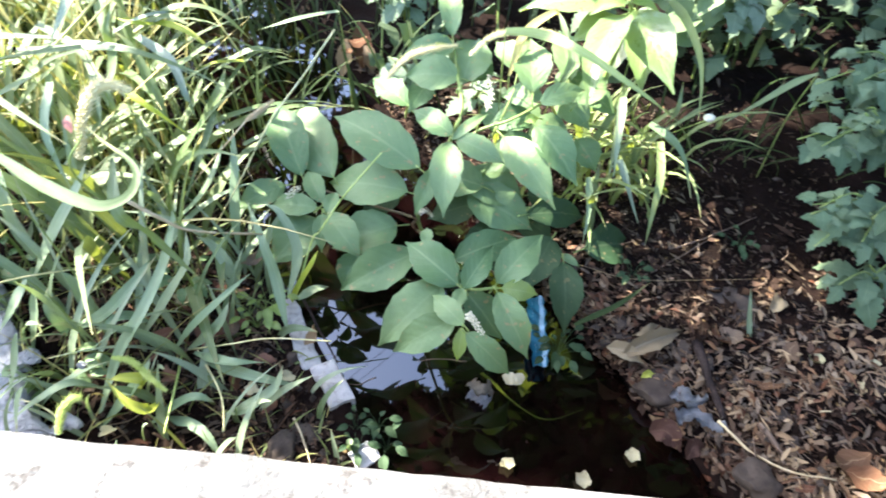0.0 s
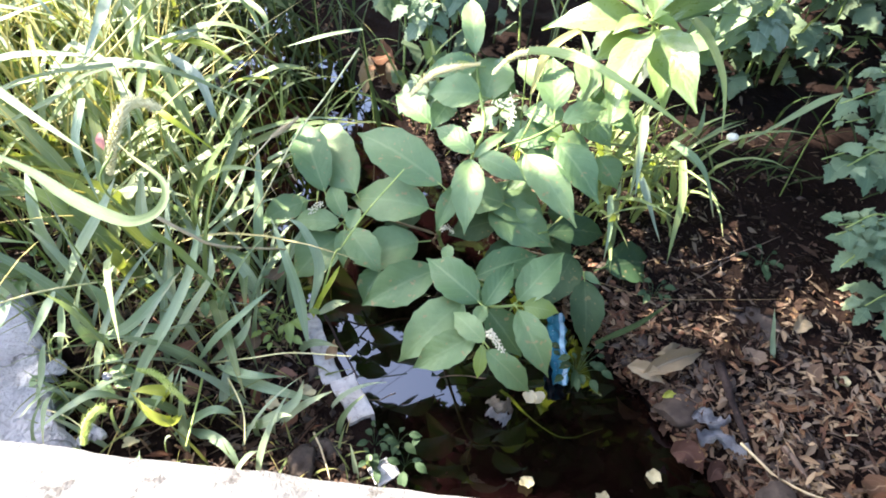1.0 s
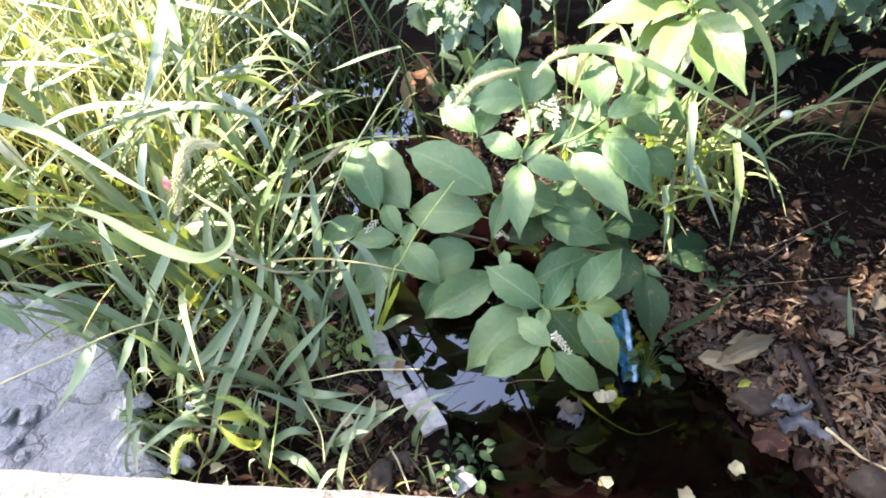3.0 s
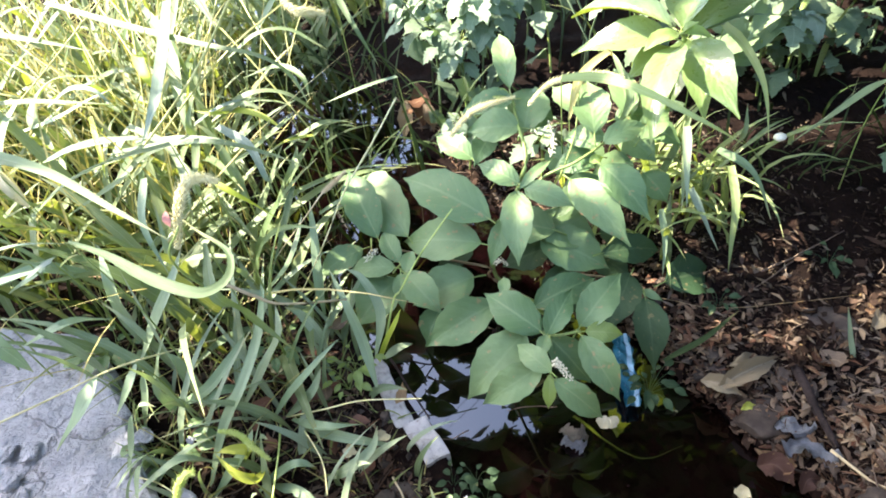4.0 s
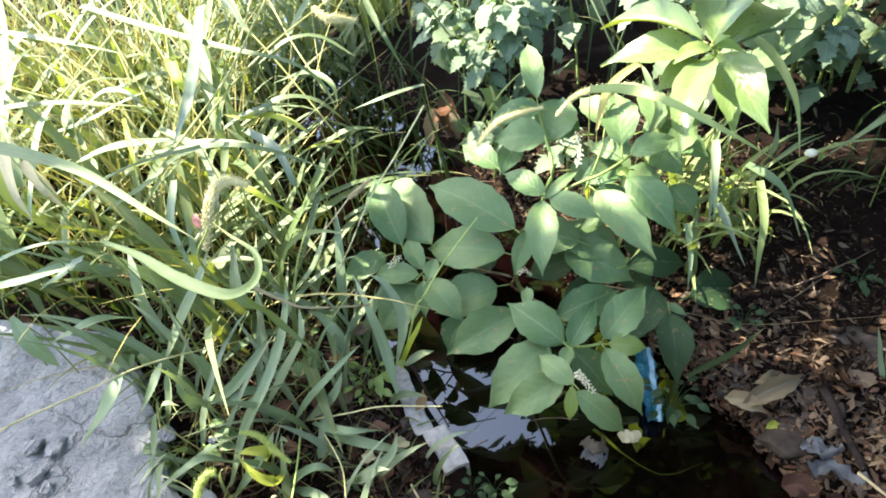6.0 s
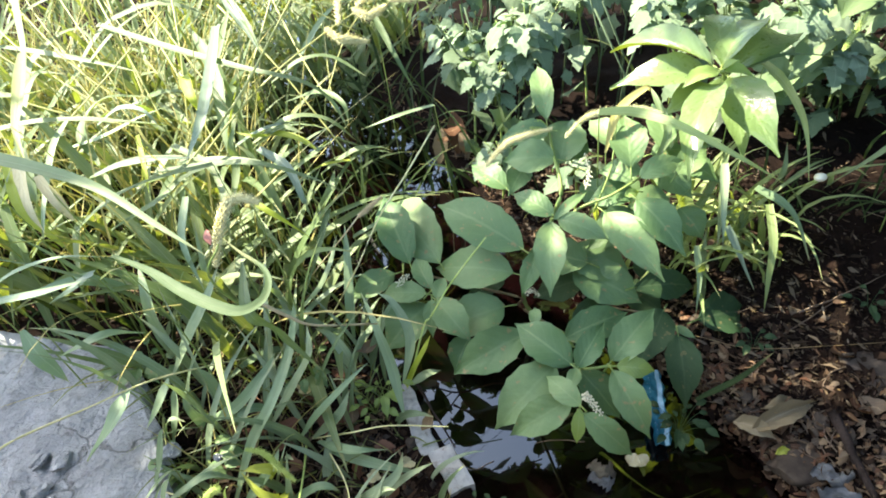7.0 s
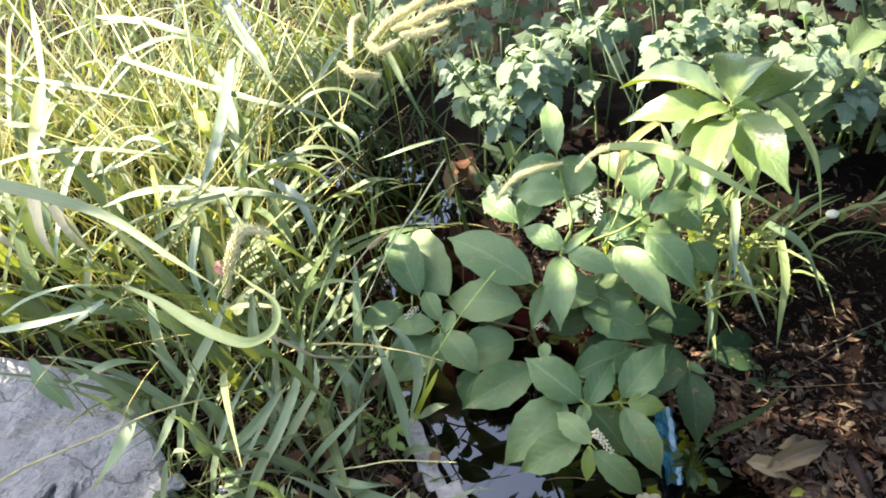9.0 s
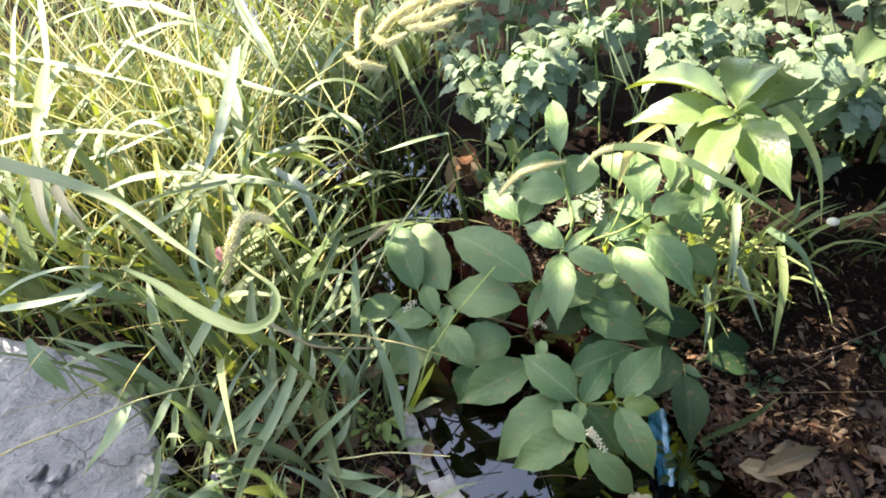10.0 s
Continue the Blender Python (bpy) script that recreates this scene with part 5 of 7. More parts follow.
blade(arch, [(0.357, 1.540, 0.200), (0.376, 1.537, 0.300), (0.435, 1.570, 0.420), (0.464, 1.615, 0.460)], 0.0233)
blade(arch, [(0.358, 1.553, 0.220), (0.420, 1.519, 0.280), (0.486, 1.520, 0.340)], 0.0204)
blade(arch, [(0.636, 1.554, 0.080), (0.608, 1.565, 0.200), (0.591, 1.594, 0.280)], 0.0195)
blade(arch, [(0.589, 1.507, 0.080), (0.543, 1.519, 0.180), (0.463, 1.516, 0.240)], 0.0225)
blade(arch, [(0.546, 1.592, 0.100), (0.511, 1.550, 0.220), (0.512, 1.573, 0.320)], 0.0178)
blade(arch, [(0.464, 1.519, 0.080), (0.495, 1.525, 0.200), (0.538, 1.571, 0.300)], 0.0161)
blade(arch, [(0.584, 1.652, 0.260), (0.601, 1.582, 0.380), (0.612, 1.622, 0.460)], 0.0187)
blade(arch, [(0.745, 1.687, 0.160), (0.685, 1.668, 0.260), (0.581, 1.613, 0.380)], 0.0196)
blade(arch, [(0.576, 1.653, 0.220), (0.667, 1.601, 0.380), (0.746, 1.630, 0.400)], 0.0158)
blade(arch, [(0.382, 1.382, 0.080), (0.382, 1.411, 0.160), (0.382, 1.436, 0.240), (0.393, 1.483, 0.300)], 0.0217)
blade(arch, [(0.554, 1.656, 0.260), (0.479, 1.599, 0.380), (0.498, 1.581, 0.460)], 0.0172)
blade(arch, [(0.240, 1.533, 0.460), (0.282, 1.562, 0.540), (0.262, 1.635, 0.600), (0.251, 1.678, 0.620)], 0.0221)
blade(arch, [(0.119, 1.522, 0.520), (0.157, 1.591, 0.600), (0.229, 1.630, 0.640), (0.242, 1.635, 0.630)], 0.0246, STRAW)
seed_head(arch, [(-0.188, 1.460, 0.540), (-0.136, 1.512, 0.570), (-0.080, 1.534, 0.580), (-0.014, 1.561, 0.580)], 0.0085, SEED_PALE, 200)
seed_head(arch, [(0.015, 1.510, 0.580), (0.065, 1.562, 0.600), (0.123, 1.578, 0.610), (0.210, 1.587, 0.610), (0.263, 1.567, 0.600)], 0.008, SEED, 200)
stalk(arch, [(0.083, 1.433, 0.400), (0.129, 1.485, 0.500), (0.156, 1.599, 0.580)], 0.003)
blade(arch, [(0.506, 1.750, 0.620), (0.622, 1.766, 0.640), (0.782, 1.821, 0.600)], 0.0240, SAGE, blunt=0.6)
blade(arch, [(0.285, 1.043, 0.120), (0.381, 1.069, 0.160), (0.469, 1.114, 0.200)], 0.0160, UNDER, blunt=0.5)
blade(arch, [(0.725, 1.030, 0.100), (0.709, 1.050, 0.160), (0.691, 1.067, 0.240)], 0.0150, LOWBLADE, blunt=0.8)
bm = bmesh.new()
bmesh.ops.create_icosphere(bm, subdivisions=2, radius=0.014, matrix=Matrix.Translation((0.609, 1.403, 0.490)) @ Matrix.Diagonal((1.1, 0.8, 0.75, 1)))
part("bud", bm, FLOWER, arch, "white sunlit bud")
stalk(arch, [(0.608, 1.398, 0.490), (0.597, 1.467, 0.420), (0.615, 1.648, 0.260)], 0.002)

# ---- lobed goosefoot ----
def lobed(size, seed):
    """A toothed, three-lobed leaf lying along +y with its base at the origin."""
    r = random.Random(seed)
    bm = bmesh.new()
    uv = bm.loops.layers.uv.verify()
    outline = ((0.0, 0.02), (0.06, 0.03), (0.14, 0.10), (0.22, 0.22), (0.30, 0.33), (0.36, 0.40), (0.41, 0.32), (0.47, 0.30), (0.53, 0.345), (0.57, 0.27), (0.64, 0.24), (0.69, 0.265), (0.73, 0.19), (0.80, 0.16), (0.85, 0.165), (0.90, 0.09), (1.0, 0.01))
    n, rows = len(outline) - 1, []
    for i, (s, w) in enumerate(outline):
        z = 0.10 * math.sin(math.pi * s) - 0.20 * s * s
        row = [bm.verts.new((0, s * size, z * size))]
        for sign in (-1, 1):
            k = 0.86 * w * r.uniform(0.75, 1.25)
            f = s + 0.16 * k
            row.insert(0 if sign < 0 else 2, bm.verts.new((sign * k * size, f * size, (z + 0.16 * k - 0.5 * k * k + r.uniform(-0.02, 0.02)) * size)))
        rows.append(row)
    for i in range(n):
        for j in range(2):
            f = bm.faces.new((rows[i][j], rows[i][j + 1], rows[i + 1][j + 1], rows[i + 1][j]))
            for loop, (a, b) in zip(f.loops, ((j, i), (j + 1, i), (j + 1, i + 1), (j, i + 1))):
                loop[uv].uv = (a / 2, b / n)
    return bm


LOBED = [finish(lobed(1.0, k), "leaf", GOOSE_ONE) for k in range(7)]
LOBED_SHADED = [finish(lobed(1.0, k), "leaf", GOOSE_SHADED) for k in range(7)]


def aim(at, way, up, size):
    """A pose whose y runs along way, scaled."""
    y = way.normalized()
    x = y.cross(up).normalized()
    z = x.cross(y)
    return Matrix.Translation(at) @ Matrix((x, y, z)).transposed().to_4x4() @ Matrix.Diagonal((size, size, size, 1))


def goosefoot(root, top, spread, count, size, label, hang=1.0, leaves=None):
    """A branched weed with whorls of lobed leaves along its stems."""
    ob = thing("goosefoot", root, label, "weed", "goosefoot weeds")
    a, b = Vector(root), Vector(top)
    stalk(ob, [a - Vector((0, 0, 0.03)), a.lerp(b, 0.5) + Vector((0.02, 0.01, 0)), b], 0.005)
    tips = []
    for k in range(max(3, count // 9)):
        s = random.uniform(0.35, 0.85)
        p = a.lerp(b, s)
        q = b + Vector((random.uniform(-1, 1) * spread, random.uniform(-0.8, 0.6) * spread, random.uniform(-0.55, 0.12) * spread))
        stalk(ob, [p, p.lerp(q, 0.5) + Vector((0, 0, 0.03)), q], 0.0028, kind="branch")
        tips.append((p, q))
    tips.append((a.lerp(b, 0.5), b))
    for k in range(count):
        # large leaves hang lower down, small ones crowd the tips
        p, q = tips[k % len(tips)]
        s = random.uniform(0.15, 1.0) ** 0.7
        ang = random.uniform(0, 6.283)
        out = Vector((math.cos(ang), math.sin(ang), 0))
        at = p.lerp(q, s) + out * size * random.uniform(0.10, 0.35)
        way = out + Vector((0, -0.25, hang * random.uniform(-1.3, 0.15) if s < 0.85 else random.uniform(-0.6, 0.7)))
        up = SUNNY + out * hang * random.uniform(0.1, 0.9) + Vector((random.uniform(-0.5, 0.5), random.uniform(-0.5, 0.2), 0))
        lf = new("leaf", (leaves or LOBED)[k % 7])
        lf.parent = ob
        lf.matrix_local = Matrix.Translation(-a) @ aim(at, way, up, size * random.uniform(0.55, 1.35) * (1.30 - 0.75 * s * s))
    return ob


random.seed(21)
BLUISH = "bluish-green goosefoot weed with toothed leaves on the bank"
SUNLIT = "sunlit pale goosefoot weed behind the tall pokeweed"
BROADLEAF = "grey-green goosefoot weed with broad toothed leaves on the littered bank"
goosefoot((-0.263, 2.331, 0.060), (-0.300, 2.736, 0.520), 0.16, 62, 0.088, BLUISH)
goosefoot((-0.160, 2.360, 0.060), (-0.190, 2.440, 0.440), 0.12, 50, 0.080, BLUISH)
goosefoot((-0.038, 2.318, 0.060), (-0.052, 2.500, 0.600), 0.16, 70, 0.098, BLUISH)
goosefoot((0.199, 2.485, 0.060), (0.133, 2.766, 0.640), 0.16, 60, 0.098, BLUISH)
goosefoot((0.510, 2.474, 0.080), (0.430, 2.322, 0.660), 0.12, 40, 0.105, SUNLIT, 0.4)
goosefoot((0.750, 2.553, 0.080), (0.591, 2.278, 0.720), 0.14, 44, 0.108, SUNLIT, 0.4)
goosefoot((1.017, 2.438, 0.080), (0.774, 2.193, 0.700), 0.15, 42, 0.108, SUNLIT, 0.4)
goosefoot((1.059, 2.221, 0.080), (0.908, 2.119, 0.520), 0.12, 12, 0.118, "goosefoot weed with drooping grey-green leaves")
goosefoot((0.08, 1.86, 0.06), (0.05, 1.84, 0.36), 0.13, 22, 0.080, BLUISH)
goosefoot((-0.16, 2.02, 0.06), (-0.17, 2.00, 0.30), 0.10, 18, 0.070, BLUISH)
goosefoot((1.35, 2.45, 0.14), (1.33, 2.40, 0.60), 0.20, 30, 0.085, "grey-green goosefoot weed in the dark back of the bank", 1.0, LOBED_SHADED)
goosefoot((1.85, 2.30, 0.16), (1.80, 2.25, 0.60), 0.22, 30, 0.085, "grey-green goosefoot weed in the dark back of the bank", 1.0, LOBED_SHADED)
goosefoot((1.30, 1.42, 0.14), (0.915, 1.195, 0.430), 0.16, 80, 0.072, BROADLEAF, 0.8, LOBED_SHADED)
goosefoot((1.36, 1.62, 0.14), (1.010, 1.428, 0.500), 0.17, 80, 0.072, BROADLEAF, 0.8, LOBED_SHADED)
goosefoot((1.62, 1.90, 0.16), (1.170, 1.668, 0.520), 0.18, 80, 0.072, BROADLEAF, 0.8, LOBED_SHADED)
goosefoot((1.131, 1.149, 0.080), (1.010, 1.140, 0.250), 0.11, 22, 0.070, "small goosefoot weed with broad toothed leaves", 0.8, LOBED_SHADED)


def seedling(at, spread, count, size, label, material=None):
    """A low rosette of small oval leaves on short stalks."""
    ob = thing("seedling", at, label, "weed", "seedlings")
    a = Vector(at)
    for k in range(count):
        g = k * 2.4 + random.uniform(-0.3, 0.3)
        r = spread * random.uniform(0.25, 1.0)
        p = a + Vector((math.cos(g) * r, math.sin(g) * r, random.uniform(0.35, 1.0) * spread))
        stalk(ob, [a - Vector((0, 0, 0.01)), a.lerp(p, 0.6) + Vector((0, 0, 0.006)), p], 0.0009, POKE_DARK if material is POKE_DARK else STEM)
        d = Vector((math.cos(g), math.sin(g) - 0.2, random.uniform(-0.35, 0.1))) * size * random.uniform(0.7, 1.2)
        leaf(ob, p, p + d, d.length * 0.52, material or POKE, hint=(random.uniform(-0.4, 0.3), -0.35, 0.9))
    return ob


random.seed(77)
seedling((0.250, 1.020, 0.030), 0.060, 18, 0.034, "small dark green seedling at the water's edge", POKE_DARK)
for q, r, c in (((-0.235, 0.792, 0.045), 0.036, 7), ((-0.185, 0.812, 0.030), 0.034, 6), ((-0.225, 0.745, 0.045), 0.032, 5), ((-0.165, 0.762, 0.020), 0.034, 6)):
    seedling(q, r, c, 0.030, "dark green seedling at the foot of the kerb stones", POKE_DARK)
seedling((-0.475, 1.096, 0.080), 0.060, 12, 0.032, "bright green creeping seedling beside the kerb", POKE_YOUNG)
seedling((-0.497, 1.059, 0.080), 0.060, 10, 0.028, "bright green creeping seedling beside the kerb", POKE_YOUNG)
seedling((-1.129, 1.172, 0.100), 0.080, 10, 0.060, "broad green seedling beside the concrete slab")
seedling((-0.896, 0.889, 0.090), 0.070, 9, 0.060, "broad green seedling beside the concrete slab")
seedling((-0.691, 1.154, 0.090), 0.070, 9, 0.045, "low green seedling among the grass")
seedling((0.471, 1.227, 0.100), 0.050, 8, 0.030, "tiny green seedling on the littered bank", POKE_DARK)
seedling((0.788, 1.329, 0.120), 0.050, 8, 0.028, "tiny green seedling on the littered bank", POKE_DARK)

# ---- litter and rubbish on the right bank ----
def bare(p):
    """The trodden dark patch of soil that the litter leaves open."""
    return ((p.x - 0.88) / 0.20) ** 2 + ((p.y - 0.76) / 0.085) ** 2 < 1 + 0.8 * noise.noise(p * 9)


def packet():
    """A crushed foil packet: front and printed band share the same creases."""
    ob = thing("snack_packet", (0.200, 1.050, 0.020), "crumpled bright blue printed foil packet lying by the water", "packet")
    a, b = Vector((0.206, 1.165, 0.082)), Vector((0.206, 0.980, 0.032))
    def crease(v):
        q = Vector((v.x * 30, v.y * 30, 3))
        v.z += 0.016 * abs(noise.noise(q)) + 0.010 * abs(noise.noise(q * 2.3)) - 0.008
        v.x += 0.008 * noise.noise(q * 0.8 + Vector((7, 0, 0)))
    for name, w, shift, lift, mt, lab in (("wrapper", 0.046, 0.0, 0.0, BLUE, ""), ("label_band", 0.011, 0.014, 0.003, BLUE_LIGHT, "pale blue stripe"), ("label_band", 0.006, -0.012, 0.003, BLUE_LIGHT, "pale blue stripe")):
        bm = bmesh.new()
        line = [a.lerp(b, i / 40) + Vector((shift, 0, 0)) for i in range(41)]
        ribbon(bm, line, [w * (1 + 0.10 * math.sin(i * 0.9) * (shift == 0)) for i in range(41)], Vector((0.1, -0.3, 1)), 0.10 if not shift else 0.0, 0.0, 14 if not shift else 4)
        for v in bm.verts:
            crease(v.co)
            v.co.z += lift
        if not shift:
            bmesh.ops.solidify(bm, geom=bm.faces[:], thickness=0.003)
        made = part(name, bm, mt, wrapper if shift else ob, lab)
        wrapper = wrapper if shift else made


packet()


def film(points, width, material, name, label, category, ripple, hint=(0, -0.2, 1), columns=8):
    line = spline(points, 16)
    bm = bmesh.new()
    ribbon(bm, line, [width * (0.75 + 0.25 * math.sin(i * 1.9) + 0.12 * math.cos(i * 4.1)) for i in range(17)], Vector(hint), 0.05, 0.3, columns, ripple, 2.0)
    for v in bm.verts:
        v.co.z += ripple * 1.4 * noise.noise(v.co * 38)
    bmesh.ops.solidify(bm, geom=bm.faces[:], thickness=0.0025)
    return single(name, bm, material, label, category)


film([(0.490, 0.814, 0.075), (0.539, 0.816, 0.085), (0.590, 0.776, 0.075)], 0.046, PLASTIC, "plastic_scrap", "crumpled greyish plastic film among the leaf litter", "rubbish", 0.011, columns=14)
film([(0.512, 0.893, 0.070), (0.538, 0.853, 0.080), (0.566, 0.847, 0.070)], 0.050, PLASTIC, "plastic_scrap", "crumpled greyish plastic film among the leaf litter", "rubbish", 0.011, columns=14)
film([(0.028, 0.917, 0.010), (0.054, 0.895, 0.020), (0.074, 0.886, 0.010)], 0.040, PLASTIC, "plastic_scrap", "small white plastic scrap in the water", "rubbish", 0.004)
film([(0.032, 0.943, 0.020), (0.054, 0.912, 0.030), (0.083, 0.925, 0.020)], 0.040, CLOTH, "sacking_scrap", "muddy scrap at the water's edge", "rubbish", 0.008)


def twig(points, radius, material=TWIG, label="dead brown twig lying on the bank"):
    line = spline(points, 10)
    for i, p in enumerate(line):
        p += Vector((noise.noise(p * 30), noise.noise(p * 30 + Vector((5, 0, 0))), 0)) * 0.004
    bm = bmesh.new()
    tube(bm, line, [radius * (1 - 0.5 * i / 10) for i in range(11)], 6)
    return single("twig", bm, material, label, "twig", "twigs on the bank")


twig([(0.587, 1.011, 0.100), (0.586, 0.900, 0.100), (0.595, 0.805, 0.090)], 0.013, ROTTEN, "dark rotting stick lying on the bank")
twig([(0.667, 0.787, 0.100), (0.685, 0.732, 0.100), (0.694, 0.695, 0.090)], 0.008)
twig([(0.578, 0.799, 0.090), (0.630, 0.724, 0.090), (0.694, 0.674, 0.100), (0.777, 0.651, 0.110)], 0.0035, SEED_TAN, "pale dry stalk lying on the bank")
twig([(0.809, 0.814, 0.110), (0.898, 0.810, 0.110)], 0.002, SEED_TAN, "pale dry stalk lying on the bank")
twig([(0.456, 1.217, 0.090), (0.529, 1.237, 0.110), (0.706, 1.347, 0.130)], 0.003)
twig([(0.337, 1.267, 0.100), (0.487, 1.197, 0.120), (0.825, 1.202, 0.130)], 0.0012, STEM_BROWN, "thin dry runner lying on the bank")
twig([(0.612, 1.321, 0.120), (0.722, 1.357, 0.140), (0.856, 1.414, 0.160)], 0.0025)
twig([(0.974, 1.954, 0.140), (1.041, 1.855, 0.130), (0.939, 1.711, 0.120)], 0.0025)
twig([(0.800, 1.706, 0.120), (0.880, 1.710, 0.130), (0.979, 1.759, 0.130)], 0.003)
twig([(0.023, 1.001, 0.020), (-0.040, 1.007, 0.020), (-0.097, 0.999, 0.020)], 0.0016)
# black edging beside the kerb, built with the twig shape
twig([(-0.398, 1.160, 0.058), (-0.350, 1.070, 0.060), (-0.292, 0.965, 0.056)], 0.0045, ROTTEN, "thin dark edging line along the kerb stones")
twig([(-0.199, 0.944, 0.030), (-0.232, 0.924, 0.030), (-0.276, 0.907, 0.050)], 0.0018)
twig([(-0.369, 0.800, 0.080), (-0.344, 0.752, 0.080), (-0.320, 0.699, 0.070)], 0.003, SEED_TAN, "pale dry stalk lying on the bank")

random.seed(5)


def bank_stone(px, size, seed):
    bm = bmesh.new()
    c = Vector(px)
    lump(bm, c, size, seed, 0.24, 3, seed)
    return single("stone", bm, STONE, "muddy grey-brown stone half sunk in the bank", "stone", "stones on the bank", sharp=50)


bank_stone((0.515, 0.925, 0.040), (0.17, 0.12, 0.06), 0.6)
bank_stone((0.737, 1.112, 0.080), (0.20, 0.10, 0.07), 1.9)
bank_stone((0.713, 1.142, 0.090), (0.14, 0.11, 0.06), 2.4)
bank_stone((0.425, 1.064, 0.030), (0.09, 0.07, 0.04), 3.2)
bank_stone((0.631, 0.669, 0.070), (0.10, 0.08, 0.05), 5.3)
bank_stone((0.519, 1.132, 0.050), (0.11, 0.09, 0.06), 6.2)
bank_stone((-0.385, 0.737, 0.070), (0.08, 0.07, 0.05), 7.7)
bank_stone((-0.343, 0.771, 0.060), (0.07, 0.06, 0.04), 8.7)
for k in range(26):
    n = random.uniform(0.84, 1.05) if k < 18 else random.uniform(-0.5, 0.15)
    q = plan(n, random.uniform(0.3, 1.7))
    bank_stone((q.x, q.y, max(0.0, height(n, ALONG.dot(q))) + 0.004), (random.uniform(0.02, 0.05), random.uniform(0.02, 0.045), random.uniform(0.015, 0.03)), 10.0 + k)


def dry_shape(long, wide, curl, seed, material, name="fallen_leaf", round_end=False):
    bm = bmesh.new()
    line = [Vector((0.002 * math.sin(2 * i + seed), (i / 8 - 0.5) * long, curl * long * ((i / 8 - 0.5) ** 2) * 2)) for i in range(9)]
    ribbon(bm, line, [wide * (max(0.25, math.sin(math.pi * i / 8) ** 0.45 * (1 + 0.18 * math.sin(i * 2.3 + seed))) if round_end else max(0.08, ovate(i / 8, 0.45))) for i in range(9)], Vector((0, 0, 1)), 0.22 * random.uniform(-1, 1), random.uniform(-0.6, 0.6), 2, 0.0, seed)
    return finish(bm, name, material)


NARROW = [dry_shape(0.060, 0.017, random.uniform(0.1, 0.6), k, DRY) for k in range(5)]
BROAD = [dry_shape(0.060, 0.038, random.uniform(0.2, 0.7), k, DRY) for k in range(4)]
PALES = [dry_shape(0.036, 0.034, 0.5, k * 1.7, PALE, round_end=True) for k in range(2)]


def curled_leaf(points, width, cup, label, material=None):
    """A large dead leaf whose sides curl up along its length."""
    line = spline(points, 14)
    bm = bmesh.new()
    ribbon(bm, line, [width * max(0.10, ovate(i / 14, 0.5)) * (1 + 0.08 * math.sin(i * 2.1)) for i in range(15)], Vector((-0.1, -0.45, 0.9)), cup, 0.25, 8, 0.004, width * 40)
    for v in bm.verts:
        v.co.z += 0.004 * noise.noise(v.co * 60)
    return single("fallen_leaf", bm, material or CURLED, label, "fallen leaf", "large curled leaves")


curled_leaf([(0.396, 0.981, 0.078), (0.469, 1.006, 0.108), (0.575, 1.060, 0.085)], 0.048, 0.50, "large pale tan curled dead leaf by the water")
curled_leaf([(0.372, 1.018, 0.066), (0.410, 0.990, 0.085), (0.452, 0.966, 0.070)], 0.040, 0.50, "pale tan curled dead leaf by the water")
curled_leaf([(0.520, 1.075, 0.085), (0.480, 1.040, 0.100), (0.440, 1.045, 0.080)], 0.034, 0.25, "small tan curled dead leaf by the water")
curled_leaf([(0.789, 1.090, 0.120), (0.815, 1.115, 0.135), (0.840, 1.155, 0.125)], 0.040, 0.30, "large pale tan curled dead leaf on the bank")
curled_leaf([(0.430, 0.913, 0.088), (0.447, 0.920, 0.094), (0.466, 0.924, 0.088)], 0.018, 0.2, "small bright yellow fallen leaf on the flat stone", YELLOW)
curled_leaf([(0.440, 0.805, 0.030), (0.470, 0.790, 0.055), (0.500, 0.755, 0.030)], 0.055, 0.35, "reddish-brown curled dead leaf at the water's edge", MAROON)
curled_leaf([(0.500, 0.725, 0.050), (0.515, 0.745, 0.070), (0.545, 0.750, 0.060)], 0.040, 0.30, "reddish-brown curled dead leaf at the water's edge", MAROON)
for a, b, w in (((-0.345, 2.400, 0.22), (-0.330, 2.350, 0.03), 0.075), ((-0.390, 2.340, 0.18), (-0.410, 2.270, 0.03), 0.060), ((-0.320, 2.330, 0.16), (-0.290, 2.300, 0.05), 0.050)):
    m = Vector(a).lerp(Vector(b), 0.5) + Vector((0.01, -0.02, 0.02))
    curled_leaf([a, m, b], w, 0.3, "withered orange-brown leaf hanging over the drain", DRY)


def drop_leaf(mesh, at, label, group="fallen leaves", size=1.0, tilt=0.5):
    ob = new("fallen_leaf", mesh)
    ob.matrix_basis = Matrix.Translation(at) @ Euler((random.uniform(-tilt, tilt), random.uniform(-tilt, tilt), random.uniform(0, 6.28))).to_matrix().to_4x4() @ Matrix.Diagonal((size, size, size, 1))
    return tagged(ob, label, "fallen leaf", group)


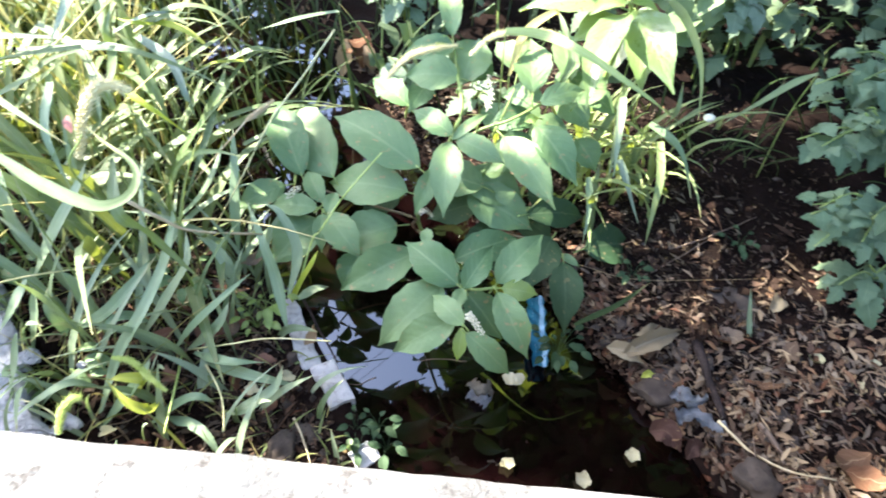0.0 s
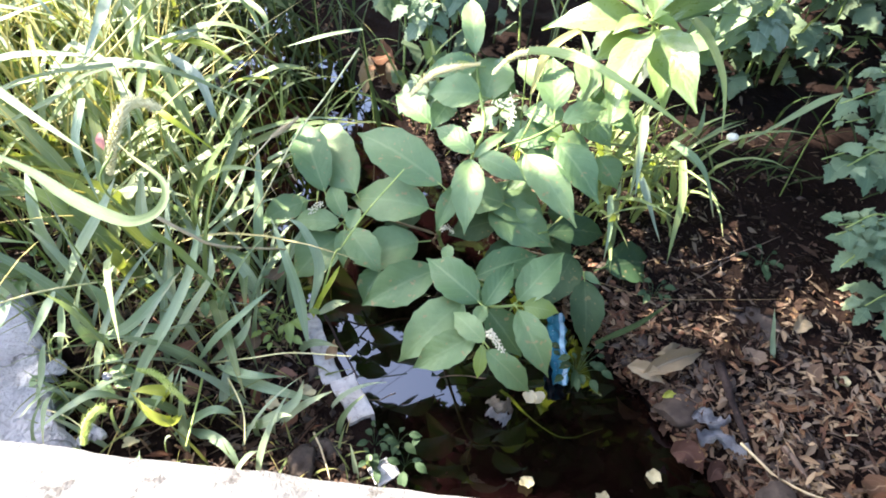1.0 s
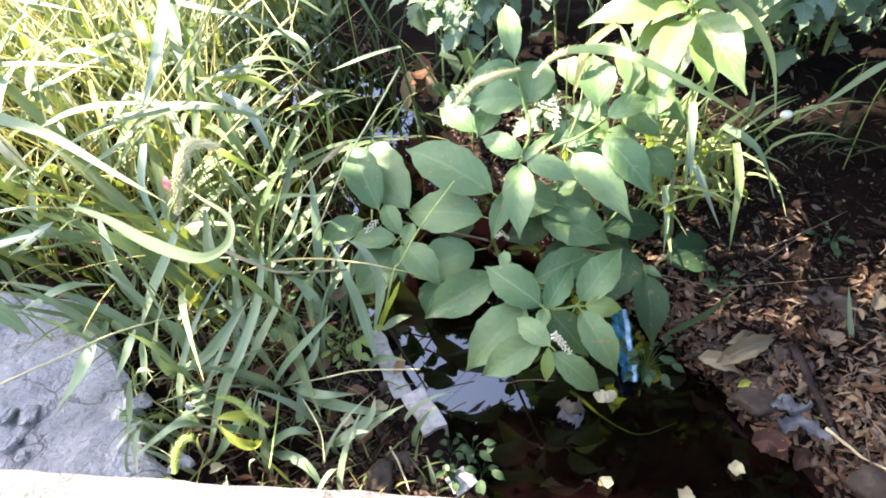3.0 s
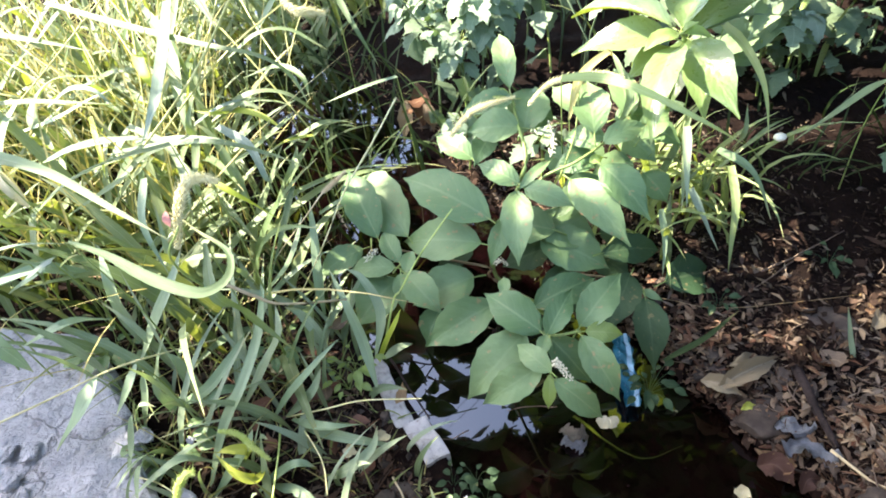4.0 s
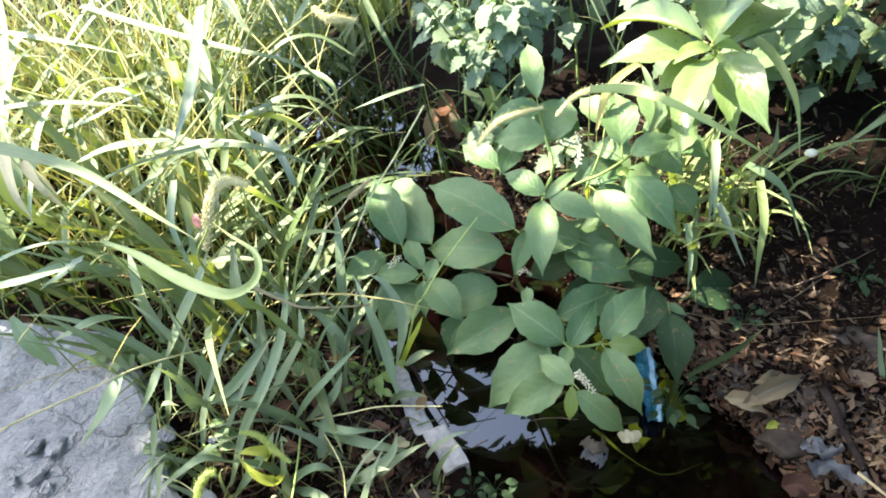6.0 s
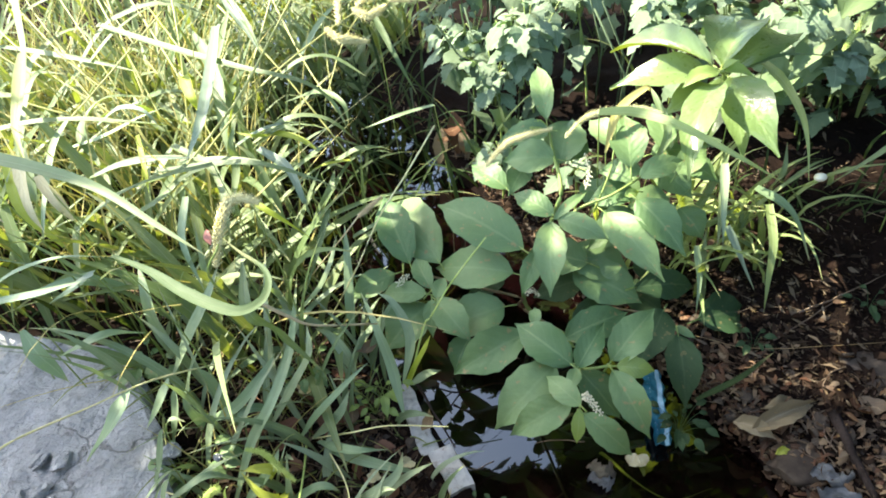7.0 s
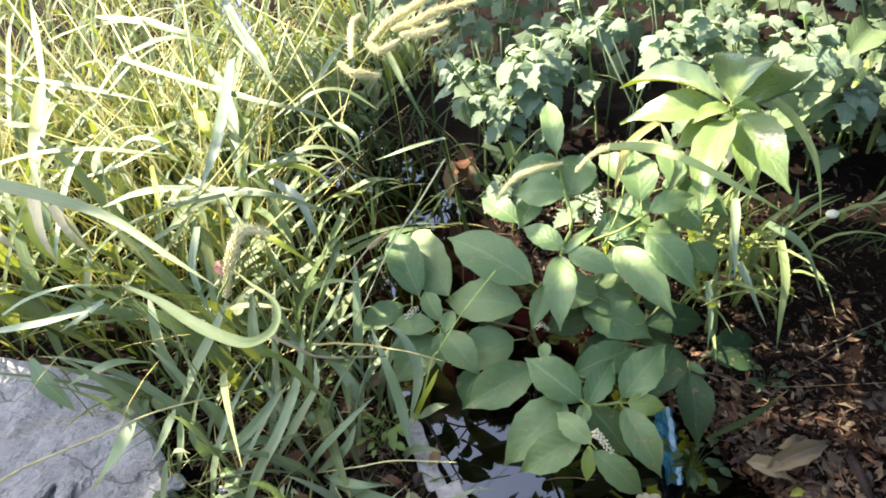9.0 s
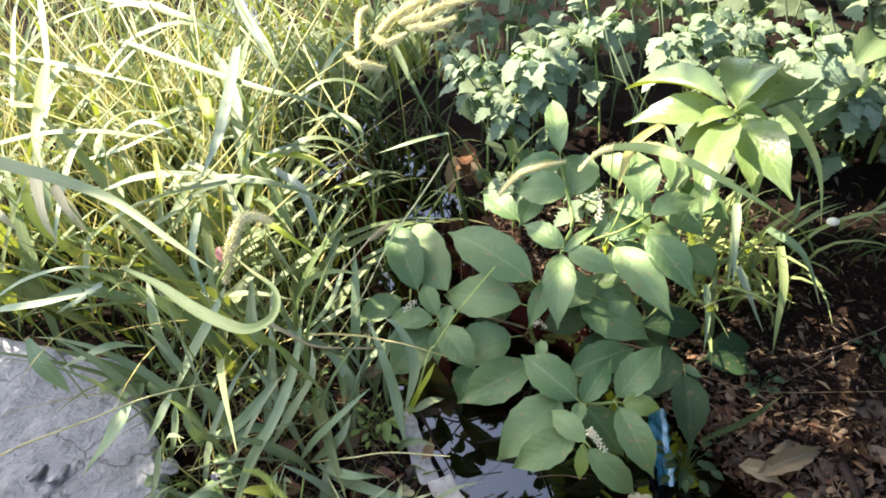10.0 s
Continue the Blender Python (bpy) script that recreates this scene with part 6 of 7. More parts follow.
for q in ((0.397, 0.755, 0.006), (0.852, 0.944, 0.120), (0.107, 0.730, 0.006), (0.270, 0.697, 0.006), (0.983, 0.930, 0.120), (0.919, 0.866, 0.120)):
    drop_leaf(PALES[0], q, "pale yellow fallen leaf", "pale fallen leaves", random.uniform(0.75, 1.1), 0.3)
for q in ((-0.680, 1.101, 0.120), (-0.741, 0.739, 0.120), (-0.688, 1.108, 0.120), (-0.470, 0.859, 0.100), (-0.393, 0.893, 0.100)):
    drop_leaf(PALES[1], q, "pale tan fallen leaf on the soil", "pale fallen leaves", 0.9, 0.4)
for q in ((0.665, 1.178, 0.110), (0.813, 1.138, 0.120), (0.792, 0.967, 0.120), (0.637, 1.014, 0.110), (0.842, 0.646, 0.120), (0.811, 0.684, 0.120), (0.478, 0.805, 0.040), (0.621, 1.316, 0.100), (0.680, 1.015, 0.110), (-0.347, 2.273, 0.200), (-0.380, 2.229, 0.180), (-0.534, 1.238, 0.120), (-0.547, 1.029, 0.100), (-0.355, 1.018, 0.090)):
    drop_leaf(BROAD[random.randrange(4)], q, "curled brown fallen leaf", "brown fallen leaves", random.uniform(0.9, 1.5), 0.5)
for k in range(108):
    n = RIGHT_EDGE + 0.02 + abs(random.gauss(0, 0.32))
    u = random.uniform(-0.15, 1.7)
    q = plan(n, u)
    if q.y < 0.42 or (u > 0.55 and n > 0.90):
        continue
    q.z = height(n, u) + random.uniform(0.006, 0.022)
    drop_leaf(NARROW[k % 5] if k % 4 else BROAD[k % 4], q, "narrow dry brown fallen leaf on the bank" if k % 4 else "curled brown fallen leaf", "leaf litter", random.uniform(0.6, 1.25), 0.7)

# reddish leaves caught between the grass and the kerb
random.seed(53)
RUSTY = [dry_shape(0.060, random.uniform(0.024, 0.040), random.uniform(0.2, 0.8), k + 3, RUST) for k in range(5)]
for k in range(46):
    q = Vector((random.uniform(-0.74, -0.36), random.uniform(0.80, 1.36), 0))
    n, u = 0.866 * q.x + 0.5 * q.y, -0.5 * q.x + 0.866 * q.y
    if n > LEFT_EDGE - 0.12:
        continue
    q.z = height(n, u) + random.uniform(0.010, 0.035)
    drop_leaf(RUSTY[k % 5], q, "reddish-brown dead leaf under the grass by the kerb", "reddish leaves", random.uniform(0.5, 1.1), 0.8)

# the finer litter, past counting
random.seed(9)
bm = bmesh.new()
for k in range(4200):
    right = k % 10 < 6
    if right:
        n, u = RIGHT_EDGE + 0.01 + abs(random.gauss(0, 0.45)), random.uniform(-0.4, 3.0)
    else:
        n, u = LEFT_EDGE - 0.10 - abs(random.gauss(0, 0.5)), random.uniform(0.2, 2.2)
    p = plan(n, u)
    if p.y < 0.40 or (u > 0.50 and n > 0.93 and (k % 9 or u > 0.8)):
        continue
    p.z = height(n, u) + random.uniform(0.002, 0.014)
    ang = random.uniform(0, 6.283)
    d = Vector((math.cos(ang), math.sin(ang), random.uniform(-0.25, 0.3))) * random.uniform(0.008, 0.028)
    w = random.uniform(0.004, 0.012)
    ribbon(bm, [p - d, p + Vector((0, 0, random.uniform(0, 0.006))), p + d], [w * 0.4, w, w * 0.2], Vector((random.uniform(-0.6, 0.6), random.uniform(-0.6, 0.6), 1)), 0.2, 0.0, 2)
tagged(new("leaf_litter", finish(bm, "leaf_litter", DRY_MANY)), "dense brown litter of small dry leaves on the soil", "leaf litter", kind="stuff")

random.seed(12)
bm = bmesh.new()
for k in range(2600):
    if k % 4:
        n, u = RIGHT_EDGE + 0.02 + abs(random.gauss(0, 0.35)), random.uniform(-0.3, 2.4)
    else:
        n, u = LEFT_EDGE - 0.08 - abs(random.gauss(0, 0.25)), random.uniform(0.3, 1.6)
    p = plan(n, u)
    if p.y < 0.40 or (u > 0.50 and n > 0.93 and k % 6):
        continue
    p.z = height(n, u) + 0.002
    r = abs(random.gauss(0, 0.006)) + 0.003
    q = [p + Vector((x * r * random.uniform(0.6, 1.6), y * r * random.uniform(0.6, 1.4), z * r * random.uniform(0.5, 1.0))) for x, y, z in ((1, 0, 0), (0, 1, 0), (-1, 0, 0), (0, -1, 0), (0, 0, 1), (0, 0, -1))]
    v = [bm.verts.new(w) for w in q]
    for a, b, d in ((0, 1, 4), (1, 2, 4), (2, 3, 4), (3, 0, 4), (1, 0, 5), (2, 1, 5), (3, 2, 5), (0, 3, 5)):
        bm.faces.new((v[a], v[b], v[d]))
tagged(new("gravel", finish(bm, "gravel", STONE, False)), "small muddy gravel and crumbs of soil on the banks", "gravel", kind="stuff")

random.seed(10)
bm = bmesh.new()
for k in range(2300):
    n, u = RIGHT_EDGE + 0.10 + abs(random.gauss(0, 0.34)), random.gauss(0.18, 0.30)
    p = plan(n, u)
    if p.y < 0.40 or u > 0.60 - 0.25 * random.random() or (bare(p) and k % 7):
        continue
    p.z = height(n, u) + random.uniform(0.004, 0.026)
    ang = random.gauss(0.9, 1.1)
    d = Vector((math.cos(ang), math.sin(ang), random.uniform(-0.3, 0.35))) * random.uniform(0.005, 0.023)
    w = random.uniform(0.004, 0.015)
    ribbon(bm, [p - d, p - d * 0.3 + Vector((0, 0, 0.003)), p + d * 0.4, p + d], [w * 0.3, w, w * 0.8, w * 0.1], Vector((random.uniform(-0.7, 0.7), random.uniform(-0.7, 0.7), 1)), 0.25, random.uniform(-0.5, 0.5), 2)
tagged(new("willow_litter", finish(bm, "willow_litter", DRY_TAN)), "thick tan litter of narrow dry leaves on the bank", "leaf litter", kind="stuff")

random.seed(17)
bm = bmesh.new()
for k in range(300):
    if k % 3:
        n, u = RIGHT_EDGE + 0.02 + abs(random.gauss(0, 0.42)), random.uniform(-0.3, 1.9)
    else:
        n, u = LEFT_EDGE - 0.10 - abs(random.gauss(0, 0.4)), random.uniform(0.3, 1.9)
    p = plan(n, u)
    if p.y < 0.42 or (u > 0.72 and n > 0.98 and k % 4):
        continue
    p.z = height(n, u) + random.uniform(0.004, 0.02)
    g, r = random.uniform(0, 6.283), random.uniform(0.015, 0.06)
    d = Vector((math.cos(g), math.sin(g), random.uniform(-0.1, 0.25))) * r
    w = Vector((-d.y, d.x, 0)) * random.uniform(-0.35, 0.35)
    tube(bm, spline([p - d, p + w, p + d], 5), random.uniform(0.0006, 0.0018), 4)
tagged(new("fine_twigs", finish(bm, "fine_twigs", TWIG)), "fine dry twigs and stalks strewn over the banks", "twigs", kind="stuff")

# crumbs of dead plants all over the banks
random.seed(19)
vs, fs = [], []
for k in range(9000):
    if k % 3:
        n, u = RIGHT_EDGE - 0.01 + abs(random.gauss(0, 0.42)), random.uniform(-0.2, 1.9)
    else:
        n, u = LEFT_EDGE - 0.07 - abs(random.gauss(0, 0.32)), random.uniform(0.3, 1.7)
    p = plan(n, u)
    if p.y < 0.40 or (u > 0.72 and n > 0.98 and k % 2):
        continue
    p.z = max(0.0, height(n, u)) + random.uniform(0.001, 0.016)
    g, r = random.uniform(0, 6.283), abs(random.gauss(0, 0.009)) + 0.004
    d = Vector((math.cos(g), math.sin(g), random.uniform(-0.5, 0.5)))
    e = Vector((-d.y, d.x, random.uniform(-0.6, 0.6))) * random.uniform(0.12, 0.7)
    b = len(vs)
    for a, c in ((-1, 0), (-0.35, 0.9), (0.3, 0.7), (1, 0.1), (0.45, -0.8), (-0.4, -0.6)):
        vs.append(p + (d * a + e * c) * r * random.uniform(0.6, 1.3) + Vector((0, 0, random.uniform(-0.3, 0.3) * r)))
    fs += [(b, b + 1, b + 5), (b + 1, b + 2, b + 4, b + 5), (b + 2, b + 3, b + 4)]
crumbs = bpy.data.meshes.new("plant_crumbs")
crumbs.from_pydata(vs, [], fs)
crumbs.materials.append(DETRITUS)
tagged(new("plant_crumbs", crumbs), "dark brown crumbs of dead leaves and stalks on the soil", "leaf litter", kind="stuff")

# fine flecks over the shaded bank
random.seed(29)
vs, fs = [], []
for k in range(6500):
    n, u = RIGHT_EDGE + 0.08 + abs(random.gauss(0, 0.42)), random.uniform(0.45, 2.0)
    p = plan(n, u)
    p.z = height(n, u) + random.uniform(0.001, 0.014)
    g, r = random.uniform(0, 6.283), abs(random.gauss(0, 0.007)) + 0.003
    d = Vector((math.cos(g), math.sin(g), random.uniform(-0.4, 0.5)))
    e = Vector((-d.y, d.x, random.uniform(-0.5, 0.5))) * random.uniform(0.10, 0.55)
    b = len(vs)
    for a, c in ((-1, 0), (-0.3, 0.8), (0.5, 0.6), (1, -0.1), (0.2, -0.7)):
        vs.append(p + (d * a + e * c) * r * random.uniform(0.7, 1.4))
    fs.append((b, b + 1, b + 2, b + 3, b + 4))
flecks = bpy.data.meshes.new("bank_flecks")
flecks.from_pydata(vs, [], fs)
flecks.materials.append(FLECKS)
tagged(new("bank_flecks", flecks), "dark litter of tiny leaf flecks on the shaded bank", "leaf litter", kind="stuff")

# broken leaf scraps along the water's edge
random.seed(23)
bm = bmesh.new()
for k in range(1500):
    n, u = RIGHT_EDGE - 0.005 + abs(random.gauss(0, 0.10)), random.uniform(-0.2, 1.35)
    p = plan(n, u)
    if p.y < 0.40:
        continue
    p.z = max(0.0, height(n, u)) + random.uniform(0.004, 0.024)
    ang = random.uniform(0, 6.283)
    d = Vector((math.cos(ang), math.sin(ang), random.uniform(-0.6, 0.6))) * random.uniform(0.005, 0.020)
    w = random.uniform(0.005, 0.018)
    ribbon(bm, [p - d, p + Vector((0, 0, random.uniform(-0.003, 0.008))), p + d], [w * random.uniform(0.2, 0.9), w, w * random.uniform(0.1, 0.8)], Vector((random.uniform(-0.9, 0.9), random.uniform(-0.9, 0.9), 1)), random.uniform(-0.4, 0.4), 0.0, 2)
tagged(new("leaf_scraps", finish(bm, "leaf_scraps", DRY_MANY)), "grey-brown broken leaf scraps along the water's edge", "leaf litter", kind="stuff")

# floating scum that breaks up the reflection
random.seed(13)
bm = bmesh.new()
for k in range(90):
    n, u = random.uniform(LEFT_EDGE + 0.01, RIGHT_EDGE - 0.02), random.uniform(0.2, 2.6)
    p = plan(n, u) + Vector((0, 0, 0.0025))
    r = random.uniform(0.0015, 0.006)
    k0 = random.uniform(0, 6)
    vs = [bm.verts.new(p + Vector((math.cos(a), math.sin(a) * random.uniform(0.3, 1), 0)) * r * random.uniform(0.5, 1.3)) for a in [k0 + 6.283 * j / 7 for j in range(7)]]
    bm.faces.new(vs)
tagged(new("floating_scum", finish(bm, "floating_scum", SOIL)), "dark specks of scum floating on the water", "scum", kind="stuff")

# ---- grass of the left bank, past counting ----
def free_blade(bm, root, length, width, lean, bend, azimuth, segs=7, twist=0.0):
    p, line = Vector(root), []
    ang = lean
    step = length / segs
    out = Vector((math.cos(azimuth), math.sin(azimuth), 0))
    for i in range(segs + 1):
        line.append(p.copy())
        p = p + (out * math.sin(ang) + Vector((0, 0, math.cos(ang)))) * step
        ang += bend / segs
    ribbon(bm, line, [width * min(1, 0.4 + 2.2 * i / segs) * max(0.04, 1 - (i / segs) ** 2.4) for i in range(segs + 1)], (out * 0.2 + SUNNY).normalized(), 0.14, twist, 2)


SLAB_EDGE = ((-1.2, 1.27), (-0.80, 0.45))


def on_slab(x, y):
    (ax, ay), (bx, by) = SLAB_EDGE
    return (bx - ax) * (y - ay) - (by - ay) * (x - ax) < 0 and y < 1.27 - 0.2 * (x + 1.2)


def grass_field(name, count, where, tall, wide, material, label, seed, segs=7, lean=0.25, bend=1.3, over=False):
    """Blades rooted over a stretch of the bank; over: also in the overgrown part of the drain."""
    random.seed(seed)
    bm = bmesh.new()
    made = 0
    while made < count:
        x, y = random.uniform(where[0], where[1]), random.uniform(where[2], where[3])
        n, u = 0.866 * x + 0.5 * y, -0.5 * x + 0.866 * y
        if on_slab(x, y) or n > (0.17 if u < 3.1 or not over else 1.25):
            continue
        made += 1
        near = max(0.45, min(1.0, (y - 0.35) / 0.9))
        edge = max(0.5, min(1.0, (0.35 - n) / 0.5)) if u < 1.9 else 0.75
        z = max(height(n, u), -0.03) - 0.01
        free_blade(bm, (x, y, z), random.uniform(*tall) * near * edge, random.uniform(*wide), random.uniform(0, lean), random.uniform(0.3, bend) * (1.5 if random.random() < 0.35 else 1), random.uniform(-3.9, 2.4), segs, random.uniform(-0.6, 0.6))
    tagged(new(name, finish(bm, name, material)), label, "grass", kind="stuff")


def grass_clumps(count, where, tall, wide, material, label, seed, cell, segs=7, lean=0.25, bend=1.3, over=False):
    """The same, as clumps that can be told apart: every blade a part of its clump."""
    random.seed(seed)
    clumps, made = {}, 0
    while made < count:
        x, y = random.uniform(where[0], where[1]), random.uniform(where[2], where[3])
        n, u = 0.866 * x + 0.5 * y, -0.5 * x + 0.866 * y
        if on_slab(x, y) or n > (0.17 if u < 3.1 or not over else 1.25):
            continue
        made += 1
        near = max(0.45, min(1.0, (y - 0.35) / 0.9))
        edge = max(0.5, min(1.0, (0.35 - n) / 0.5)) if u < 1.9 else 0.75
        z = max(height(n, u), -0.03) - 0.01
        key = (math.floor(x / cell), math.floor(y / cell))
        if key not in clumps:
            clumps[key] = thing("grass_clump", (x, y, z), label, "grass", label)
        bm = bmesh.new()
        free_blade(bm, (x, y, z), random.uniform(*tall) * near * edge, random.uniform(*wide), random.uniform(0, lean), random.uniform(0.3, bend) * (1.5 if random.random() < 0.35 else 1), random.uniform(-3.9, 2.4), segs, random.uniform(-0.6, 0.6))
        part("blade", bm, material, clumps[key])


grass_field("grass", 130, (-2.6, 0.1, 1.15, 3.0), (0.35, 0.70), (0.010, 0.020), GRASS, "dense tall green grass covering the bank", 31, over=True)
grass_field("undergrowth", 400, (-2.6, 0.1, 1.3, 3.0), (0.15, 0.42), (0.009, 0.018), UNDER, "undergrowth of short grass, coloured dark for the shade", 39, 6, 0.6, 1.6, over=True)
grass_clumps(84, (-1.3, 0.1, 0.70, 1.4), (0.34, 0.74), (0.012, 0.032), SAGE, "loose green grass clump near the slab", 35, 0.30, lean=0.6, bend=1.25)
grass_clumps(230, (-2.5, 0.0, 1.2, 2.9), (0.55, 1.10), (0.030, 0.048), BROADS_ONE, "clump of long broad arching grass blades", 34, 0.42, 9, 0.75, 1.7, over=True)
grass_field("dry_grass", 360, (-2.6, 0.0, 1.4, 3.2), (0.65, 1.1), (0.006, 0.011), STRAW, "thin yellow straw stalks standing in the grass", 32, 6, 0.9, 0.6)
# thatch takes the crumbs' dark colour to paint shade into the gaps
grass_field("dead_grass", 380, (-2.6, 0.1, 0.7, 3.2), (0.10, 0.35), (0.004, 0.009), DETRITUS, "dead thatch coloured dark for the shade under the standing grass", 36, 5, 1.3, 0.8)
grass_field("bank_grass", 700, (-6.5, -2.3, 1.7, 3.4), (0.35, 0.75), (0.018, 0.032), BROADS, "green grass farther out on the bank", 47, 6, 0.6, 1.6)
grass_field("mid_grass", 380, (-2.0, 0.4, 2.3, 4.2), (0.40, 0.85), (0.018, 0.032), BROADS, "green grass overgrowing the far drain", 38, 7, 0.8, 1.6, over=True)
grass_field("far_grass", 1300, (-6.5, 0.4, 2.6, 7.5), (0.45, 0.85), (0.020, 0.036), BROADS, "dense tall green grass farther along the bank", 33, 6, 0.6, 1.6, over=True)
grass_field("far_dry_grass", 700, (-6.0, 0.2, 2.8, 6.5), (0.5, 0.95), (0.004, 0.009), STRAW, "thin yellow stalks farther along the bank", 37, 5, 0.9, 0.6, over=True)

grass_field("fine_grass", 240, (-1.15, -0.15, 0.66, 1.6), (0.14, 0.42), (0.003, 0.008), GRASS, "fine tangled green grass between slab and drain", 57, 7, 1.2, 1.3)
grass_field("fine_straw", 70, (-1.15, -0.2, 0.66, 1.6), (0.18, 0.46), (0.0025, 0.005), STRAW, "fine yellow stalks between slab and drain", 58, 7, 1.2, 0.7)

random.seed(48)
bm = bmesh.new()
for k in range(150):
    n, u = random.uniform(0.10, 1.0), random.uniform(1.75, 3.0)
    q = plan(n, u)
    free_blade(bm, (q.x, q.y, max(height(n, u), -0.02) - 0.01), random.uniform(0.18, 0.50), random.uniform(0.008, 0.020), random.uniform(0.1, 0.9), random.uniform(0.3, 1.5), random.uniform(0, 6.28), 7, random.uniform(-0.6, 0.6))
tagged(new("drain_grass", finish(bm, "drain_grass", UNDER)), "grass growing out of the overgrown drain, coloured dark for the shade", "grass", kind="stuff")

# ---- weeds of the far right bank, past counting ----
random.seed(41)
bm = bmesh.new()
uv = bm.loops.layers.uv.verify()
shapes = [[v.co.copy() for v in m.vertices] for m in LOBED]
faces = [tuple(p.vertices) for p in LOBED[0].polygons]
for k in range(1500):
    x, y = (random.uniform(-1.2, 4.2), random.uniform(2.25, 6.0)) if k % 2 else (random.uniform(-1.0, 2.4), random.uniform(2.2, 3.6))
    n, u = 0.866 * x + 0.5 * y, -0.5 * x + 0.866 * y
    if n < 0.84 or (u > 2.35 and n < 1.12) or (x > 0.6 and y < 2.4) or (0.14 < x < 0.60 and y < 2.95):
        continue
    z = height(n, u) + random.uniform(0.16, 0.52) * min(1.0, (y - 1.9) / 0.8)
    ang = random.uniform(0, 6.283)
    m = aim(Vector((x, y, z)), Vector((math.cos(ang), math.sin(ang), random.uniform(-1.1, 0.2))), SUNNY + Vector((random.uniform(-0.8, 0.8), random.uniform(-0.8, 0.5), 0.0)), random.uniform(0.06, 0.16))
    vs = [bm.verts.new(m @ c) for c in shapes[k % 7]]
    for f in faces:
        fc = bm.faces.new([vs[i] for i in f])
        for loop, i in zip(fc.loops, f):
            loop[uv].uv = ((i % 3) / 2, (i // 3) / 16)
for k in range(230):
    x, y = random.uniform(0.45, 1.7), random.uniform(2.02, 2.75)
    n, u = 0.866 * x + 0.5 * y, -0.5 * x + 0.866 * y
    ang = random.uniform(0, 6.283)
    m = aim(Vector((x, y, height(n, u) + random.uniform(0.04, 0.30))), Vector((math.cos(ang), math.sin(ang), random.uniform(-0.9, 0.2))), Vector((random.uniform(-0.6, 0.4), random.uniform(-0.6, 0.6), 1.0)), random.uniform(0.05, 0.12))
    vs = [bm.verts.new(m @ c) for c in shapes[k % 7]]
    for f in faces:
        fc = bm.faces.new([vs[i] for i in f])
        for loop, i in zip(fc.loops, f):
            loop[uv].uv = ((i % 3) / 2, (i // 3) / 16)
for k in range(160):
    x, y = random.uniform(-1.0, 4.0), random.uniform(2.3, 5.5)
    n, u = 0.866 * x + 0.5 * y, -0.5 * x + 0.866 * y
    if n < 0.8:
        continue
    a = Vector((x, y, height(n, u) - 0.02))
    tube(bm, [a, a + Vector((0.02, 0, 0.25)), a + Vector((random.uniform(-0.1, 0.1), random.uniform(-0.1, 0.1), 0.48))], 0.004, 5)
tagged(new("weeds", finish(bm, "weeds", GOOSE)), "thicket of grey-green toothed weeds farther back", "weeds", kind="stuff")

# short grass on the right bank
random.seed(43)
bm = bmesh.new()
for k in range(86):
    if k < 78:
        x, y = random.gauss(0.42, 0.12), random.gauss(1.64, 0.10)
    else:
        x, y = random.uniform(0.4, 2.2), random.uniform(1.7, 3.2)
    n, u = 0.866 * x + 0.5 * y, -0.5 * x + 0.866 * y
    if n < 0.80:
        continue
    free_blade(bm, (x, y, height(n, u) - 0.01), random.uniform(0.18, 0.44), random.uniform(0.012, 0.024), random.uniform(0, 0.4), random.uniform(0.6, 2.2), random.gauss(-1.7, 0.9), 6)
tagged(new("short_grass", finish(bm, "short_grass", SHORT)), "short fine grass on the right bank under the weeds", "grass", kind="stuff")


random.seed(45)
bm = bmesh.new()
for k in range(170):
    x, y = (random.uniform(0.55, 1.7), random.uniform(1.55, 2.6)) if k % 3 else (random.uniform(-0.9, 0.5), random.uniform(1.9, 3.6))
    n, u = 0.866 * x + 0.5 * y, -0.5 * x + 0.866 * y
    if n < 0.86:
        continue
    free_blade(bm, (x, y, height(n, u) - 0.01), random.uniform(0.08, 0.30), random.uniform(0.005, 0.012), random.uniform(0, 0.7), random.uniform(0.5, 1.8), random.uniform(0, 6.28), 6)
tagged(new("dark_grass", finish(bm, "dark_grass", UNDER)), "sparse grass under the weeds, coloured dark for the shade", "grass", kind="stuff")


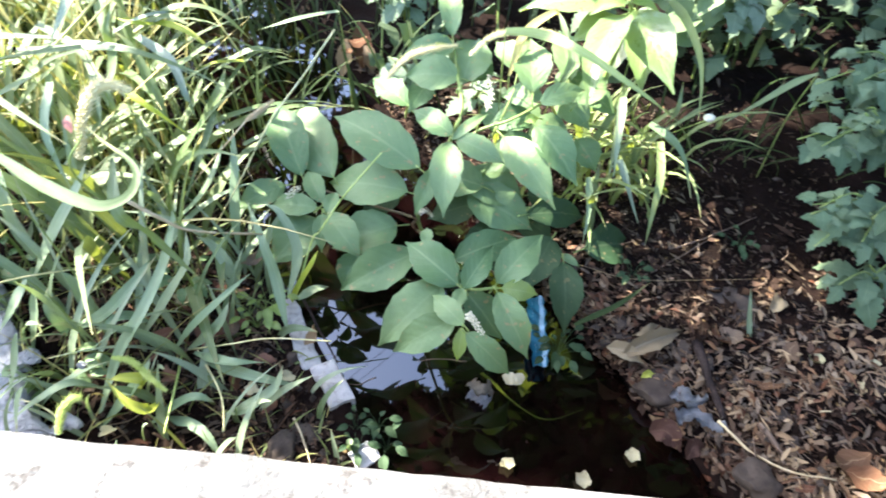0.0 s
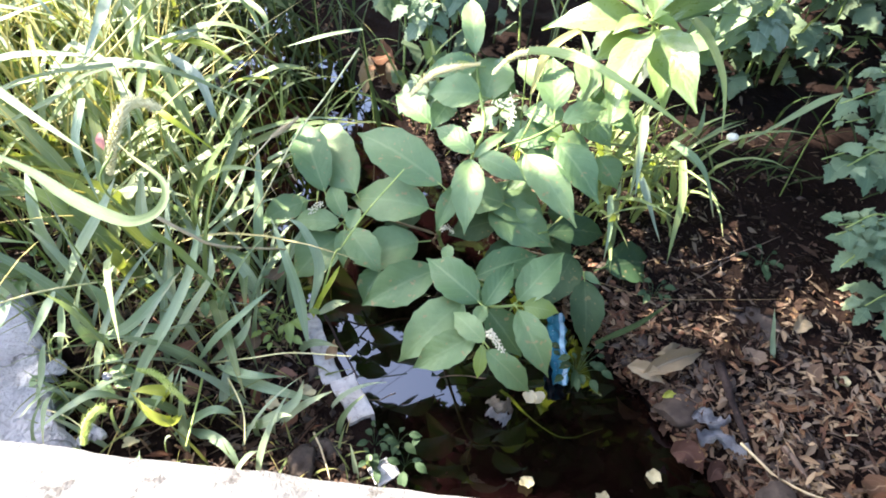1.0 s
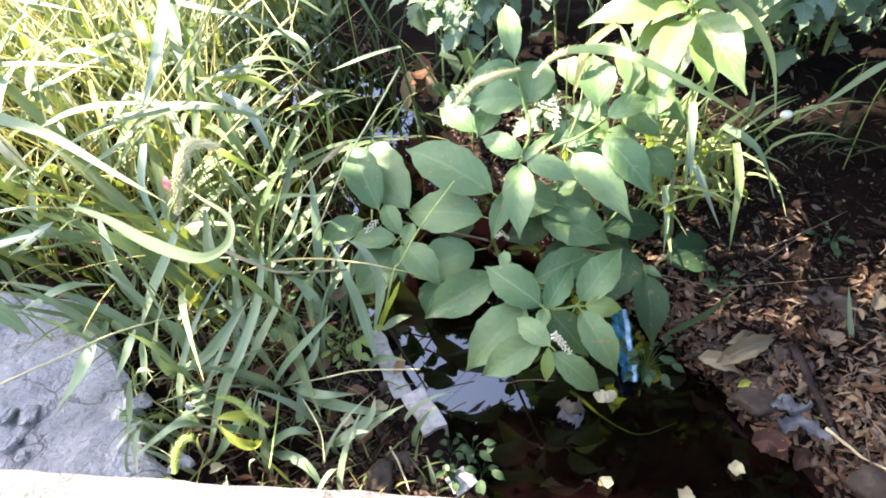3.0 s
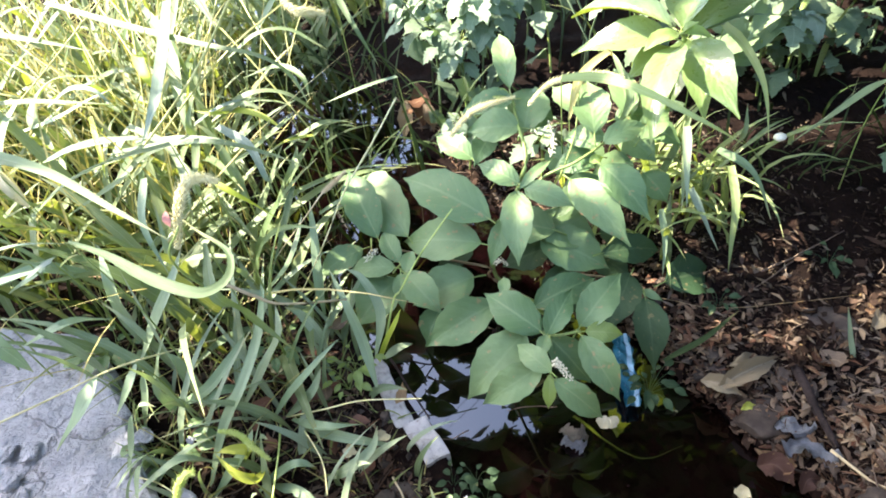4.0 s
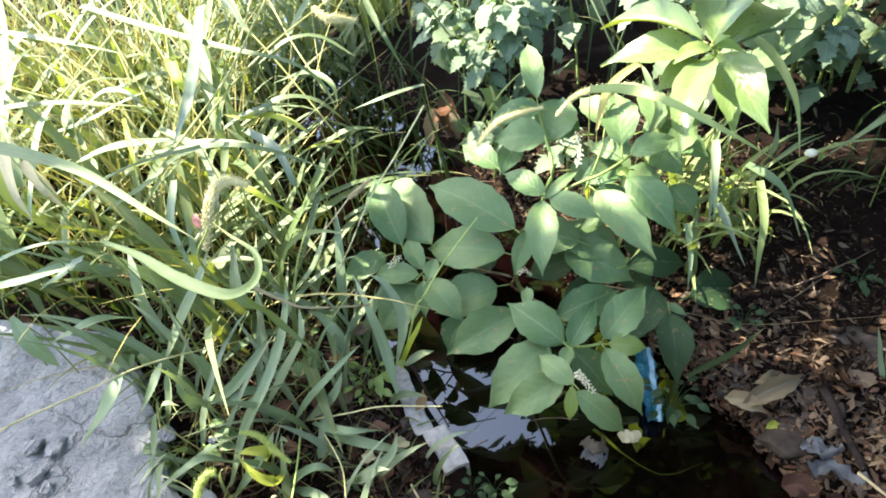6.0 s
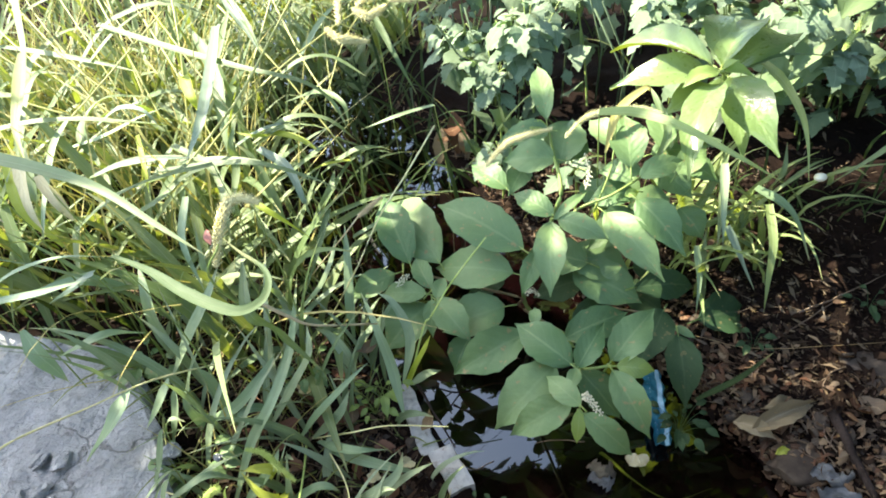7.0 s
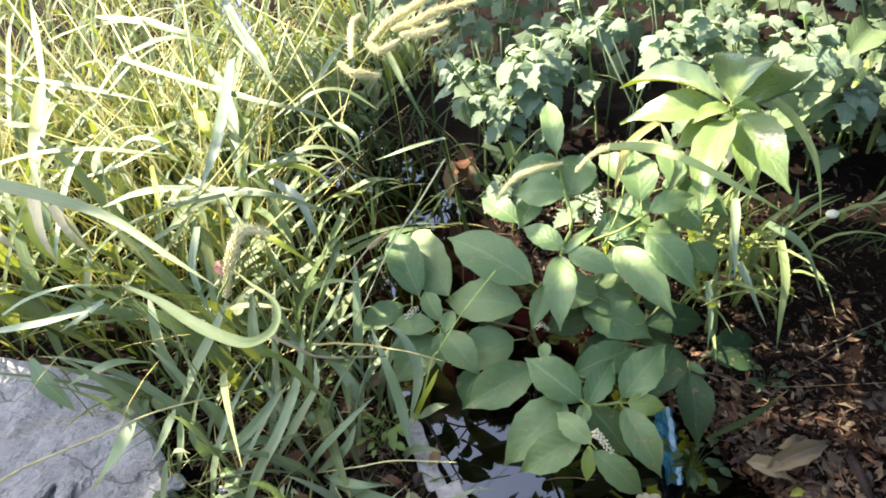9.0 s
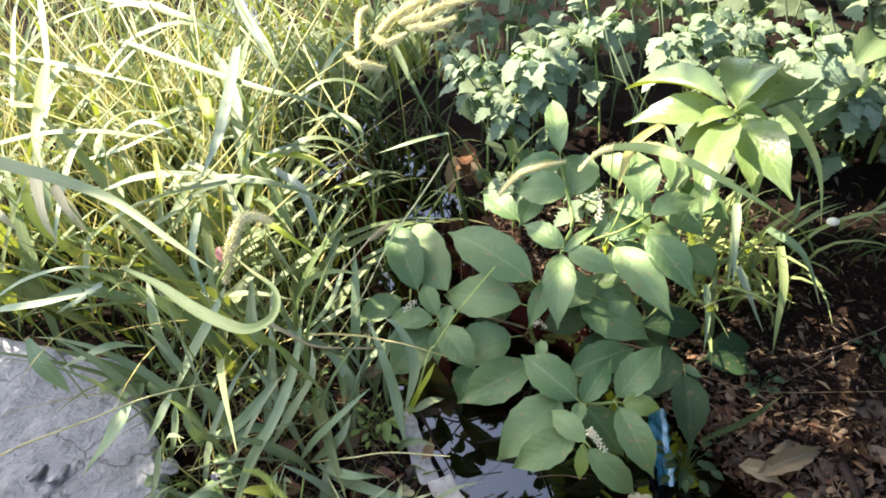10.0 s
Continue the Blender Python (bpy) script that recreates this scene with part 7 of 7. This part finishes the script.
# ---- unseen trees, added to shade the banks and darken the reflection ----
def tree(root, top, crowns, clumps, leaves, seed, label, size=0.10, girth=0.16, loose=(0.30, 0.55)):
    """A trunk, limbs to some of the clumps, and a crown of many leaves in loose clumps."""
    random.seed(seed)
    ob = thing("tree", root, label, "tree", "trees by the road and drain")
    a, b = Vector(root), Vector(top)
    bm = bmesh.new()
    line = spline([a - Vector((0, 0, 0.2)), a.lerp(b, 0.5) + Vector((0.1, -0.1, 0)), b], 14)
    tube(bm, line, [girth * (1 - 0.7 * i / 14) for i in range(15)], 9)
    part("trunk", bm, BARK, ob)
    cb = bmesh.new()
    for k in range(clumps):
        centre, spread = crowns[k % len(crowns)]
        while True:
            v = Vector((random.uniform(-1, 1), random.uniform(-1, 1), random.uniform(-1, 1)))
            if v.length < 1:
                break
        c = Vector(centre) + Vector((v.x * spread[0], v.y * spread[1], v.z * spread[2]))
        if k % 24 == 7:
            s = a.lerp(b, random.uniform(0.6, 1.0))
        if k % 48 == 7:
            lb = bmesh.new()
            tube(lb, spline([s, s.lerp(c, 0.5) + Vector((0, 0, 0.15)), c], 8), [(0.2 if girth > 0.06 else 0.09) * girth * (1 - 0.8 * i / 8) for i in range(9)], 6)
            part("limb", lb, BARK, ob)
        r = random.uniform(*loose)
        for j in range(leaves):
            q = c + Vector((random.gauss(0, r * 0.5), random.gauss(0, r * 0.5), random.gauss(0, r * 0.3)))
            g = random.uniform(0, 6.283)
            d = Vector((math.cos(g), math.sin(g), random.uniform(-0.8, 0.2))) * size * random.uniform(0.5, 0.9)
            ribbon(cb, [q - d, q, q + d], [0.02, size * 0.9, 0.01], Vector((random.uniform(-0.6, 0.6), random.uniform(-0.6, 0.6), 1)), 0.1, 0.0, 2)
    part("crown", cb, CANOPY, ob)


tree((3.4, 2.9, 0.2), (2.9, 3.0, 3.4), [((1.4, 2.2, 4.3), (3.1, 1.15, 0.8)), ((2.5, 4.4, 4.6), (2.2, 1.9, 0.9)), ((-0.5, 2.80, 4.3), (0.9, 0.30, 0.15)), ((-0.7, 5.85, 4.3), (1.1, 0.45, 0.2))], 400, 110, 3, "unseen leafy tree over the drain that darkens its reflection", 0.14)
tree((3.9, 7.6, 0.2), (3.2, 7.4, 3.6), [((1.9, 7.3, 4.4), (2.6, 2.0, 1.7))], 100, 80, 4, "unseen leafy tree added farther along to hide sky from the water", 0.15)
# crowns set on the sun's path so their shadows fall where wanted
tree((-5.6, 2.9, 0.2), (-4.9, 2.6, 3.4), [((-4.40, 2.45, 4.0), (0.35, 0.15, 0.1)), ((-2.92, 2.42, 4.0), (0.28, 0.12, 0.1)), ((-2.4, 2.32, 4.0), (0.40, 0.12, 0.1)), ((-4.25, 2.12, 4.0), (0.35, 0.16, 0.1)), ((-2.0, 2.36, 4.0), (0.26, 0.08, 0.1)), ((-3.66, 2.42, 4.0), (0.17, 0.03, 0.1)), ((-3.22, 2.72, 4.0), (0.13, 0.08, 0.08))], 145, 70, 5, "unseen leafy tree whose added branch shades the slab and drain", 0.10, 0.12, (0.07, 0.15))
tree((-4.6, 9.2, 0.2), (-4.0, 8.8, 3.6), [((-3.2, 8.4, 4.6), (2.7, 1.6, 2.2))], 100, 80, 13, "unseen leafy tree added far along to darken the upstream water", 0.17)
tree((2.6, 5.2, 0.2), (0.4, 4.0, 2.9), [((-0.78, 2.62, 3.0), (0.18, 0.26, 0.1)), ((-1.07, 2.01, 3.0), (0.09, 0.04, 0.06)), ((-1.78, 1.90, 3.0), (0.15, 0.02, 0.06)), ((-2.52, 3.98, 3.0), (0.25, 0.38, 0.1)), ((-2.88, 3.62, 3.0), (0.16, 0.18, 0.08)), ((-3.22, 4.25, 3.0), (0.2, 0.25, 0.08)), ((-0.99, 2.57, 3.0), (0.05, 0.20, 0.06))], 150, 70, 11, "unseen slender tree whose added branches shade parts of both banks", 0.11, 0.05, (0.08, 0.18))
tree((-4.6, 5.6, 0.2), (-3.5, 4.3, 3.6), [((-2.56, 2.69, 4.0), (0.04, 0.03, 0.03))], 9, 45, 12, "unseen slender tree added to shade small patches of the bank", 0.05, 0.05, (0.03, 0.06))
tree((2.9, 1.5, 0.2), (2.8, 1.4, 1.2), [((2.75, 1.3, 1.1), (0.55, 1.7, 0.8))], 60, 110, 8, "unseen dense shrub added to block sky light from the right", 0.13, 0.05)
tree((3.2, 4.3, 0.2), (3.0, 4.4, 1.2), [((2.6, 4.6, 1.2), (1.6, 0.7, 0.9))], 60, 110, 9, "unseen dense shrub added behind the weeds to block light", 0.13, 0.05)
tree((2.7, 3.1, 0.2), (2.2, 2.7, 1.6), [((1.95, 2.10, 1.62), (0.50, 0.50, 0.22)), ((1.25, 2.95, 1.62), (0.42, 0.42, 0.14))], 90, 80, 15, "unseen low leafy branch added to shade the bank", 0.12, 0.05)
tree((-5.2, 4.4, 0.2), (-3.7, 3.7, 3.3), [((-1.62, 2.98, 4.0), (0.30, 0.18, 0.08)), ((-1.95, 4.05, 3.0), (0.20, 0.30, 0.06))], 34, 60, 16, "unseen slender leaning tree added to shade the right bank", 0.10, 0.05, (0.07, 0.15))
tree((3.3, 6.2, 0.2), (1.9, 5.2, 4.0), [((-0.45, 3.48, 4.2), (0.80, 0.10, 0.08)), ((0.42, 4.10, 4.2), (0.20, 0.55, 0.10)), ((-1.36, 4.40, 4.2), (0.12, 0.60, 0.06)), ((-0.45, 4.78, 4.2), (0.35, 0.10, 0.05))], 108, 60, 18, "unseen leafy tree added to trim the sky patch in the water", 0.07, 0.05, (0.05, 0.12))
tree((2.4, 4.0, 0.2), (1.2, 3.2, 1.75), [((0.38, 2.50, 1.70), (0.12, 0.12, 0.04)), ((0.20, 2.27, 1.70), (0.07, 0.06, 0.03))], 16, 45, 20, "unseen low sapling added to shade the bank", 0.09, 0.03, (0.05, 0.11))
tree((-6.0, 4.0, 0.2), (-4.2, 3.3, 3.6), [((-2.86, 2.93, 4.0), (0.09, 0.05, 0.03))], 6, 45, 21, "unseen slender tree added to shade small patches of the bank", 0.07, 0.04, (0.04, 0.08))
tree((-6.2, 4.9, 0.2), (-4.1, 3.7, 3.6), [((-1.58, 3.42, 4.0), (0.09, 0.08, 0.05)), ((-2.20, 3.13, 4.0), (0.12, 0.04, 0.04)), ((-2.09, 2.79, 4.0), (0.07, 0.05, 0.04))], 30, 50, 23, "unseen slender tree added to shade small patches of the bank", 0.08, 0.04, (0.04, 0.08))
